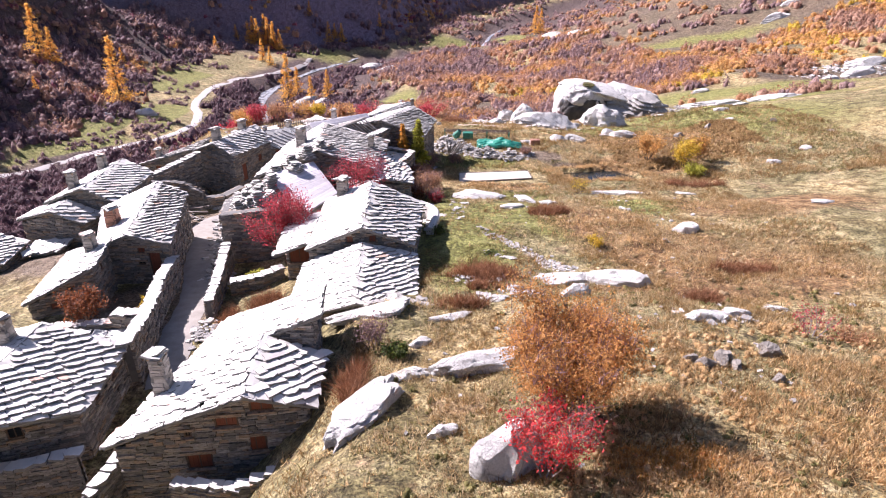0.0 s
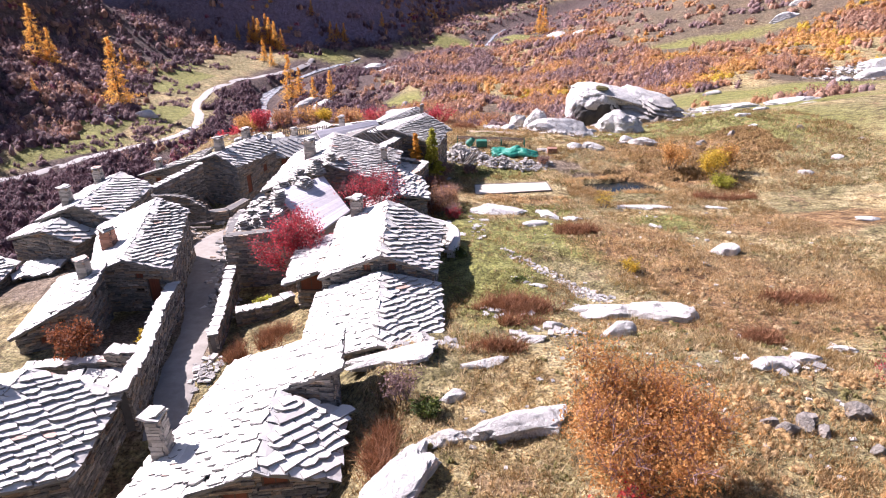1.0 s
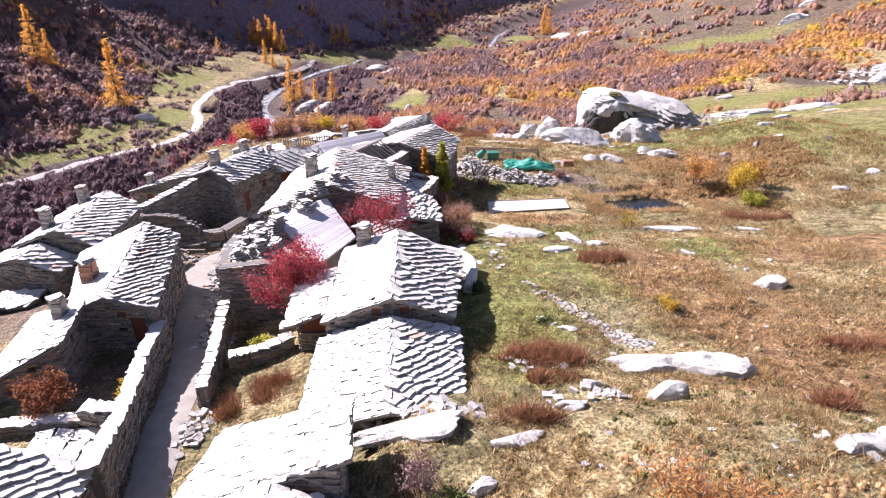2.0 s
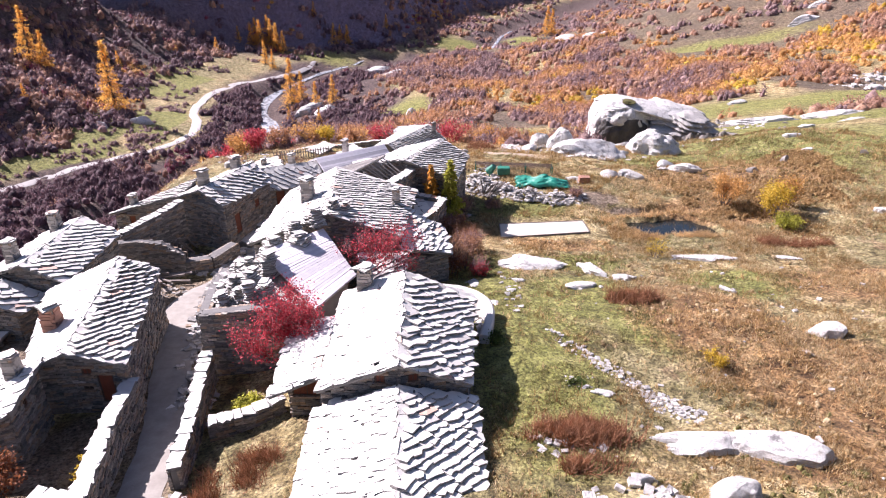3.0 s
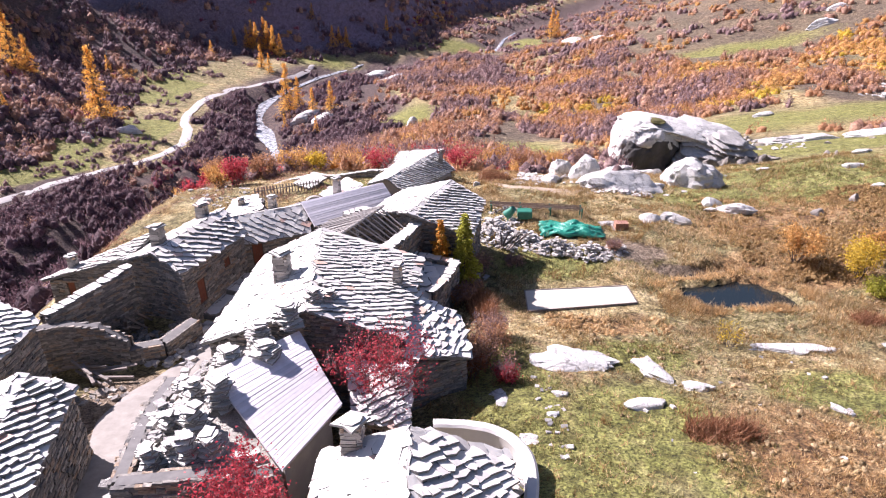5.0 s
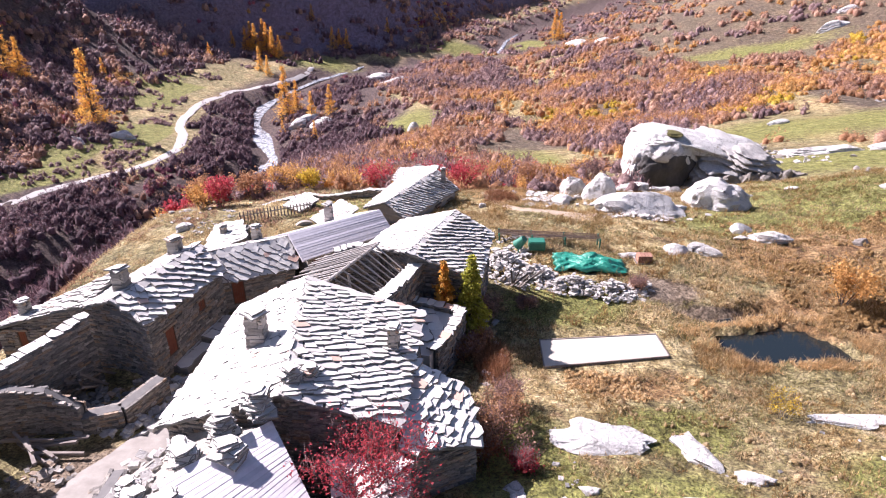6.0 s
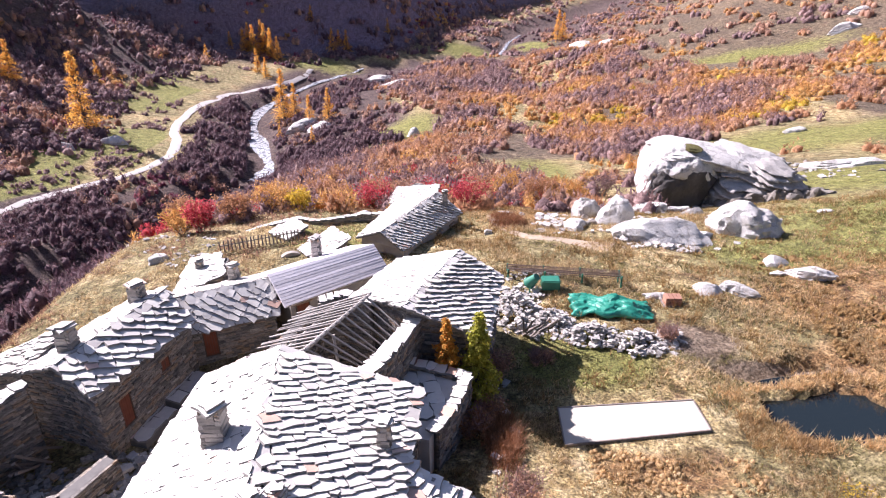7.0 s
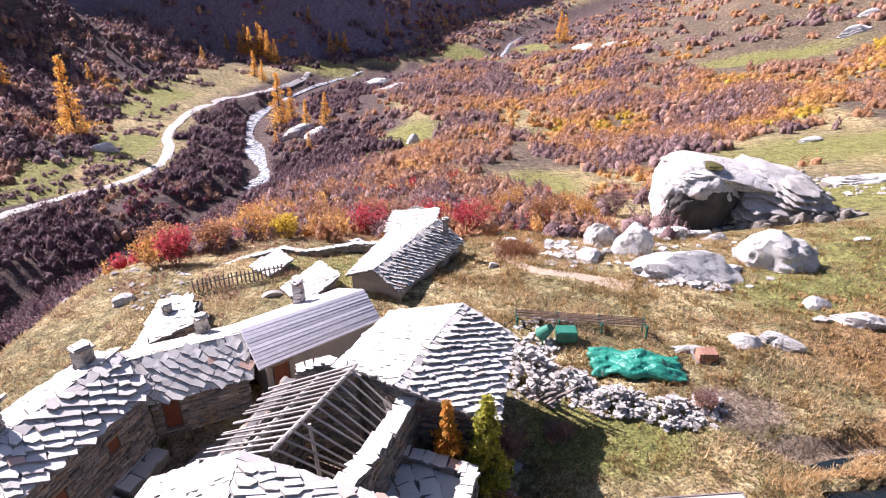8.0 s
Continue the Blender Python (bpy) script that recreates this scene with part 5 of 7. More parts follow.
# ---- rocks ----
def rock(name, label, x, y, sx, sy, sz, rot=0.0, seed=0, sink=0.35, level=3, amp=0.28, flat=1.0, chips=9, square=2.15, category="boulder", group="granite boulders in the pasture", z=None, hollow=False):
    """A weathered granite rock with broken faces: half-lengths sx, sy and height sz above the ground."""
    bm = bmesh.new()
    bmesh.ops.create_icosphere(bm, subdivisions=level, radius=1.0)
    o = Vector((seed * 7.13, seed * 3.7, seed * 1.9))
    rc = random.Random(seed)
    cuts = []
    for _ in range(chips):
        nv = Vector((rc.gauss(0, 1), rc.gauss(0, 1), rc.gauss(0, 0.7))).normalized()
        cuts.append((nv, rc.uniform(0.66, 1.0)))
    low = sz < 0.8
    for v in bm.verts:
        p = v.co.copy()
        p /= (abs(p.x) ** square + abs(p.y) ** square + abs(p.z) ** square) ** (1 / square)
        plan = 1 + (0.65 if low else 0.3) * noise.noise(Vector((p.x * 1.2, p.y * 1.2, seed * 2.3))) + (0.4 if low else 0.1) * noise.noise(Vector((p.x * 3.1, p.y * 3.1, seed * 1.3)))
        d = noise.noise(p * 1.1 + o) * amp + abs(noise.noise(p * 2.6 + o)) * amp * 0.5
        q = Vector((p.x * plan, p.y * plan, p.z)) * (1 + d)
        for nv, off in cuts:
            over = q.dot(nv) - off
            if over > 0:
                q -= nv * over
        # beds: the sides step back along level joints
        bed = q.z * 4 + noise.noise(q * 1.5 + o) * 0.8
        step = (bed - math.floor(bed))
        side = min(1.0, math.hypot(q.x, q.y) * 1.2)
        q.x *= 1 - 0.09 * step * side
        q.y *= 1 - 0.09 * step * side
        q *= 1 - max(0, noise.noise(q * 5 + o)) * amp * 0.28 - max(0, noise.noise(q * 11 + o)) * amp * 0.12
        if hollow:
            # tall square end with a hollow under its brow, sinking to the other end
            q.z *= float(np.interp(q.x, [-1, -0.25, 0.1, 1.0], [1.0, 1.0, 0.86, 0.42]))
            q.z = min(q.z, 0.9 + 0.1 * q.z)
            k = float(smooth(-0.06, -0.3, q.y) * smooth(-0.2, -0.27, q.x + 0.1 * q.z) * smooth(-0.93, -0.68, q.x) * smooth(0.68, 0.62, q.z - 0.1 * q.x))
            q.y += 0.95 * k
        if q.z > 0:
            q.z = q.z ** flat if q.z < 1 else q.z
        v.co = Vector((q.x * sx, q.y * sy, q.z * sz))
    m = Matrix.Rotation(radians(rot), 4, "Z")
    bmesh.ops.transform(bm, matrix=m, verts=bm.verts)
    if z is None:
        # lie on the land's slope
        gx_ = (hz(x + sx * 0.5, y) - hz(x - sx * 0.5, y)) / sx
        gy_ = (hz(x, y + sy * 0.5) - hz(x, y - sy * 0.5)) / sy
        for v in bm.verts:
            v.co.z += 0.8 * (gx_ * v.co.x + gy_ * v.co.y)
        z = hz(x, y) - sz * sink * 0.5
    for f in bm.faces:
        f.smooth = level > 2
    for e in bm.edges:
        if len(e.link_faces) == 2 and e.calc_face_angle() > 0.38:
            e.smooth = False
    ob = part(name, bm, LEDGE if name in ("ledge_rock", "field_stone", "stone_block") else STONE)
    ob.location = (x, y, z)
    return tagged(ob, label, category, group)


ROCKS = [
    # x, y, half-lengths, height, turn, form
    (-2.9, 17.5, 1.9, 1.1, 0.55, 62, 1), (0.95, 20.1, 2.0, 0.75, 0.7, 18, 2), (1.85, 14.2, 1.15, 1.05, 1.8, 40, 3), (-0.3, 15.8, 0.5, 0.35, 0.35, 10, 4), (9.4, 30.6, 2.2, 0.9, 0.95, -12, 5), (6.4, 27.9, 1.05, 0.85, 0.95, 0, 6),
    (16.6, 40.6, 1.0, 0.7, 0.8, 0, 7), (11.3, 23.9, 1.1, 0.6, 0.5, 20, 8), (12.8, 24.5, 0.9, 0.5, 0.35, 5, 9), (-3.5, 25.1, 2.4, 0.7, 0.35, 4, 10), (2.2, 26.6, 0.75, 0.4, 0.35, 0, 11), (3.5, 28.4, 0.6, 0.35, 0.4, 0, 12), (16.3, 27.3, 0.9, 0.45, 0.3, 8, 13),
    (2.2, 51.0, 2.3, 1.5, 0.55, 0, 14), (6.4, 50.4, 0.9, 1.6, 0.5, 20, 15), (1.2, 47.4, 0.45, 0.35, 0.2, 0, 94), (0.6, 45.6, 0.3, 0.25, 0.15, 0, 95), (15.0, 52.9, 2.4, 0.7, 0.18, 0, 16), (21.2, 53.6, 1.1, 0.35, 0.15, -8, 17), (13.8, 46.5, 0.6, 0.35, 0.2, -50, 18), (6.9, 31.2, 2.3, 0.8, 0.6, 3, 19), (3.7, 34.5, 0.55, 0.3, 0.12, 0, 20),
    (-0.7, 43.9, 0.45, 0.6, 0.12, 0, 21), (-1.6, 47.4, 0.4, 0.9, 0.12, 0, 22), (5.0, 46.6, 1.1, 0.6, 0.35, 10, 23), (8.0, 48.4, 0.9, 0.5, 0.4, -20, 24), (-1.6, 19.6, 1.0, 0.45, 0.3, 20, 25), (-1.2, 22.2, 0.6, 0.35, 0.35, 30, 26), (0.0, 24.3, 1.1, 0.4, 0.2, 15, 27),
    (21.2, 86.6, 3.1, 2.4, 3.2, -10, 31), (13.2, 83.4, 4.4, 2.2, 1.9, 8, 32), (16.6, 84.6, 1.2, 0.8, 0.7, 0, 33), (10.2, 88.6, 1.8, 1.4, 2.6, 20, 34), (8.4, 92.4, 1.6, 1.2, 2.4, 0, 35), (6.4, 87.6, 1.1, 2.2, 0.9, -15, 36), (16.2, 96.5, 2.2, 1.1, 1.3, 0, 37), (20.0, 95.2, 1.6, 0.8, 0.9, 10, 38), (19.4, 98.4, 2.0, 0.9, 0.8, 0, 39),
    (19.9, 78.4, 1.0, 0.7, 0.9, 0, 40), (20.9, 75.4, 1.9, 0.9, 0.9, -15, 41), (18.8, 75.8, 0.8, 0.4, 0.3, 0, 42), (12.6, 72.4, 1.1, 0.8, 0.8, 0, 43), (14.6, 72.6, 1.3, 0.8, 0.7, -20, 44), (9.2, 72.0, 0.9, 0.5, 0.35, 0, 45),
    (52, 121, 5.5, 2.2, 1.2, 5, 46), (60, 118, 5.5, 2.0, 1.0, -8, 47), (56, 106, 3.4, 1.6, 1.2, 0, 48), (47, 122, 3.0, 1.2, 0.7, 0, 49), (61.4, 157, 2.5, 1.0, 0.8, 0, 50), (118, 185, 7, 3, 2.6, 10, 51), (112, 178, 5, 2.4, 2.0, 20, 52), (104, 176, 3, 1.6, 1.2, 0, 53), (129, 268, 6, 3, 2.6, 15, 54),
    (33.0, 62.0, 0.8, 0.5, 0.5, 0, 55), (38, 66, 0.9, 0.5, 0.35, 0, 56), (29, 46, 1.0, 0.4, 0.25, 0, 57), (35, 79, 0.7, 0.5, 0.4, 0, 50), (37, 86, 1.1, 0.7, 0.5, 0, 59), (44, 96, 1.2, 0.7, 0.5, 0, 60), (30, 90.5, 0.8, 0.5, 0.4, 0, 61),
    (-16, 206, 1.8, 1.4, 2.2, 0, 62), (-100, 206, 4.5, 2.4, 2.2, 10, 63), (-108, 196, 3, 1.8, 1.6, 0, 64), (-55, 238, 6, 3, 3.0, 30, 65), (-48, 232, 4, 3, 2.4, 0, 50), (-30, 300, 9, 4, 3, 10, 67), (-38, 322, 8, 4, 3, 0, 68), (50, 326, 6, 3, 2.2, -10, 69), (60, 319, 5, 2.5, 1.8, 0, 70),
    (-36, 88, 2.2, 1.5, 1.5, 20, 71), (-41, 95, 2.5, 1.5, 1.4, 0, 72), (-34, 82, 1.2, 0.9, 0.9, 0, 73), (-27, 78, 0.9, 0.7, 0.7, 0, 74), (-13, 89.5, 1.3, 0.8, 0.8, 0, 75), (0.5, 93, 1.0, 0.6, 0.6, 0, 76), (-1.5, 84.5, 0.5, 0.4, 0.4, 0, 77),
    (66, 317, 3, 1.8, 1.4, 30, 80), (139, 278, 4, 2, 1.8, 0, 81),
]
for x, y, sx, sy, sz, rot, seed in ROCKS:
    rock("boulder", "pale weathered granite boulder in the dry grass" if sz > 0.5 else "flat pale granite outcrop level with the turf", x, y, sx, sy, sz, rot, seed, level=4 if sx > 1.2 else 3, flat=0.6 if sz < 0.8 else 1.0, chips=4 if sz > 1.6 else 9)
# the great boulder with its dark overhang, on a bed of broken ledges
def lump(level, seed, square, amp, shape, beds=0.0):
    """A rock of half-size one, roughened and then shaped by a function of its points."""
    bm = bmesh.new()
    bmesh.ops.create_icosphere(bm, subdivisions=level, radius=1.0)
    o = Vector((seed * 3.1, seed * 1.7, seed))
    for v in bm.verts:
        p = v.co.copy()
        p /= (abs(p.x) ** square + abs(p.y) ** square + abs(p.z) ** square) ** (1 / square)
        q = p * (1 + amp * noise.noise(p * 1.3 + o) + 0.4 * amp * noise.noise(p * 3.7 + o) - 0.3 * amp * abs(noise.noise(p * 8 + o)))
        if beds:
            k = q.z * 5 + noise.noise(q * 1.2 + o) * 1.2
            f = 1 - beds * (k - math.floor(k)) + 0.35 * beds * noise.noise(Vector((q.x * 2.5, q.y * 2.5, math.floor(k) * 3.3)) + o)
            q.x, q.y = q.x * f, q.y * f
        v.co = shape(q)
    for f in bm.faces:
        f.smooth = True
    for e in bm.edges:
        if len(e.link_faces) == 2 and e.calc_face_angle() > 0.5:
            e.smooth = False
    return bm


def great_boulder():
    root = new("great_boulder")
    root.location = (22.0, 107.6, 11.0)
    tagged(root, "huge pale granite boulder with a dark hollow under its brow", "boulder")

    def block(q):
        # the front leans out above a deep hollow
        front = float(smooth(0.25, -0.35, q.y))
        into = float(np.interp(q.z, [-0.6, -0.1, 0.25, 0.42, 0.7], [0.3, 0.42, 0.36, 0.12, 0])) * front * float(smooth(-1.0, -0.55, q.x) * smooth(1.1, 0.75, q.x))
        return Vector((q.x * 4.4, (q.y + into) * 4.6, 2.4 + q.z * 4.6 - 0.5 * q.x))

    def cap(q):
        x = q.x * 7.4 + 4.4
        return Vector((x, q.y * 4.4 + 0.5 + 0.12 * x, 6.1 + q.z * 1.0 - 0.15 * max(x, 0) - 0.014 * x * x + 0.3 * (1 - q.y * q.y)))

    def shoulder(q):
        x = q.x * 4.6 + 9.6
        return Vector((x, q.y * 3.8 + 0.4 + 0.1 * x, 4.7 + q.z * 1.2 - 0.26 * (x - 8) + 0.12 * q.y * 4.2))

    def ledge(q):
        x = q.x * 6.4 + 8.6
        return Vector((x, q.y * 6.3 - 0.2, 2.5 + q.z * 3.0 - 0.16 * (x - 8) + 0.13 * q.y * 4))
    part("block", lump(6, 5, 3.0, 0.15, block), STONE, root, "pale undercut granite block")

    # dark lump standing for the hollow's shade as well as its weather stains
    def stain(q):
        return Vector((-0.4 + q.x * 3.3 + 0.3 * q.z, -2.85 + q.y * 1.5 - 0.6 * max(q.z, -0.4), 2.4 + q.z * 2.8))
    part("shade_stain_face", lump(5, 31, 2.6, 0.3, stain), SHADE_CRUST, root, "rock face blackened for weather stains and the hollow's shade")
    top = part("cap_slab", lump(6, 9, 3.2, 0.2, cap), STONE, root, "smooth sun-bleached granite slab")
    part("shoulder_slab", lump(6, 13, 3.0, 0.2, shoulder), STONE, root, "smooth sun-bleached granite slab")
    part("ledge", lump(6, 21, 3.0, 0.26, ledge, 0.26), PALE, root, "dark broken granite beds")

    def moss(q):
        return Vector((0.6 + q.x * 1.1 - 0.3 * q.y, -1.6 + q.y * 1.5, 7.1 + q.z * 0.28))
    part("moss_patch", lump(4, 3, 2.0, 0.35, moss), L_OLIVE, top, "olive-green cushion of moss")


great_boulder()
for i in range(64):
    rock("ledge_rock", "broken granite ledge below the great boulder", 26.0 + i * 0.18 + rng.uniform(-0.6, 0.6), 101.6 + 0.03 * i + rng.uniform(-1.3, 1.3), rng.uniform(0.5, 1.7), rng.uniform(0.4, 0.8), rng.uniform(0.3, 1.3), rng.uniform(-25, 25), 110 + i, 0.3, 3, 0.35, group="broken ledges")
for i in range(46):
    a = rng.random()
    rock("field_stone", "grey field stone lying in the grass", *rng.choice(((rng.uniform(100, 135), rng.uniform(170, 200)), (rng.uniform(2, 14), rng.uniform(80, 98)), (rng.uniform(24, 60), rng.uniform(60, 120)), (rng.uniform(40, 46) + a * 6, 117 + a * 25))), rng.uniform(0.3, 0.9), rng.uniform(0.25, 0.6), rng.uniform(0.2, 0.7), rng.uniform(0, 180), 140 + i, 0.3, 2, 0.35, group="field stones")


def cut_block(x, y, w, d, h, rot, tilt):
    ob = rock("stone_block", "dark angular stone block in the dry grass", x, y, w * 0.62, d * 0.62, h * 1.1, rot, int(x * 31 + y * 7), 0.25, 3, 0.22, chips=12, square=5.0, category="stone block", group="angular blocks")
    ob.rotation_euler = (radians(tilt), radians(tilt / 2), 0)


for e in ((9.5, 19.4, 0.9, 0.6, 0.5, 20, 8), (10.2, 19.6, 0.7, 0.5, 0.45, 50, -12), (9.1, 19.7, 0.5, 0.4, 0.3, 10, 5), (10.6, 19.3, 0.6, 0.4, 0.25, 70, 6), (12.4, 20.3, 0.8, 0.6, 0.55, -15, 10), (11.6, 18.2, 0.45, 0.4, 0.3, 30, 0)):
    cut_block(*e)
# rows and spills of small stones
st = Stones()
for i in range(14):
    t = i / 13
    scatter(st, 2.2 + 4.8 * t, 39.4 - 6.2 * t, 0.5, 0.5, 9 + int(26 * t), 0.16)
for e in ((6.2, 34.0, 0.9, 0.8, 70, 0.16), (-3.4, 26.0, 2.6, 0.7, 60, 0.3), (3.0, 27.5, 1.8, 0.8, 30, 0.3), (-1.6, 41.5, 0.6, 2.5, 50, 0.3), (11.8, 24.0, 1.6, 0.8, 40, 0.3), (2.8, 35.4, 0.8, 0.6, 20, 0.15), (0.6, 47, 0.6, 5, 30, 0.2), (-2.0, 59, 0.5, 4.5, 30, 0.4),
          (4.8, 89, 1.5, 4, 120, 0.5), (12, 80.6, 3, 1.0, 70, 0.4), (27, 105, 9, 2.5, 200, 0.7), (110, 182, 16, 8, 160, 1.0), (45, 119, 3, 9, 60, 0.5), (-31, 84, 5, 1.2, 30, 0.3), (-27, 81, 4, 2, 22, 0.28), (-24, 77.5, 2.5, 1.2, 40, 0.25), (12, 30, 9, 7, 40, 0.2), (14, 45, 10, 8, 40, 0.2), (5, 19, 8, 6, 50, 0.16), (14, 88, 12, 8, 120, 0.4), (1.4, 31, 1.6, 0.7, 40, 0.22), (9.5, 31.0, 1.5, 0.5, 40, 0.25)):
    scatter(st, *e)
tagged(mesh_part("loose_stones", st.mesh("loose_stones", PALE, Vector((0, 0, 0)))), "scattered pale loose stones", "stones", kind="stuff")

st = Stones()
for e in ((-23.4, 56.0, 1.3, 1.4, 120, 0.3), (-22.0, 55.2, 1.6, 0.9, 110, 0.35), (-21.0, 56.6, 0.9, 1.8, 80, 0.4), (-18.4, 49.6, 1.6, 2.2, 60, 0.3), (-17.2, 51.6, 0.8, 2.5, 70, 0.3), (-18.6, 46.0, 0.5, 3.5, 50, 0.25), (-22.6, 50.2, 1.3, 1.2, 60, 0.3)):
    scatter(st, *e)
tagged(mesh_part("ruin_rubble", st.mesh("ruin_rubble", WALL, Vector((0, 0, 0)))), "fallen dark rubble in the ruined house and lane", "rubble", kind="stuff")
for i in range(16):
    bm = bmesh.new()
    box(bm, -0.07, -0.06, -1.3, 0.07, 0.06, 1.3, None, 0.02)
    ob = part("fallen_beam", bm, WOOD)
    k = i % 2
    x, y = ((-24.4 + rng.uniform(-0.8, 0.8), 57.0 + rng.uniform(-1, 1)) if k else (-23.6 + rng.uniform(-1.2, 1.0), 51.8 + rng.uniform(-0.7, 0.7)))
    ob.matrix_world = pose(x, y, hz(x, y) + (0.75 if k else 0.25 + 0.08 * (i // 2)), rng.uniform(25, 60) if k else rng.uniform(82, 90), 0, rng.uniform(-40, 40) + (0 if k else 60))
    tagged(ob, "old grey roof beam lying in the ruin", "beam", "fallen roof beams")
# ---- the court, the heap, the tarpaulin ----
root = new("boules_court")
root.location = (4.5, 59.6, 18.62)
tagged(root, "pale levelled sand court edged with boards", "court")
o = root.location.copy()
bm = bmesh.new()
prism(bm, [(x - o.x, y - o.y, 0.10) for x, y in COURT[::-1]], -0.3)
part("court_bed", bm, plain("pale_sand", (0.44, 0.40, 0.33), (0.58, 0.53, 0.45), 0.6, 0.95, 0.15), root)
for (x0, y0), (x1, y1) in zip(COURT, COURT[1:] + COURT[:1]):
    d = Vector((x1 - x0, y1 - y0, 0))
    m = Matrix.Translation(((x0 + x1) / 2 - o.x, (y0 + y1) / 2 - o.y, 0.0)) @ Matrix.Rotation(math.atan2(d.y, d.x), 4, "Z")
    bm = bmesh.new()
    box(bm, -d.length / 2 - 0.03, -0.03, -0.3, d.length / 2 + 0.03, 0.03, 0.14, m)
    part("edge_board", bm, WOOD, root)

st = Stones()
for e in ((-0.4, 69.8, 1.6, 2.4, 420, 0.27, 18.4, 1.7), (1.6, 68.4, 1.8, 1.6, 420, 0.25, 18.4, 1.3), (4.0, 67.3, 2.0, 1.2, 380, 0.24, 18.4, 1.1), (6.6, 66.6, 1.8, 1.1, 320, 0.24, 18.4, 1.0), (8.6, 66.8, 1.0, 1.2, 170, 0.23, 18.4, 0.7), (1.2, 71.4, 1.6, 0.9, 160, 0.22, 18.4, 0.5), (1.5, 74.3, 2.6, 0.8, 90, 0.3, 18.5, 0.7), (0.2, 72.4, 1.6, 1.0, 70, 0.3, 18.5, 0.6)):
    scatter(st, *e)
tagged(mesh_part("rubble_heap", st.mesh("rubble_heap", PALE, Vector((0, 0, 0)))), "heap of pale building stones", "stone heap", kind="stuff")


def tarpaulin():
    nx_, ny_ = 90, 44
    V, Fc = [], []
    for j in range(ny_):
        for i in range(nx_):
            a, b = i / (nx_ - 1) * 2 - 1, j / (ny_ - 1) * 2 - 1
            x, y = 5.6 + a * 2.5 + 0.1 * math.sin(b * 9), 70.0 + b * 1.15 - a * 0.35 + 0.12 * math.sin(a * 8)
            e = max(abs(a), abs(b))
            top = 0.6 * (1 - abs(a) ** 5) ** 0.6 * (1 - abs(b) ** 4) ** 0.7 * (0.8 + 0.3 * math.sin(a * 4.1 + 1))
            w = 0.2 * noise.noise(Vector((a * 3.2, b * 2.2, 4))) - 0.2 * abs(noise.noise(Vector((a * 5 + b * 4, b * 3 - a, 9)))) - 0.1 * abs(noise.noise(Vector((a * 11 - b * 5, b * 7, 2))))
            V.append((x, y, hz(x, y) + 0.22 + top + w * (1.1 - 0.4 * e)))
    for j in range(ny_ - 1):
        for i in range(nx_ - 1):
            k = j * nx_ + i
            Fc.append((k, k + 1, k + nx_ + 1, k + nx_))
    ob = new("tarpaulin", grid_mesh("tarpaulin", V, Fc, TARP, True))
    sol = ob.modifiers.new("thick", "SOLIDIFY")
    sol.thickness = 0.03
    tagged(ob, "crumpled green tarpaulin over a stack of material", "tarpaulin")


tarpaulin()


def bar_rack():
    root = new("bar_rack")
    root.location = (3.2, 74.0, 18.4)
    tagged(root, "long rack of rusty bars on green trestles", "rack")
    for i in range(12):
        bm = bmesh.new()
        r = bmesh.ops.create_cone(bm, segments=6, radius1=0.022, radius2=0.022, depth=7.8, cap_ends=True)
        m = pose(0, (i % 6) * 0.15 - 0.3, 0.75 + 0.14 * (i // 6) + rng.uniform(-0.03, 0.03), 0, 90, rng.uniform(-1, 1) - 7)
        bmesh.ops.transform(bm, matrix=m, verts=r["verts"])
        part("bar", bm, STEEL, root)
    for x in (-3.8, -1.3, 1.2, 3.8):
        bm = bmesh.new()
        y = -0.12 * x
        box(bm, x - 0.05, y - 0.5, -0.1, x + 0.05, y - 0.4, 0.95)
        box(bm, x - 0.05, y + 0.4, -0.1, x + 0.05, y + 0.5, 0.95)
        box(bm, x - 0.05, y - 0.5, 0.62, x + 0.05, y + 0.5, 0.71)
        part("trestle", bm, GREENMETAL, root)
    # green mixer standing beside it
    root = new("cement_mixer")
    root.location = (1.6, 72.4, 18.5)
    tagged(root, "small green building machine among the stones", "machine")
    bm = bmesh.new()
    box(bm, -0.1, -0.45, 0.35, 1.1, 0.45, 1.05)
    bmesh.ops.bevel(bm, geom=bm.edges[:], offset=0.06, segments=2, affect="EDGES")
    part("body", bm, GREENMETAL, root)
    bm = bmesh.new()
    bmesh.ops.create_cone(bm, segments=20, radius1=0.42, radius2=0.25, depth=0.9, cap_ends=True, matrix=pose(-0.7, 0, 0.9, 20, 35, 0))
    part("drum", bm, GREENMETAL, root)
    for x in (-0.9, 1.0):
        for y in (-0.35, 0.35):
            bm = bmesh.new()
            box(bm, x - 0.04, y - 0.04, -0.25, x + 0.04, y + 0.04, 0.5)
            part("leg", bm, GREENMETAL, root)


bar_rack()
root = new("tile_stack")
root.location = (9.8, 71.0, hz(9.8, 71.0))
tagged(root, "small stack of terracotta tiles on a pallet", "tile stack")
for i in range(4):
    for j in range(3):
        bm = bmesh.new()
        box(bm, -0.5 + i * 0.26, -0.35, 0.1 + j * 0.18, -0.27 + i * 0.26, 0.35, 0.27 + j * 0.18, None, 0.01)
        part("tile", bm, BRICK, root)
bm = bmesh.new()
box(bm, -0.6, -0.45, -0.05, 0.6, 0.45, 0.1)
part("pallet", bm, WOOD, root)
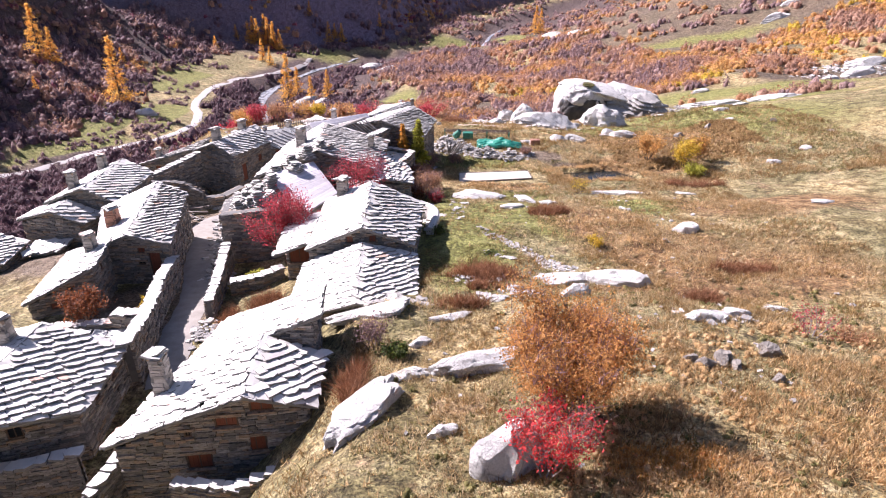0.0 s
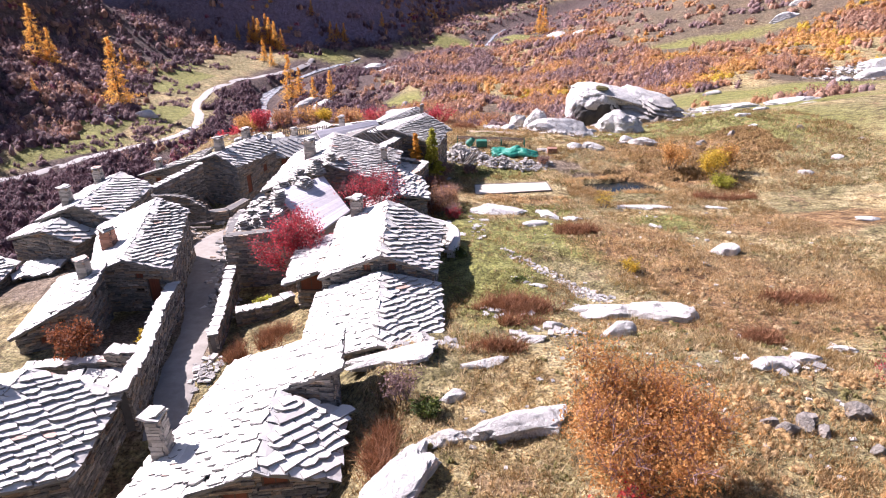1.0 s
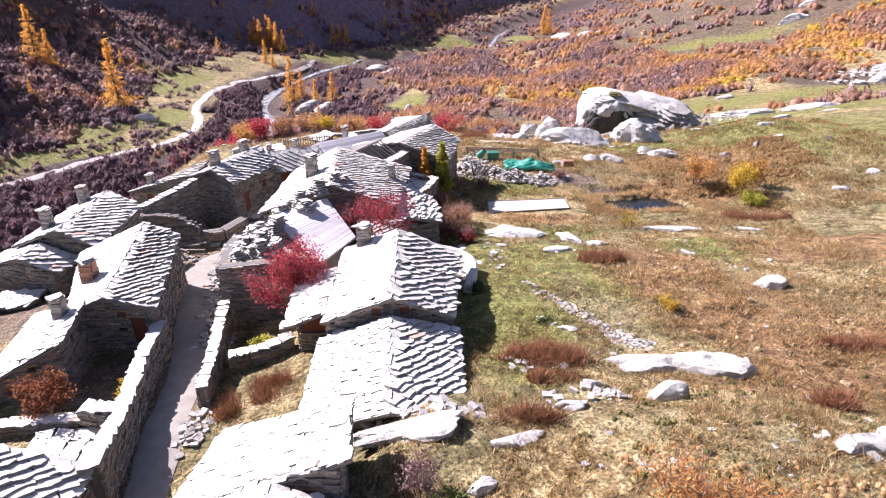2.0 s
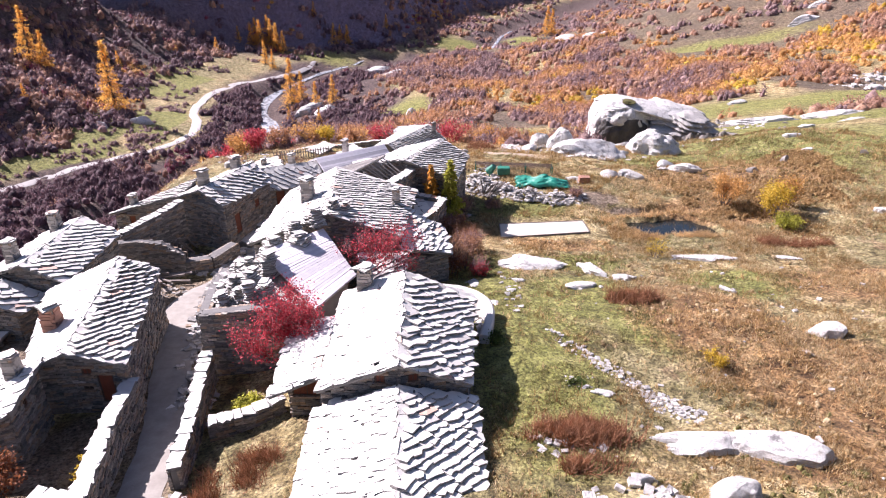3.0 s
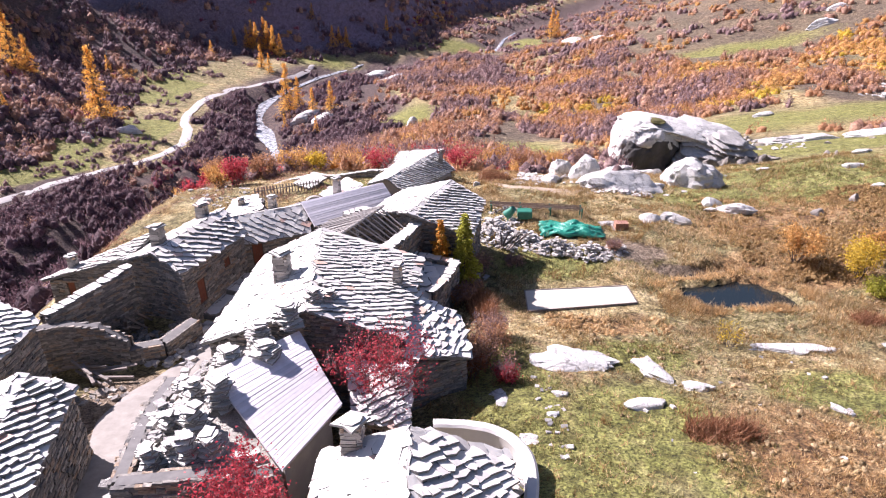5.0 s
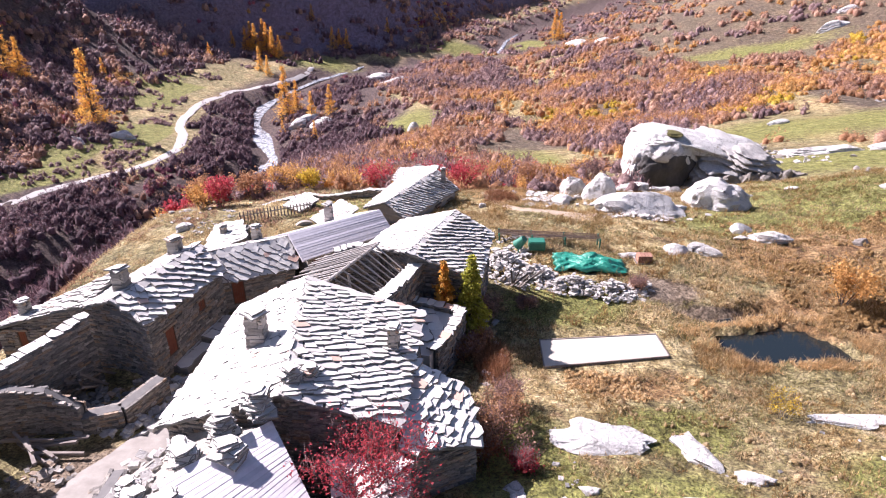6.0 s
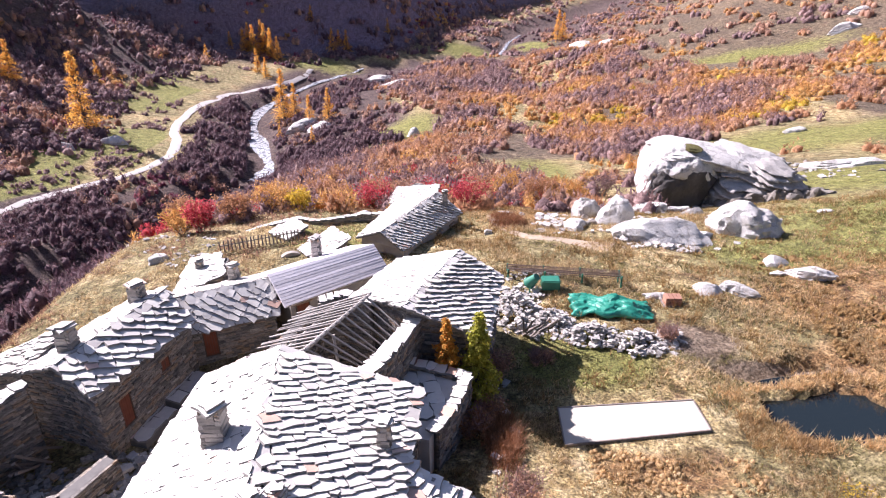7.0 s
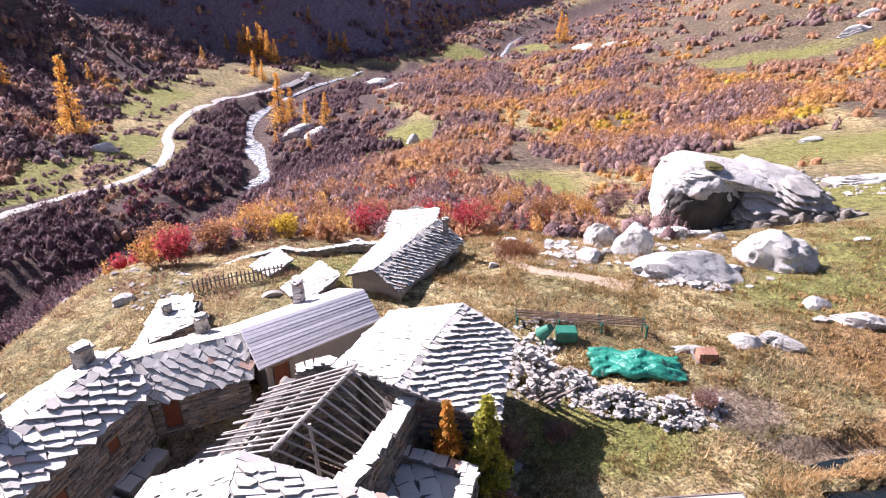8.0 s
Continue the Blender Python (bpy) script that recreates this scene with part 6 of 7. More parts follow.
# log poles leaning by the heap
for i in range(7):
    bm = bmesh.new()
    bmesh.ops.create_cone(bm, segments=7, radius1=0.07, radius2=0.05, depth=2.6, cap_ends=True)
    ob = part("pole", bm, WOOD)
    ob.matrix_world = pose(-0.2 + i * 0.22, 66.9 - 0.15 * (i % 3), hz(-0.2, 66.9) + 0.9, 35 + 4 * (i % 4), 8 * (i % 3) - 8, 10 * i)
    tagged(ob, "old weathered wooden pole leaning on stones", "pole", "poles by the stone heap")
# garden fence of the far yard
root = new("picket_fence")
root.location = (-19.5, 80.2, hz(-19.5, 80.2))
tagged(root, "leaning grey wooden picket fence", "fence")
for i in range(22):
    t = i / 21
    bm = bmesh.new()
    x, y = -22.4 + 5.4 * t, 78.9 + 2.8 * t
    box(bm, -0.05, -0.02, 0, 0.05, 0.02, 1.0, Matrix.Translation((x + 19.5, y - 80.2, hz(x, y) - root.location.z - 0.05)) @ pose(0, 0, 0, 0, rng.uniform(-4, 4), 27))
    part("picket", bm, WOOD, root)
bm = bmesh.new()
box(bm, -3.05, -0.06, 0.55, 3.05, -0.02, 0.63, pose(-0.2, 0.1, 0.05, 0, 0, 27.4))
part("rail", bm, WOOD, root)
root = new("render_arch")
root.location = (-16.9, 78.6, 16.5)
tagged(root, "rounded rendered gable stub of a small shed", "wall")
bm = bmesh.new()
lo = [(-1.0, 0)] + [(-1.0 * math.cos(i * math.pi / 12), 0.9 + 0.9 * math.sin(i * math.pi / 12)) for i in range(13)] + [(1.0, 0)]
a = [bm.verts.new((x, -0.2, z)) for x, z in lo]
b = [bm.verts.new((x, 0.2, z)) for x, z in lo]
bm.faces.new(a)
bm.faces.new(b[::-1])
for i in range(len(lo)):
    j = (i + 1) % len(lo)
    bm.faces.new((a[i], b[i], b[j], a[j]))
bmesh.ops.recalc_face_normals(bm, faces=bm.faces)
bmesh.ops.rotate(bm, matrix=Matrix.Rotation(0.4, 3, "Z"), verts=bm.verts)
part("gable", bm, PLASTER, root)


# ---- plants ----
nr = np.random.RandomState(11)


class Leaves:
    """Gathers small leaf faces and twigs into one mesh."""

    def __init__(self):
        self.q, self.t = [], []

    def leaves(self, c, size):
        """Quads with random turns at the points c (n, 3)."""
        n = len(c)
        a = nr.normal(size=(n, 3))
        a /= np.linalg.norm(a, axis=1)[:, None]
        b = np.cross(a, nr.normal(size=(n, 3)))
        b /= np.linalg.norm(b, axis=1)[:, None]
        s = (np.asarray(size) * nr.uniform(0.6, 1.4, n))[:, None]
        self.q.append(np.stack([c - a * s, c - b * s * 0.55, c + a * s, c + b * s * 0.55], 1))

    def flakes(self, c, size):
        """Single triangles with random turns at the points c."""
        n = len(c)
        a = nr.normal(size=(n, 3, 3))
        a -= a.mean(1, keepdims=True)
        a /= np.linalg.norm(a, axis=2, keepdims=True) + 1e-9
        self.t.append(c[:, None, :] + a * (size * nr.uniform(0.6, 1.4, n))[:, None, None])

    def twigs(self, p, q, w):
        """Thin blades from p to q."""
        d = q - p
        side = np.cross(d, nr.normal(size=p.shape))
        side /= np.linalg.norm(side, axis=1)[:, None] + 1e-9
        self.q.append(np.stack([p - side * w, p + side * w, q + side * w * 0.25, q - side * w * 0.25], 1))

    def blades(self, p, q, w):
        """Single triangles from p to the tip q."""
        side = np.cross(q - p, nr.normal(size=p.shape))
        side /= np.linalg.norm(side, axis=1)[:, None] + 1e-9
        self.t.append(np.stack([p - side * w, p + side * w, q], 1))

    def mesh(self, name, material):
        if self.t:
            q = np.concatenate(self.t)
            return grid_mesh(name, q.reshape(-1, 3), np.arange(len(q) * 3).reshape(-1, 3), material)
        q = np.concatenate(self.q)
        return grid_mesh(name, q.reshape(-1, 3), np.arange(len(q) * 4).reshape(-1, 4), material)


def crown_points(n, c, r, clumps=9, spread=0.42):
    """Points in uneven clumps within an ellipsoid."""
    k = nr.normal(size=(clumps, 3))
    k /= np.linalg.norm(k, axis=1)[:, None]
    k *= nr.uniform(0.35, 0.85, (clumps, 1))
    k[:, 2] = np.where(k[:, 2] < -0.4, -k[:, 2], k[:, 2])
    i = nr.randint(0, clumps, n)
    p = k[i] + nr.normal(size=(n, 3)) * spread * nr.uniform(0.5, 1.0, (clumps, 1))[i]
    return np.asarray(c) + p * np.asarray(r)


DOME = bmesh.new()
bmesh.ops.create_icosphere(DOME, subdivisions=1, radius=1.0)
bmesh.ops.delete(DOME, geom=[v for v in DOME.verts if v.co.z < -0.6], context="VERTS")
for k, v in enumerate(DOME.verts):
    v.index = k
DOME_V = np.array([tuple(v.co) for v in DOME.verts])
DOME_F = np.array([[v.index for v in f.verts] for f in DOME.faces])
DOME.free()


def bush_field(name, label, material, spots, n, fine=1.0, category="bushes"):
    """Many far bushes (x, y, z, radius, height) as one mesh: two or three leaning lobes, each a small dark heart in a cloud of fine upright sprays."""
    V, F, slot, base = [], [], [], 0
    for x, y, z, r, h in spots:
        lobes = nr.randint(2, 4)
        turn = nr.uniform(0, math.tau)
        for k in range(lobes):
            a = turn + k * math.tau / lobes + nr.uniform(-0.5, 0.5)
            f = nr.uniform(0.55, 0.95)
            off = r * nr.uniform(0.25, 0.6)
            c = np.array([x + off * math.cos(a), y + off * math.sin(a), z])
            s = np.array([r * 0.72, r * 0.72, h]) * f
            V.append(c + DOME_V * (1 + 0.2 * nr.normal(size=(len(DOME_V), 1)).clip(-1.5, 1.5)) * s * np.array([0.66, 0.66, 0.66]))
            F.append(DOME_F + base)
            slot.append(np.ones(len(DOME_F), np.int32))
            base += len(DOME_V)
            m = max(8, int(n * f / lobes * 1.35))
            d = nr.normal(size=(m, 3))
            d[:, 2] = np.abs(d[:, 2]) * 1.2
            d /= np.linalg.norm(d, axis=1)[:, None]
            p = c + d * s * nr.uniform(0.55, 1.0, (m, 1))
            q = d * 0.8 + nr.normal(size=(m, 3)) * 0.5 + np.array([0, 0, 0.3])
            q = p + q * (0.1 * (r + h) * nr.uniform(0.4, 1.5, m) / np.linalg.norm(q, axis=1))[:, None]
            side = np.cross(q - p, d + nr.normal(size=(m, 3)) * 0.5)
            side *= (0.02 * fine * (r + h) / (np.linalg.norm(side, axis=1) + 1e-9) * nr.uniform(0.5, 1.5, m))[:, None]
            V.append(np.stack([p - side, p + side, q], 1).reshape(-1, 3))
            F.append(np.arange(3 * m).reshape(-1, 3) + base)
            slot.append(np.zeros(m, np.int32))
            base += 3 * m
    me = grid_mesh(name, np.concatenate(V), np.concatenate(F), material, True)
    me.materials.append(material)
    slot = np.concatenate(slot)
    if len(slot) == len(me.polygons):
        me.polygons.foreach_set("material_index", slot)
    tagged(new(name, me), label, category, kind="stuff")


def sample(n, fx, dens):
    """Spots by rejection: fx gives (x, y), dens the chance."""
    out = []
    tries = 0
    while len(out) < n and tries < n * 30:
        tries += 1
        x, y = fx()
        if nr.rand() < dens(x, y):
            out.append((x, y))
    return out


def to_spots(pts, r0, r1, h0, h1):
    xy = np.array(pts)
    z = terrain(xy[:, 0], xy[:, 1])
    return [(x, y, zz, nr.uniform(r0, r1), nr.uniform(h0, h1)) for (x, y), zz in zip(pts, z)]


def U(a, b):
    return nr.uniform(a, b)


def patchy(x, y, scale, seed, lo, hi):
    return float(smooth(lo, hi, vnoise(np.array(x / scale), np.array(y / scale), seed)))


def road_x(y):
    return np.interp(y, [110, 140, 162, 173, 183, 199, 214, 228, 252, 275, 293, 335], [-125, -112, -100.6, -95, -87.4, -83.2, -86.2, -92.5, -96, -94, -85, -72])


def road_clear(x, y):
    return abs(x - road_x(y)) > 3.5


# gorge and far bank: purple-brown leafless scrub
def gorge():
    y = 66 + 264 * nr.rand() ** 1.35
    return float(river_x(y)) + U(-38, 47), y


def gorge_d(x, y):
    u = x - float(river_x(y))
    if abs(u) < 5 or (u < 0 and (not road_clear(x, y) or x < road_x(y))) or (u < -24 and y > 190) or (y > 125 and u > 38):
        return 0
    return (1.0 if u < 0 else float(np.interp(u, [5, 30, 47], [1.0, 0.95, 0.5]))) * float(np.interp(y, [66, 205, 240, 330], [1, 1, 0.6, 0.45]))


def hill():
    y = U(130, 470)
    return float(river_x(y)) - (U(44, 175) if y < 335 else U(26, 120)), y


def hill_d(x, y):
    u = float(river_x(y)) - x
    return float(np.interp(u, [44, 54, 190], [0.5, 1, 0.9])) * (0.45 + 0.55 * patchy(x, y, 16, 41, 0.3, 0.55)) if y < 335 else 0.3


def meadow_bank():
    y = U(140, 330)
    return float(river_x(y)) - U(28, 60), y


# the slope beyond the hamlet and the valley floor
def slope():
    return U(-35, 75), U(94, 330)


def slope_d(x, y):
    u = x - float(river_x(y))
    if u < 30 or (x > 17 and y < 119) or (x > 2 and y < 96) or (abs(x - 10) < 2.5 and 110 < y < 190):
        return 0
    clear = max(float(blob(np.array(x), np.array(y), *e)) for e in ((10, 146, 10, 20), (-20, 210, 12, 16), (45, 128, 18, 12), (75, 150, 42, 17)))
    return (0.3 + 0.7 * patchy(x, y, 18, 51, 0.3, 0.45)) * (1 - smooth(0.25, 0.6, clear)) * float(np.interp(y, [94, 110, 150], [0.75, 0.9, 1]))


# the orange band on the sunny side
def band():
    return U(20, 190), U(150, 290)


def band_d(x, y):
    c = 172 + 0.28 * (x - 30)
    return float(np.interp(y - c, [-12, 4, 40, 62], [0, 1, 1, 0.1])) * (1 - float(smooth(0.3, 0.6, blob(np.array(x), np.array(y), 98, 262, 40, 9)))) * (0.35 + 0.65 * patchy(x, y, 14, 61, 0.3, 0.5))


def upper():
    return U(-20, 260), U(280, 580)


def upper_d(x, y):
    if x - float(river_x(y)) < 40:
        return 0.5 * (abs(x - float(river_x(y))) > 12)
    return (0.4 + 0.6 * patchy(x, y, 25, 71, 0.35, 0.55)) * (1 - float(smooth(0.3, 0.6, blob(np.array(x), np.array(y), 95, 264, 44, 10)))) * (0.1 if max(float(blob(np.array(x), np.array(y), 0, 385, 26, 14)), float(blob(np.array(x), np.array(y), 38, 405, 16, 12))) > 0.4 else 1)


g1, h1, s1, b1, u1 = sample(2300, gorge, gorge_d), sample(3000, hill, hill_d), sample(2500, slope, slope_d), sample(1500, band, band_d), sample(1500, upper, upper_d)
m1 = sample(260, meadow_bank, lambda x, y: 0.6 * road_clear(x, y) * patchy(x, y, 9, 81, 0.5, 0.7))


def split(pts, *cuts):
    out, a = [], 0.0
    key = [float(vnoise(np.array(x / 13), np.array(y / 13), 91)) * 0.72 + nr.rand() * 0.28 for x, y in pts]
    order = np.argsort(key)
    n = len(pts)
    for c in (*cuts, 1.0):
        out.append([pts[i] for i in order[int(a * n):int(c * n)]])
        a = c
    return out


ga, gb, gc = split(g1, 0.78, 0.92)
ha, hb, hc, hd = split(h1, 0.66, 0.88, 0.96)
sa, sb, sc, sd = split(s1, 0.36, 0.66, 0.92)
ba, bb, bc, bd = split(b1, 0.3, 0.58, 0.9)
ua, ub, uc, ud = split(u1, 0.4, 0.7, 0.9)
bush_field("scrub", "dark leafless purple scrub along the gorge", L_SHADED, to_spots(ga, 1.7, 3.2, 2.0, 4.2), 66)
bush_field("scrub", "brown autumn scrub along the gorge", L_BROWN, to_spots(gb, 1.2, 2.4, 1.6, 3.0), 66)
bush_field("scrub", "wine-red autumn scrub along the gorge", L_CLARET, to_spots(gc, 1.0, 1.9, 1.2, 2.4), 66)
bush_field("hillside_scrub", "leafless purple scrub on the shaded hillside", L_PURPLE, to_spots(ha[::3], 2.0, 4.0, 2.2, 4.8), 44)
bush_field("hillside_scrub", "dark leafless scrub on the shaded hillside", L_SHADED, to_spots([p for k, p in enumerate(ha) if k % 3], 2.0, 4.0, 2.2, 4.8), 44)
bush_field("hillside_scrub", "brown scrub on the shaded hillside", L_BROWN, to_spots(hb, 2.0, 3.8, 2.2, 4.4), 44)
bush_field("hillside_scrub", "wine-red scrub on the shaded hillside", L_CLARET, to_spots(hc, 1.4, 2.4, 1.4, 2.8), 66)
bush_field("hillside_scrub", "orange bushes on the shaded hillside", L_ORANGE, to_spots(hd, 1.4, 2.6, 1.4, 2.8), 66)
bush_field("valley_scrub", "purple leafless thicket on the valley floor", L_PURPLE, to_spots(sa, 1.6, 3.2, 2.0, 4.2), 66)
bush_field("valley_scrub", "brown autumn thicket on the valley floor", L_BROWN, to_spots(sb, 1.6, 3.2, 2.0, 4.0), 66)
bush_field("valley_scrub", "rust-coloured autumn thicket on the valley floor", L_RUST, to_spots(sc, 1.5, 2.9, 1.7, 3.3), 66)
bush_field("valley_scrub", "gold autumn bushes on the valley floor", L_ORANGE, to_spots(sd, 1.3, 2.4, 1.4, 2.8), 66)
bush_field("band_scrub", "purple-brown thicket on the sunny slope", L_BROWN, to_spots(ba, 1.7, 3.2, 2.0, 3.8), 66)
bush_field("band_scrub", "rust thicket on the sunny slope", L_RUST, to_spots(bb, 1.7, 3.2, 1.8, 3.4), 66)
bush_field("band_scrub", "orange dwarf thicket on the sunny slope", L_ORANGE, to_spots(bc, 1.7, 3.3, 1.4, 2.8), 66)
bush_field("band_scrub", "golden bushes on the sunny slope", L_GOLD, to_spots(bd, 1.5, 2.7, 1.3, 2.5), 66)
bush_field("upper_scrub", "purple scrub on the far slopes", L_PURPLE, to_spots(ua, 2.0, 4.0, 2.0, 4.0), 44)
bush_field("upper_scrub", "brown scrub on the far slopes", L_BROWN, to_spots(ub, 2.0, 4.0, 2.0, 4.0), 44)
bush_field("upper_scrub", "rust scrub on the far slopes", L_RUST, to_spots(uc, 2.0, 3.6, 1.6, 3.2), 44)
bush_field("upper_scrub", "orange scrub on the far slopes", L_ORANGE, to_spots(ud, 1.8, 3.2, 1.6, 3.0), 44)
bush_field("bank_scrub", "dark scrub on the meadows by the road", L_PURPLE, to_spots(m1, 0.9, 1.8, 1.0, 2.0), 66)


head = sample(560, lambda: (U(-45, 120), U(385, 530)), lambda x, y: float(abs(x - float(river_x(y))) > 4) * (0.35 + 0.65 * patchy(x, y, 14, 97, 0.35, 0.6)) * (0.12 if max(float(blob(np.array(x), np.array(y), 0, 392, 16, 12)), float(blob(np.array(x), np.array(y), 42, 405, 14, 12))) > 0.4 else 1))
n1, n2, n3 = split(head, 0.45, 0.8)
bush_field("upper_scrub", "purple scrub about the upper river", L_PURPLE, to_spots(n1, 2.0, 3.8, 2.0, 4.2), 44)
bush_field("upper_scrub", "brown scrub about the upper river", L_BROWN, to_spots(n2, 2.0, 3.6, 2.0, 4.0), 44)
bush_field("upper_scrub", "dark scrub about the upper river", L_SHADED, to_spots(n3, 2.0, 3.6, 2.0, 4.0), 44)
bank = sample(210, lambda: (U(-40, 12), U(88, 136)), lambda x, y: float(x - float(river_x(y)) > 46) * float(np.interp(y - 0.35 * x, [94, 102], [0, 1])) * (0.35 + 0.65 * patchy(x, y, 8, 95, 0.3, 0.6)))
k1, k2, k3, k4 = split(bank, 0.34, 0.62, 0.8)
bush_field("bank_bushes", "rust-brown feathery bushes on the slope below the hamlet", L_RUST, to_spots(k1, 1.1, 2.0, 1.6, 3.0), 210)
bush_field("bank_bushes", "orange feathery bushes on the slope below the hamlet", L_ORANGE, to_spots(k2, 1.1, 1.9, 1.5, 2.8), 210)
bush_field("bank_bushes", "crimson bushes on the slope below the hamlet", L_CRIMSON, to_spots(k3, 1.0, 1.8, 1.4, 2.8), 210)
bush_field("bank_bushes", "leafless purple bushes on the slope below the hamlet", L_PURPLE, to_spots(k4, 1.1, 2.0, 1.6, 3.0), 210)


# trees and shrubs near enough to be told apart
def tube(bm, p, q, r0, r1, sides=6):
    d = q - p
    m = d.to_track_quat("Z", "Y").to_matrix()
    a = [bm.verts.new(p + m @ Vector((r0 * math.cos(i * math.tau / sides), r0 * math.sin(i * math.tau / sides), 0))) for i in range(sides)]
    b = [bm.verts.new(q + m @ Vector((r1 * math.cos(i * math.tau / sides), r1 * math.sin(i * math.tau / sides), 0))) for i in range(sides)]
    for i in range(sides):
        j = (i + 1) % sides
        bm.faces.new((a[i], a[j], b[j], b[i]))


def limbs(bm, p, d, length, r, depth, tips, spread=0.55, lift=0.25):
    q = p
    for k in range(3):
        d = (d + Vector((rng.uniform(-1, 1), rng.uniform(-1, 1), rng.uniform(-0.3, 0.6) + lift)) * 0.16).normalized()
        n = q + d * length / 3
        tube(bm, q, n, r * (1 - 0.22 * k), r * (1 - 0.22 * (k + 1)), 5 if r > 0.045 else 3)
        q = n
        tips.append(q.copy())
    if depth:
        for _ in range(3 if depth > 1 else 4):
            e = (d + Vector((rng.uniform(-1, 1), rng.uniform(-1, 1), rng.uniform(-0.5, 0.7))) * spread).normalized()
            limbs(bm, p.lerp(q, rng.uniform(0.45, 1.0)), e, length * rng.uniform(0.55, 0.8), r * 0.42, depth - 1, tips, spread, lift)


def shrub(name, label, x, y, height_, radius, material, bark, stems, n_leaf, leaf_size, depth=2, r0=0.07, z=None, bare=0.35, group="", category="shrub", wide=1.0, fine=0):
    """Several leaning stems with limbs, and a crown of single leaves about their ends."""
    root = new(name)
    z = hz(x, y) if z is None else z
    root.location = (x, y, z)
    tagged(root, label, category, group)
    bm = bmesh.new()
    tips = []
    for i in range(stems):
        a = i * math.tau / stems + rng.uniform(-0.4, 0.4)
        out = radius / height_ * rng.uniform(0.35, 0.9) * wide if stems > 1 else 0.12
        limbs(bm, Vector((0.12 * math.cos(a) * (stems > 1), 0.12 * math.sin(a) * (stems > 1), -0.2)), Vector((math.cos(a) * out, math.sin(a) * out, 1)).normalized(), height_ * 0.52, r0, depth, tips)
    part("trunk", bm, bark, root)
    t = np.array([tuple(p) for p in tips if p.z > height_ * bare * 0.6])
    L = Leaves()
    i = nr.randint(0, len(t), n_leaf)
    c = t[i] + nr.normal(size=(n_leaf, 3)) * np.array([radius * 0.13, radius * 0.13, height_ * 0.07])
    if fine:
        L.flakes(c, leaf_size)
        T = Leaves()
        j = nr.randint(0, len(t), fine)
        T.blades(t[j], t[j] + np.stack([nr.normal(size=fine) * 0.3, nr.normal(size=fine) * 0.3, nr.uniform(0.2, 0.75, fine)], 1), 0.012)
        mesh_part("brush", T.mesh("brush", L_PURPLE), root, "bare purple twigs")
    else:
        L.leaves(c, leaf_size)
    mesh_part("crown", L.mesh("crown", material), root)
    return root


shrub("willow", "large orange-brown autumn willow with bare purple twigs", 3.95, 16.3, 3.9, 2.2, L_WILLOW, BARK, 9, 30000, 0.045, 3, 0.08, bare=0.05, wide=1.1, category="tree", fine=1800)
shrub("rowan", "scarlet rowan shrub with pale bare stems", 2.75, 13.6, 2.7, 1.3, L_RED, PALEBARK, 10, 2600, 0.055, 2, 0.03, bare=0.75, category="tree", fine=500)
shrub("rowan", "deep red rowan tree between the stone houses", -10.6, 38.0, 4.2, 1.7, L_CRIMSON, BARK, 5, 7500, 0.062, 3, 0.08, z=20.5, category="tree", fine=600, group="red rowans in the hamlet")
shrub("rowan", "red rowan tree thinning over the slate roofs", -7.2, 45.5, 4.4, 1.7, L_CRIMSON, BARK, 4, 3600, 0.06, 3, 0.08, z=20.6, category="tree", fine=600, group="red rowans in the hamlet")
shrub("rust_shrub", "rust-red shrub beside the yard wall", -20.6, 30.2, 2.5, 1.4, L_WINE, BARK, 7, 2200, 0.075, 2, 0.05, bare=0.1)
shrub("yellow_shrub", "yellow climber along the yard wall", -17.6, 31.6, 1.5, 0.6, L_GOLD, BARK, 5, 700, 0.06, 1, 0.03, bare=0.1)
shrub("purple_shrub", "sparse purple-red shrub with bare stems", 15.2, 22.6, 1.7, 1.4, L_CRIMSON, PALEBARK, 9, 420, 0.045, 2, 0.03)
shrub("rust_shrub", "low rust-brown shrub in the dry grass", 16.6, 21.9, 0.9, 1.0, L_RUST, BARK, 6, 700, 0.05, 1, 0.03, bare=0.1)
shrub("yellow_shrub", "small bright yellow shrub", 9.5, 37.3, 1.1, 0.75, L_GOLD, BARK, 6, 900, 0.05, 1, 0.03, bare=0.1)
shrub("orange_shrub", "orange willow shrub by the pond", 21.0, 65.0, 3.0, 1.9, L_ORANGE, BARK, 8, 2600, 0.09, 2, 0.05, bare=0.1, group="shrubs by the pond")
shrub("yellow_shrub", "yellow willow shrub by the pond", 24.2, 62.6, 2.8, 1.9, L_GOLD, BARK, 8, 2600, 0.09, 2, 0.05, bare=0.1, group="shrubs by the pond")
shrub("orange_shrub", "bright orange shrub behind the yellow one", 26.2, 64.6, 2.8, 1.3, L_ORANGE, BARK, 6, 1600, 0.09, 2, 0.05, bare=0.1, group="shrubs by the pond")
shrub("lime_shrub", "yellow-green shrub by the pond", 24.2, 60.2, 1.7, 1.4, L_LIME, BARK, 8, 1800, 0.08, 1, 0.04, bare=0.1, group="shrubs by the pond")
shrub("gold_shrub", "thin straw-gold shrub by the rock slab", 11.6, 53.4, 1.6, 1.2, L_GOLD, BARK, 9, 500, 0.05, 2, 0.03, bare=0.1, group="shrubs by the pond")
shrub("rust_shrub", "rust and purple shrub against the roof edge", -2.2, 50.6, 2.4, 1.5, L_BROWN, BARK, 10, 1300, 0.06, 2, 0.03, bare=0.1)
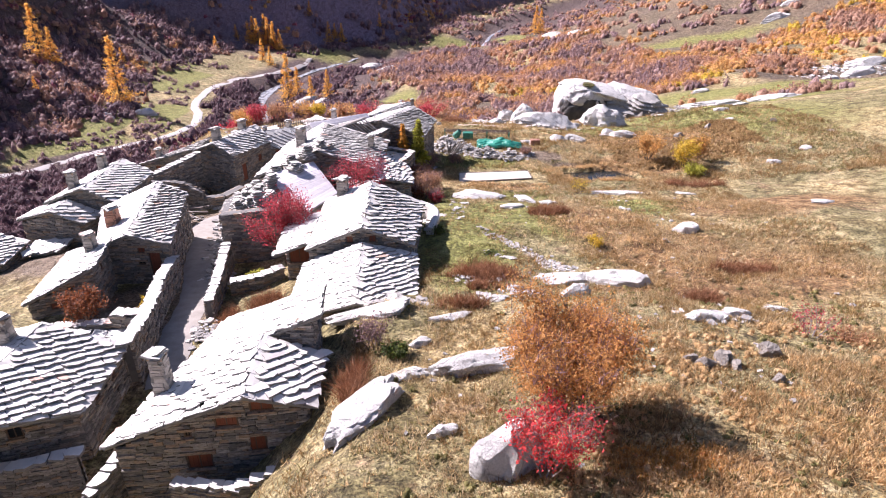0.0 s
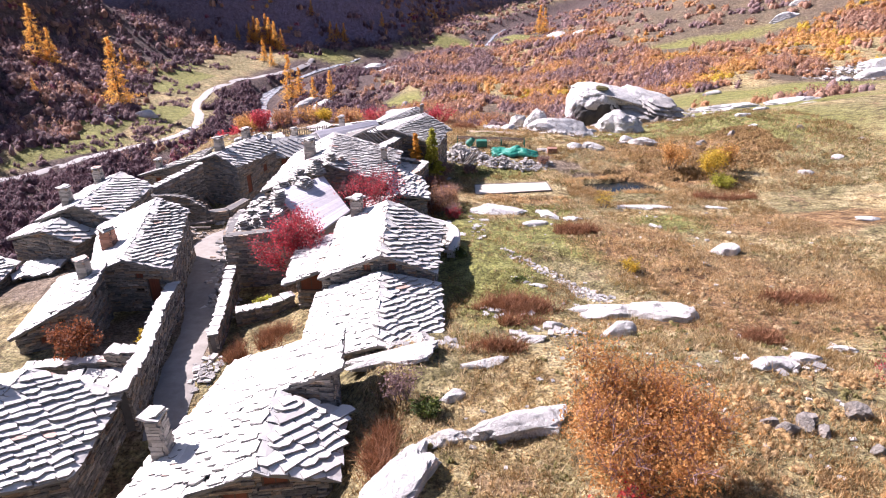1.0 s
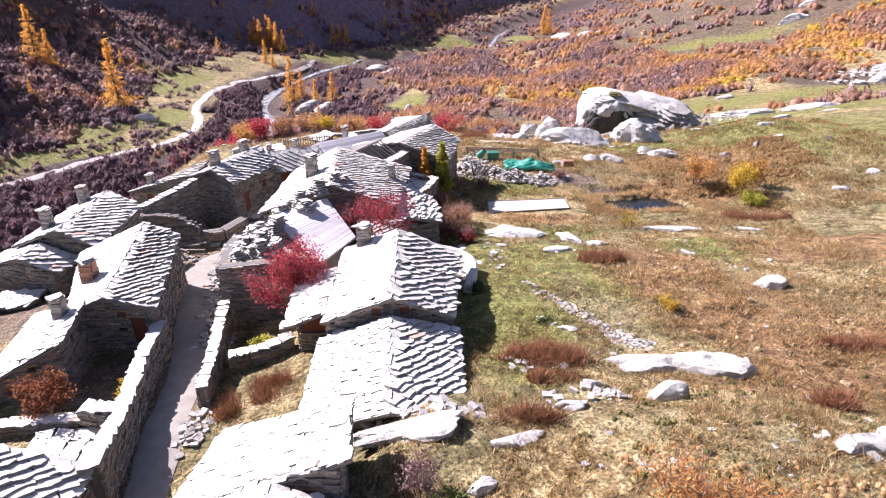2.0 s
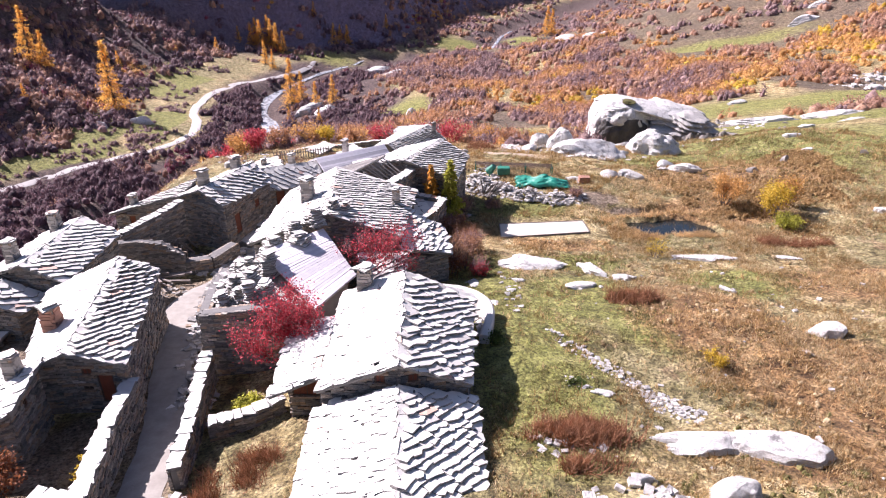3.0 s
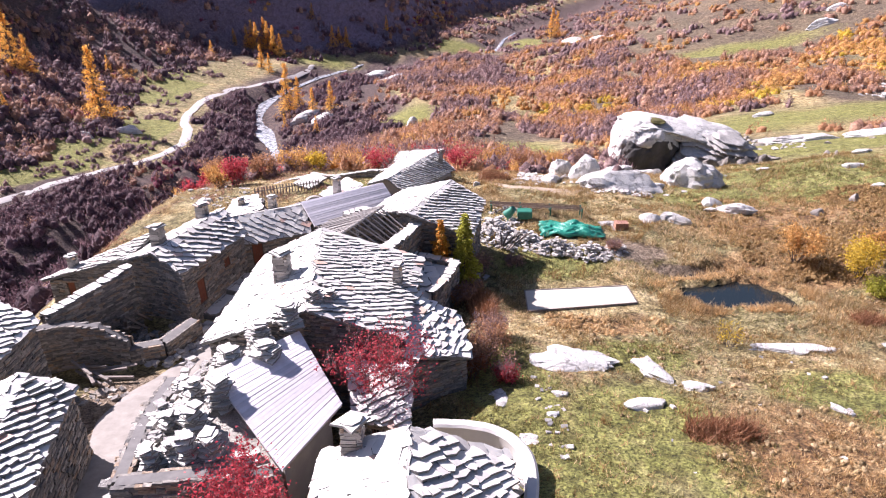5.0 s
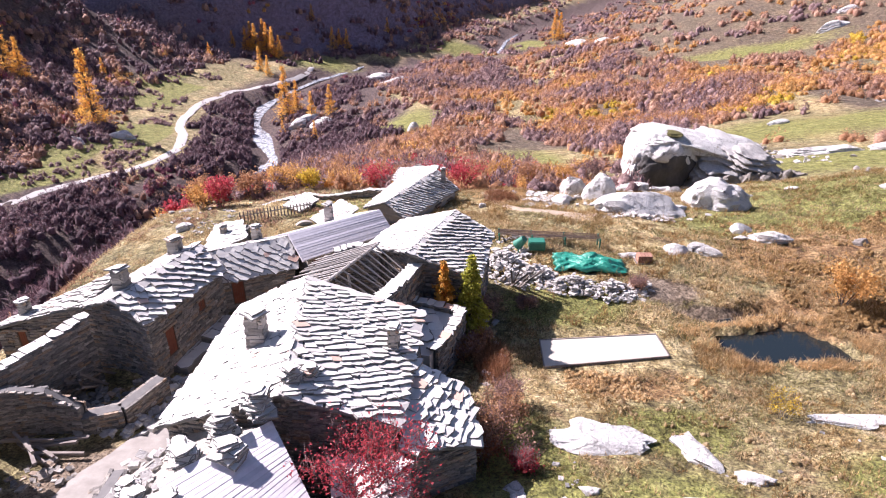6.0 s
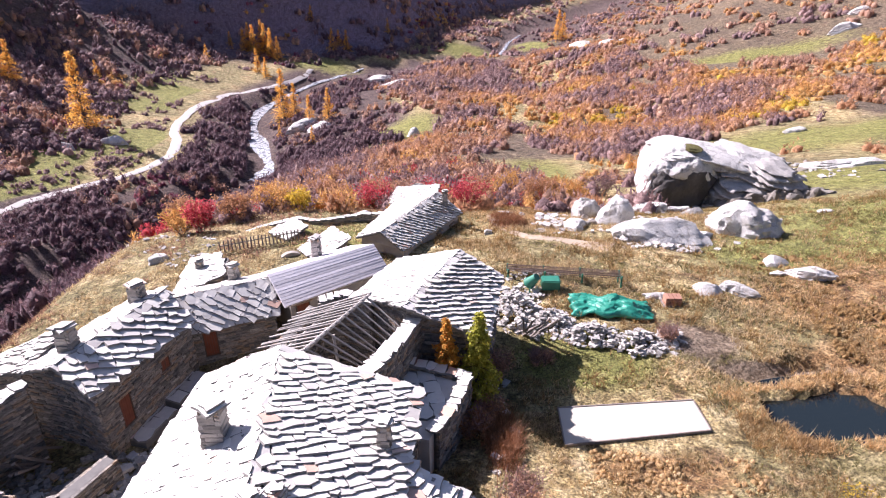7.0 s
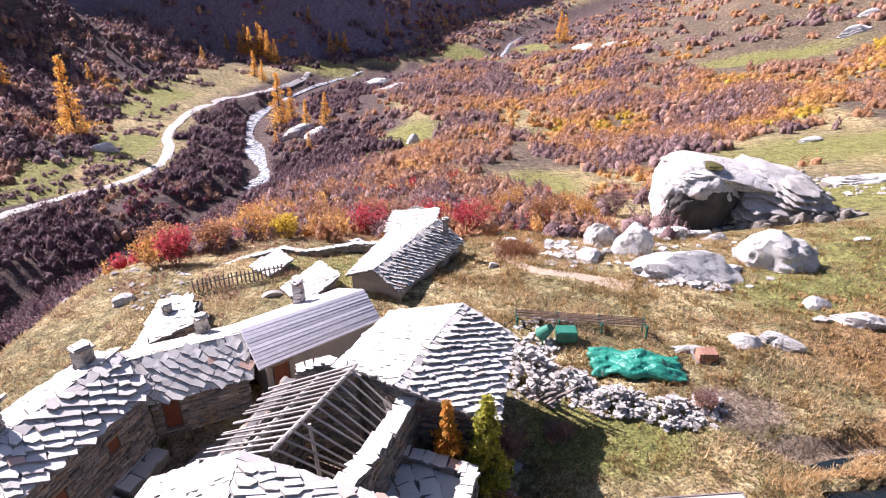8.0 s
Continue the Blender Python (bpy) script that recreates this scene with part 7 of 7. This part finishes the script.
shrub("rust_shrub", "rust-red shrub below the stone wing", -1.4, 52.2, 1.8, 0.8, L_RUST, BARK, 7, 700, 0.06, 2, 0.03, bare=0.1)
shrub("green_shrub", "dark green nettles beside the house wall", -0.9, 38.8, 0.9, 0.8, L_GREEN, BARK, 7, 900, 0.06, 1, 0.02, bare=0.1)
shrub("green_shrub", "leafy green garden plants", -12.6, 36.4, 0.7, 1.2, L_LIME, BARK, 8, 1200, 0.07, 1, 0.02, bare=0.1)
shrub("green_shrub", "low green plants by the gravel", 2.6, 35.2, 0.5, 0.7, L_GREEN, BARK, 7, 500, 0.05, 1, 0.02, bare=0.1)
shrub("purple_shrub", "dark purple shrub beside the roof", -3.2, 22.0, 1.6, 0.8, L_PURPLE, BARK, 9, 900, 0.05, 2, 0.03, bare=0.1)
shrub("green_shrub", "olive-green shrub below the rock slab", -2.2, 21.2, 1.0, 0.8, L_GREEN, BARK, 7, 900, 0.06, 1, 0.03, bare=0.1)
for i, (x, y, h, r, mt) in enumerate(((-28, 85, 2.2, 1.7, L_ORANGE), (-26.2, 84.6, 2.4, 1.5, L_CRIMSON), (-29.5, 89, 2.4, 1.6, L_RUST), (-24.5, 88.5, 2.3, 1.6, L_RUST), (-22, 92, 2.6, 1.8, L_ORANGE), (-19, 91, 1.9, 1.3, L_GOLD), (-16, 95, 2.4, 1.8, L_RUST), (-13, 97, 3.0, 1.9, L_CRIMSON), (-32, 96, 2.6, 1.8, L_RUST), (-36, 101, 2.6, 1.9, L_RUST),
                                     (-3.2, 97.5, 3.2, 2.0, L_CRIMSON), (-1.5, 104, 3.2, 2.2, L_RUST), (-7, 101, 3.0, 2.0, L_CRIMSON), (5.5, 108, 2.8, 2.3, L_RUST), (10.5, 109, 2.6, 2.4, L_ORANGE), (2.5, 114, 3.0, 2.2, L_ORANGE), (15, 113, 2.8, 1.8, L_PURPLE), (-10, 104, 3.0, 2.0, L_BROWN), (-18, 99, 2.6, 2.0, L_RUST), (-25, 101, 2.8, 2.0, L_ORANGE), (-14, 108, 3.0, 2.1, L_RUST))):
    shrub("autumn_shrub", {id(L_ORANGE): "orange autumn shrub below the hamlet", id(L_CRIMSON): "crimson autumn shrub below the hamlet", id(L_RUST): "rust-brown autumn shrub below the hamlet", id(L_GOLD): "golden autumn shrub below the hamlet", id(L_PURPLE): "purple leafless shrub near the boulder", id(L_BROWN): "brown autumn shrub below the hamlet"}[id(mt)], x, y, h * 1.2, r * 1.2, mt, BARK, 8, 1500, 0.11, 2, 0.04, bare=0.1, group="autumn shrubs beyond the hamlet")


for x, y, h, r, mt, lb in ((-3.4, 58.2, 1.5, 1.0, L_REED, "rust"), (-2.6, 59.6, 1.4, 0.9, L_RUST, "rust"), (-2.3, 51.4, 2.6, 1.3, L_RUST, "rust"), (-1.5, 53.6, 1.8, 1.1, L_BROWN, "brown"), (-2.9, 49.6, 1.8, 0.9, L_WINE, "dark red"), (-1.9, 63.4, 1.6, 1.1, L_BROWN, "brown"), (0.6, 64.6, 1.0, 1.0, L_BROWN, "brown"), (-1.2, 48.9, 1.1, 0.7, L_CRIMSON, "red"), (8.3, 66.9, 1.0, 0.8, L_BROWN, "brown")):
    shrub("thicket_shrub", lb + " withered shrub beside the stone house", x, y, h, r, mt, BARK, 11, 1500, 0.055, 2, 0.025, bare=0.05, group="withered shrubs by the houses", fine=300)


def larch_tree(name, label, h, r, material, seed, n=1500):
    """A conical larch: straight trunk, whorls of drooping twigs with needle tufts."""
    root = new(name)
    tagged(root, label, "tree")
    bm = bmesh.new()
    tuft = 0.045 + 0.006 * h
    tube(bm, Vector((0, 0, -0.4)), Vector((0.02 * h, 0, h * 0.6)), 0.03 * h ** 0.9, 0.014 * h ** 0.9, 8)
    tube(bm, Vector((0.02 * h, 0, h * 0.6)), Vector((0.02 * h, 0.0, h)), 0.014 * h ** 0.9, 0.004, 6)
    rr = random.Random(seed)
    pts = []
    z = 0.1 * h
    while z < h * 0.98:
        f = 1 - z / h
        rad = r * 1.12 * (f ** 1.05) * (0.82 + 0.18 * math.sin(z * 3 + seed))
        for k in range(3 + int(7 * f)):
            a = rr.uniform(0, math.tau)
            L = rad * rr.uniform(0.5, 1.15)
            tip = Vector((0.02 * z + L * math.cos(a), L * math.sin(a), z + (0.25 if z > 0.7 * h else -0.22) * L))
            tube(bm, Vector((0.02 * z, 0, z)), tip, 0.03, 0.01, 4)
            for s in range(6):
                pts.append(tuple(Vector((0.02 * z, 0, z)).lerp(tip, 0.45 + 0.6 * (s / 5) ** 0.7)))
        z += h * 0.035
    part("trunk", bm, BARK, root)
    L = Leaves()
    p = np.array(pts)
    i = nr.randint(0, len(p), n)
    L.flakes(p[i] + nr.normal(size=(n, 3)) * np.array([r * 0.06, r * 0.06, h * 0.012]), tuft)
    mesh_part("crown", L.mesh("crown", material), root)
    return root


ly = larch_tree("larch", "small golden larch beside the terrace wall", 4.0, 1.2, L_LARCH, 1, 11000)
ly.location = (-4.75, 61.0, 19.6)
lg = larch_tree("larch", "small yellow-green larch beside the terrace wall", 5.4, 1.6, L_LIME, 2, 14000)
lg.location = (-3.2, 60.7, 18.7)
LARCHES = [(-146.0, 231.0, 19), (-142.0, 232, 13), (-110.8, 212.5, 23), (-126.2, 193.6, 6), (-136.6, 270, 7), (-113.4, 350, 9), (-107, 350, 12), (-101, 347, 15), (-104.8, 352.5, 13), (-99.6, 355.4, 13), (-96.9, 350.2, 15), (-94, 350.5, 13), (-89, 344, 11), (-92.8, 346, 13), (-91.8, 318.3, 11), (-86.6, 311.8, 9), (-64.4, 253.2, 19), (-61.5, 258, 12), (-52.7, 241.3, 10), (-46.6, 241.7, 10.5), (-66.7, 363, 12), (-64, 368, 10), (-59.6, 365.4, 11), (-40.5, 382.7, 8), (53.1, 413.8, 17), (57, 420, 15), (-47, 218, 6), (-30, 560, 14), (-20, 566, 13), (-8, 572, 14), (4, 575, 12), (-60, 230, 6), (-118, 330, 7), (-78, 372, 8)]
base = None
for i, (x, y, h) in enumerate(LARCHES):
    if i == 0:
        base = [larch_tree("larch", "tall golden autumn larch on the hillside", 10, 3.0, L_LARCH, 5 + k, 4200) for k in range(3)]
        for k, b_ in enumerate(base):
            tagged(b_, group="golden larches in the valley")
    m = Matrix.Translation((x, y, hz(x, y) - 0.3)) @ Matrix.Rotation(i * 1.3, 4, "Z") @ Matrix.Diagonal((h / 10, h / 10, h / 10, 1))
    if i < 3:
        base[i].matrix_basis = m
    else:
        ob = copy_thing(base[i % 3], Matrix())
        ob.matrix_basis = m


# ---- grass ----
def inside(x, y):
    """True where buildings stand or nothing grows."""
    for x0, y0, x1, y1 in ((-13, 17, -4.7, 26), (-8.6, 26, -1.6, 33.4), (-10.6, 33, -1.5, 44), (-16.5, 39, -5, 50), (-12, 56, -3.4, 65), (-10, 61, -1.2, 70), (0.8, 57.7, 8.2, 61.4), (-25, 17, -14, 26), (-27, 29, -14, 50)):
        if x0 < x < x1 and y0 < y < y1:
            return True
    return False


def grass(name, label, material, n, region, chance, blade, width, per=5, spread=0.09):
    pts = []
    xs, ys = nr.uniform(region[0], region[2], n * 3), nr.uniform(region[1], region[3], n * 3)
    g, s, r = cover(xs, ys)
    keep = nr.rand(n * 3) < chance(xs, ys, g, s, r)
    keep &= (pond_reach(xs, ys) > 1.08) & (s < 0.55)
    idx_ = [i for i in np.nonzero(keep)[0] if not inside(xs[i], ys[i])][:n]
    xs, ys = xs[idx_], ys[idx_]
    z = terrain(xs, ys)
    k = len(xs)
    base = np.repeat(np.stack([xs, ys, z - 0.03], 1), per, 0)
    base[:, :2] += nr.normal(size=(k * per, 2)) * spread
    lean = nr.normal(size=(k * per, 3)) * 0.45
    lean[:, 2] = 1
    h = np.repeat(blade * nr.uniform(0.5, 1.5, k), per) * nr.uniform(0.6, 1.2, k * per)
    L = Leaves()
    L.blades(base, base + lean * h[:, None], width)
    tagged(new(name, L.mesh(name, material)), label, "grass", kind="stuff")


def clumpy(xs, ys, scale, seed, lo, hi):
    return smooth(lo, hi, vnoise(xs / scale, ys / scale, seed))


NEAR, WIDE = (-9, 9, 26, 60), (-6, 58, 45, 100)
for area, f, k in ((NEAR, 1.0, 1.0), (WIDE, 0.8, 1.35)):
    grass("grass_tufts", "straw-coloured dry grass tufts", L_STRAW, int(18500 * f), area, lambda x, y, g, s, r: (1 - g) ** 2 * (0.04 + 0.96 * clumpy(x, y, 2.2, 3, 0.46, 0.6)), 0.2 * k, 0.022 * k)
    grass("grass_tufts", "tawny orange dry grass tufts", L_TAWNY, int(9000 * f), area, lambda x, y, g, s, r: (0.12 + 0.9 * r) * (0.05 + 0.95 * clumpy(x, y, 2.6, 4, 0.45, 0.6)), 0.24 * k, 0.024 * k)
    grass("grass_tufts", "olive green grass tufts", L_OLIVE, int(17000 * f), area, lambda x, y, g, s, r: (0.35 + 0.65 * g) * (1 - 0.7 * r) * (0.06 + 0.94 * clumpy(x, y, 1.8, 5, 0.44, 0.6)), 0.14 * k, 0.022 * k)
    grass("dead_weeds", "dark brown withered weeds among the grass", L_HEATH, int(9000 * f), area, lambda x, y, g, s, r: (1 - 0.7 * g) * clumpy(x, y, 1.7, 7, 0.52, 0.68), 0.3 * k, 0.018 * k)
grass("grass_tufts", "tall tawny tussocks on the near slope", L_TAWNY, 6000, (4, 8, 24, 20), lambda x, y, g, s, r: 0.05 + 0.95 * clumpy(x, y, 1.2, 6, 0.42, 0.6), 0.2, 0.022, 7, 0.13)
grass("bracken", "low orange bracken patch in the dry grass", L_ORANGE, 900, (4.6, 12.6, 8.2, 15.2), lambda x, y, g, s, r: np.clip(1.2 - np.hypot((x - 6.3) / 1.5, (y - 13.8) / 1.0), 0, 1) * (0.15 + 0.85 * clumpy(x, y, 0.6, 8, 0.4, 0.6)), 0.17, 0.03, 7, 0.12)
def tussocks(label, material, n, x0, y0, x1, y1, r, seed):
    pts = sample(n, lambda: (U(x0, x1), U(y0, y1)), lambda x, y: (0.05 + 0.95 * patchy(x, y, 3.5, seed, 0.45, 0.6)) * (not inside(x, y)) * float(pond_reach(np.array(x), np.array(y)) > 1.2))
    bush_field("tussock_grass", label, material, to_spots(pts, r * 0.7, r * 1.4, r * 0.7, r * 1.3), 46, 1.2, "grass")


tussocks("brown heath tussocks by the pond", L_HEATH, 800, 18, 62.5, 35, 80, 0.4, 101)
tussocks("tawny grass tussocks before the court", L_TAWNY, 90, 1.5, 54.6, 9, 57.4, 0.28, 102)
tussocks("tawny grass tussocks on the near slope", L_TAWNY, 330, 3, 9, 22, 24, 0.3, 103)
tussocks("olive grass tussocks on the near slope", L_OLIVE, 280, -4, 12, 20, 34, 0.24, 104)
tussocks("straw-brown tussocks in the pasture", L_STRAW, 240, 3, 30, 26, 56, 0.3, 105)
SPUR = (-46, 68, -8, 101)
grass("grass_tufts", "straw-coloured dry grass on the spur", L_STRAW, 9000, SPUR, lambda x, y, g, s, r: 0.1 + 0.9 * clumpy(x, y, 1.5, 13, 0.42, 0.6), 0.25, 0.03, 4)
grass("dead_weeds", "brown withered weeds on the spur", L_BROWN, 4000, SPUR, lambda x, y, g, s, r: clumpy(x, y, 2.2, 14, 0.5, 0.65), 0.3, 0.03, 4)
grass("pond_grass", "tawny overhanging grass round the pond", L_TAWNY, 2600, (9, 56.5, 22, 65), lambda x, y, g, s, r: np.clip(1 - np.abs(pond_reach(x, y) - 1.3) * 2.6, 0, 1) * (0.15 + 0.85 * clumpy(x, y, 1.0, 15, 0.4, 0.6)), 0.34, 0.024, 7, 0.12)
for rx_, ry_, rw, rh, n in ((7.6, 44.3, 1.6, 0.8, 500), (12.4, 27.4, 1.1, 0.5, 420), (2.0, 31.4, 2.2, 0.8, 800), (2.2, 29.5, 1.2, 0.6, 300), (-10.8, 31.5, 1.0, 1.4, 350), (-12.6, 30.4, 0.8, 1.2, 250), (-3.7, 19.3, 0.5, 1.6, 300), (-2.0, 58.0, 0.9, 3.2, 700), (23, 56.6, 3.0, 0.8, 700), (0.4, 88.5, 1.6, 2.6, 600), (17.5, 33.5, 2.0, 0.5, 300), (0.6, 25.6, 1.6, 0.4, 300)):
    grass("reeds", "dry rust-coloured reeds and stalks", L_REED, n, (rx_ - rw, ry_ - rh, rx_ + rw, ry_ + rh), lambda x, y, g, s, r: np.clip(1.15 - np.hypot((x - rx_) / rw, (y - ry_) / rh), 0, 1) * (0.1 + 0.9 * clumpy(x, y, 0.7, 9, 0.35, 0.65)), 0.55, 0.02, 6, 0.13)
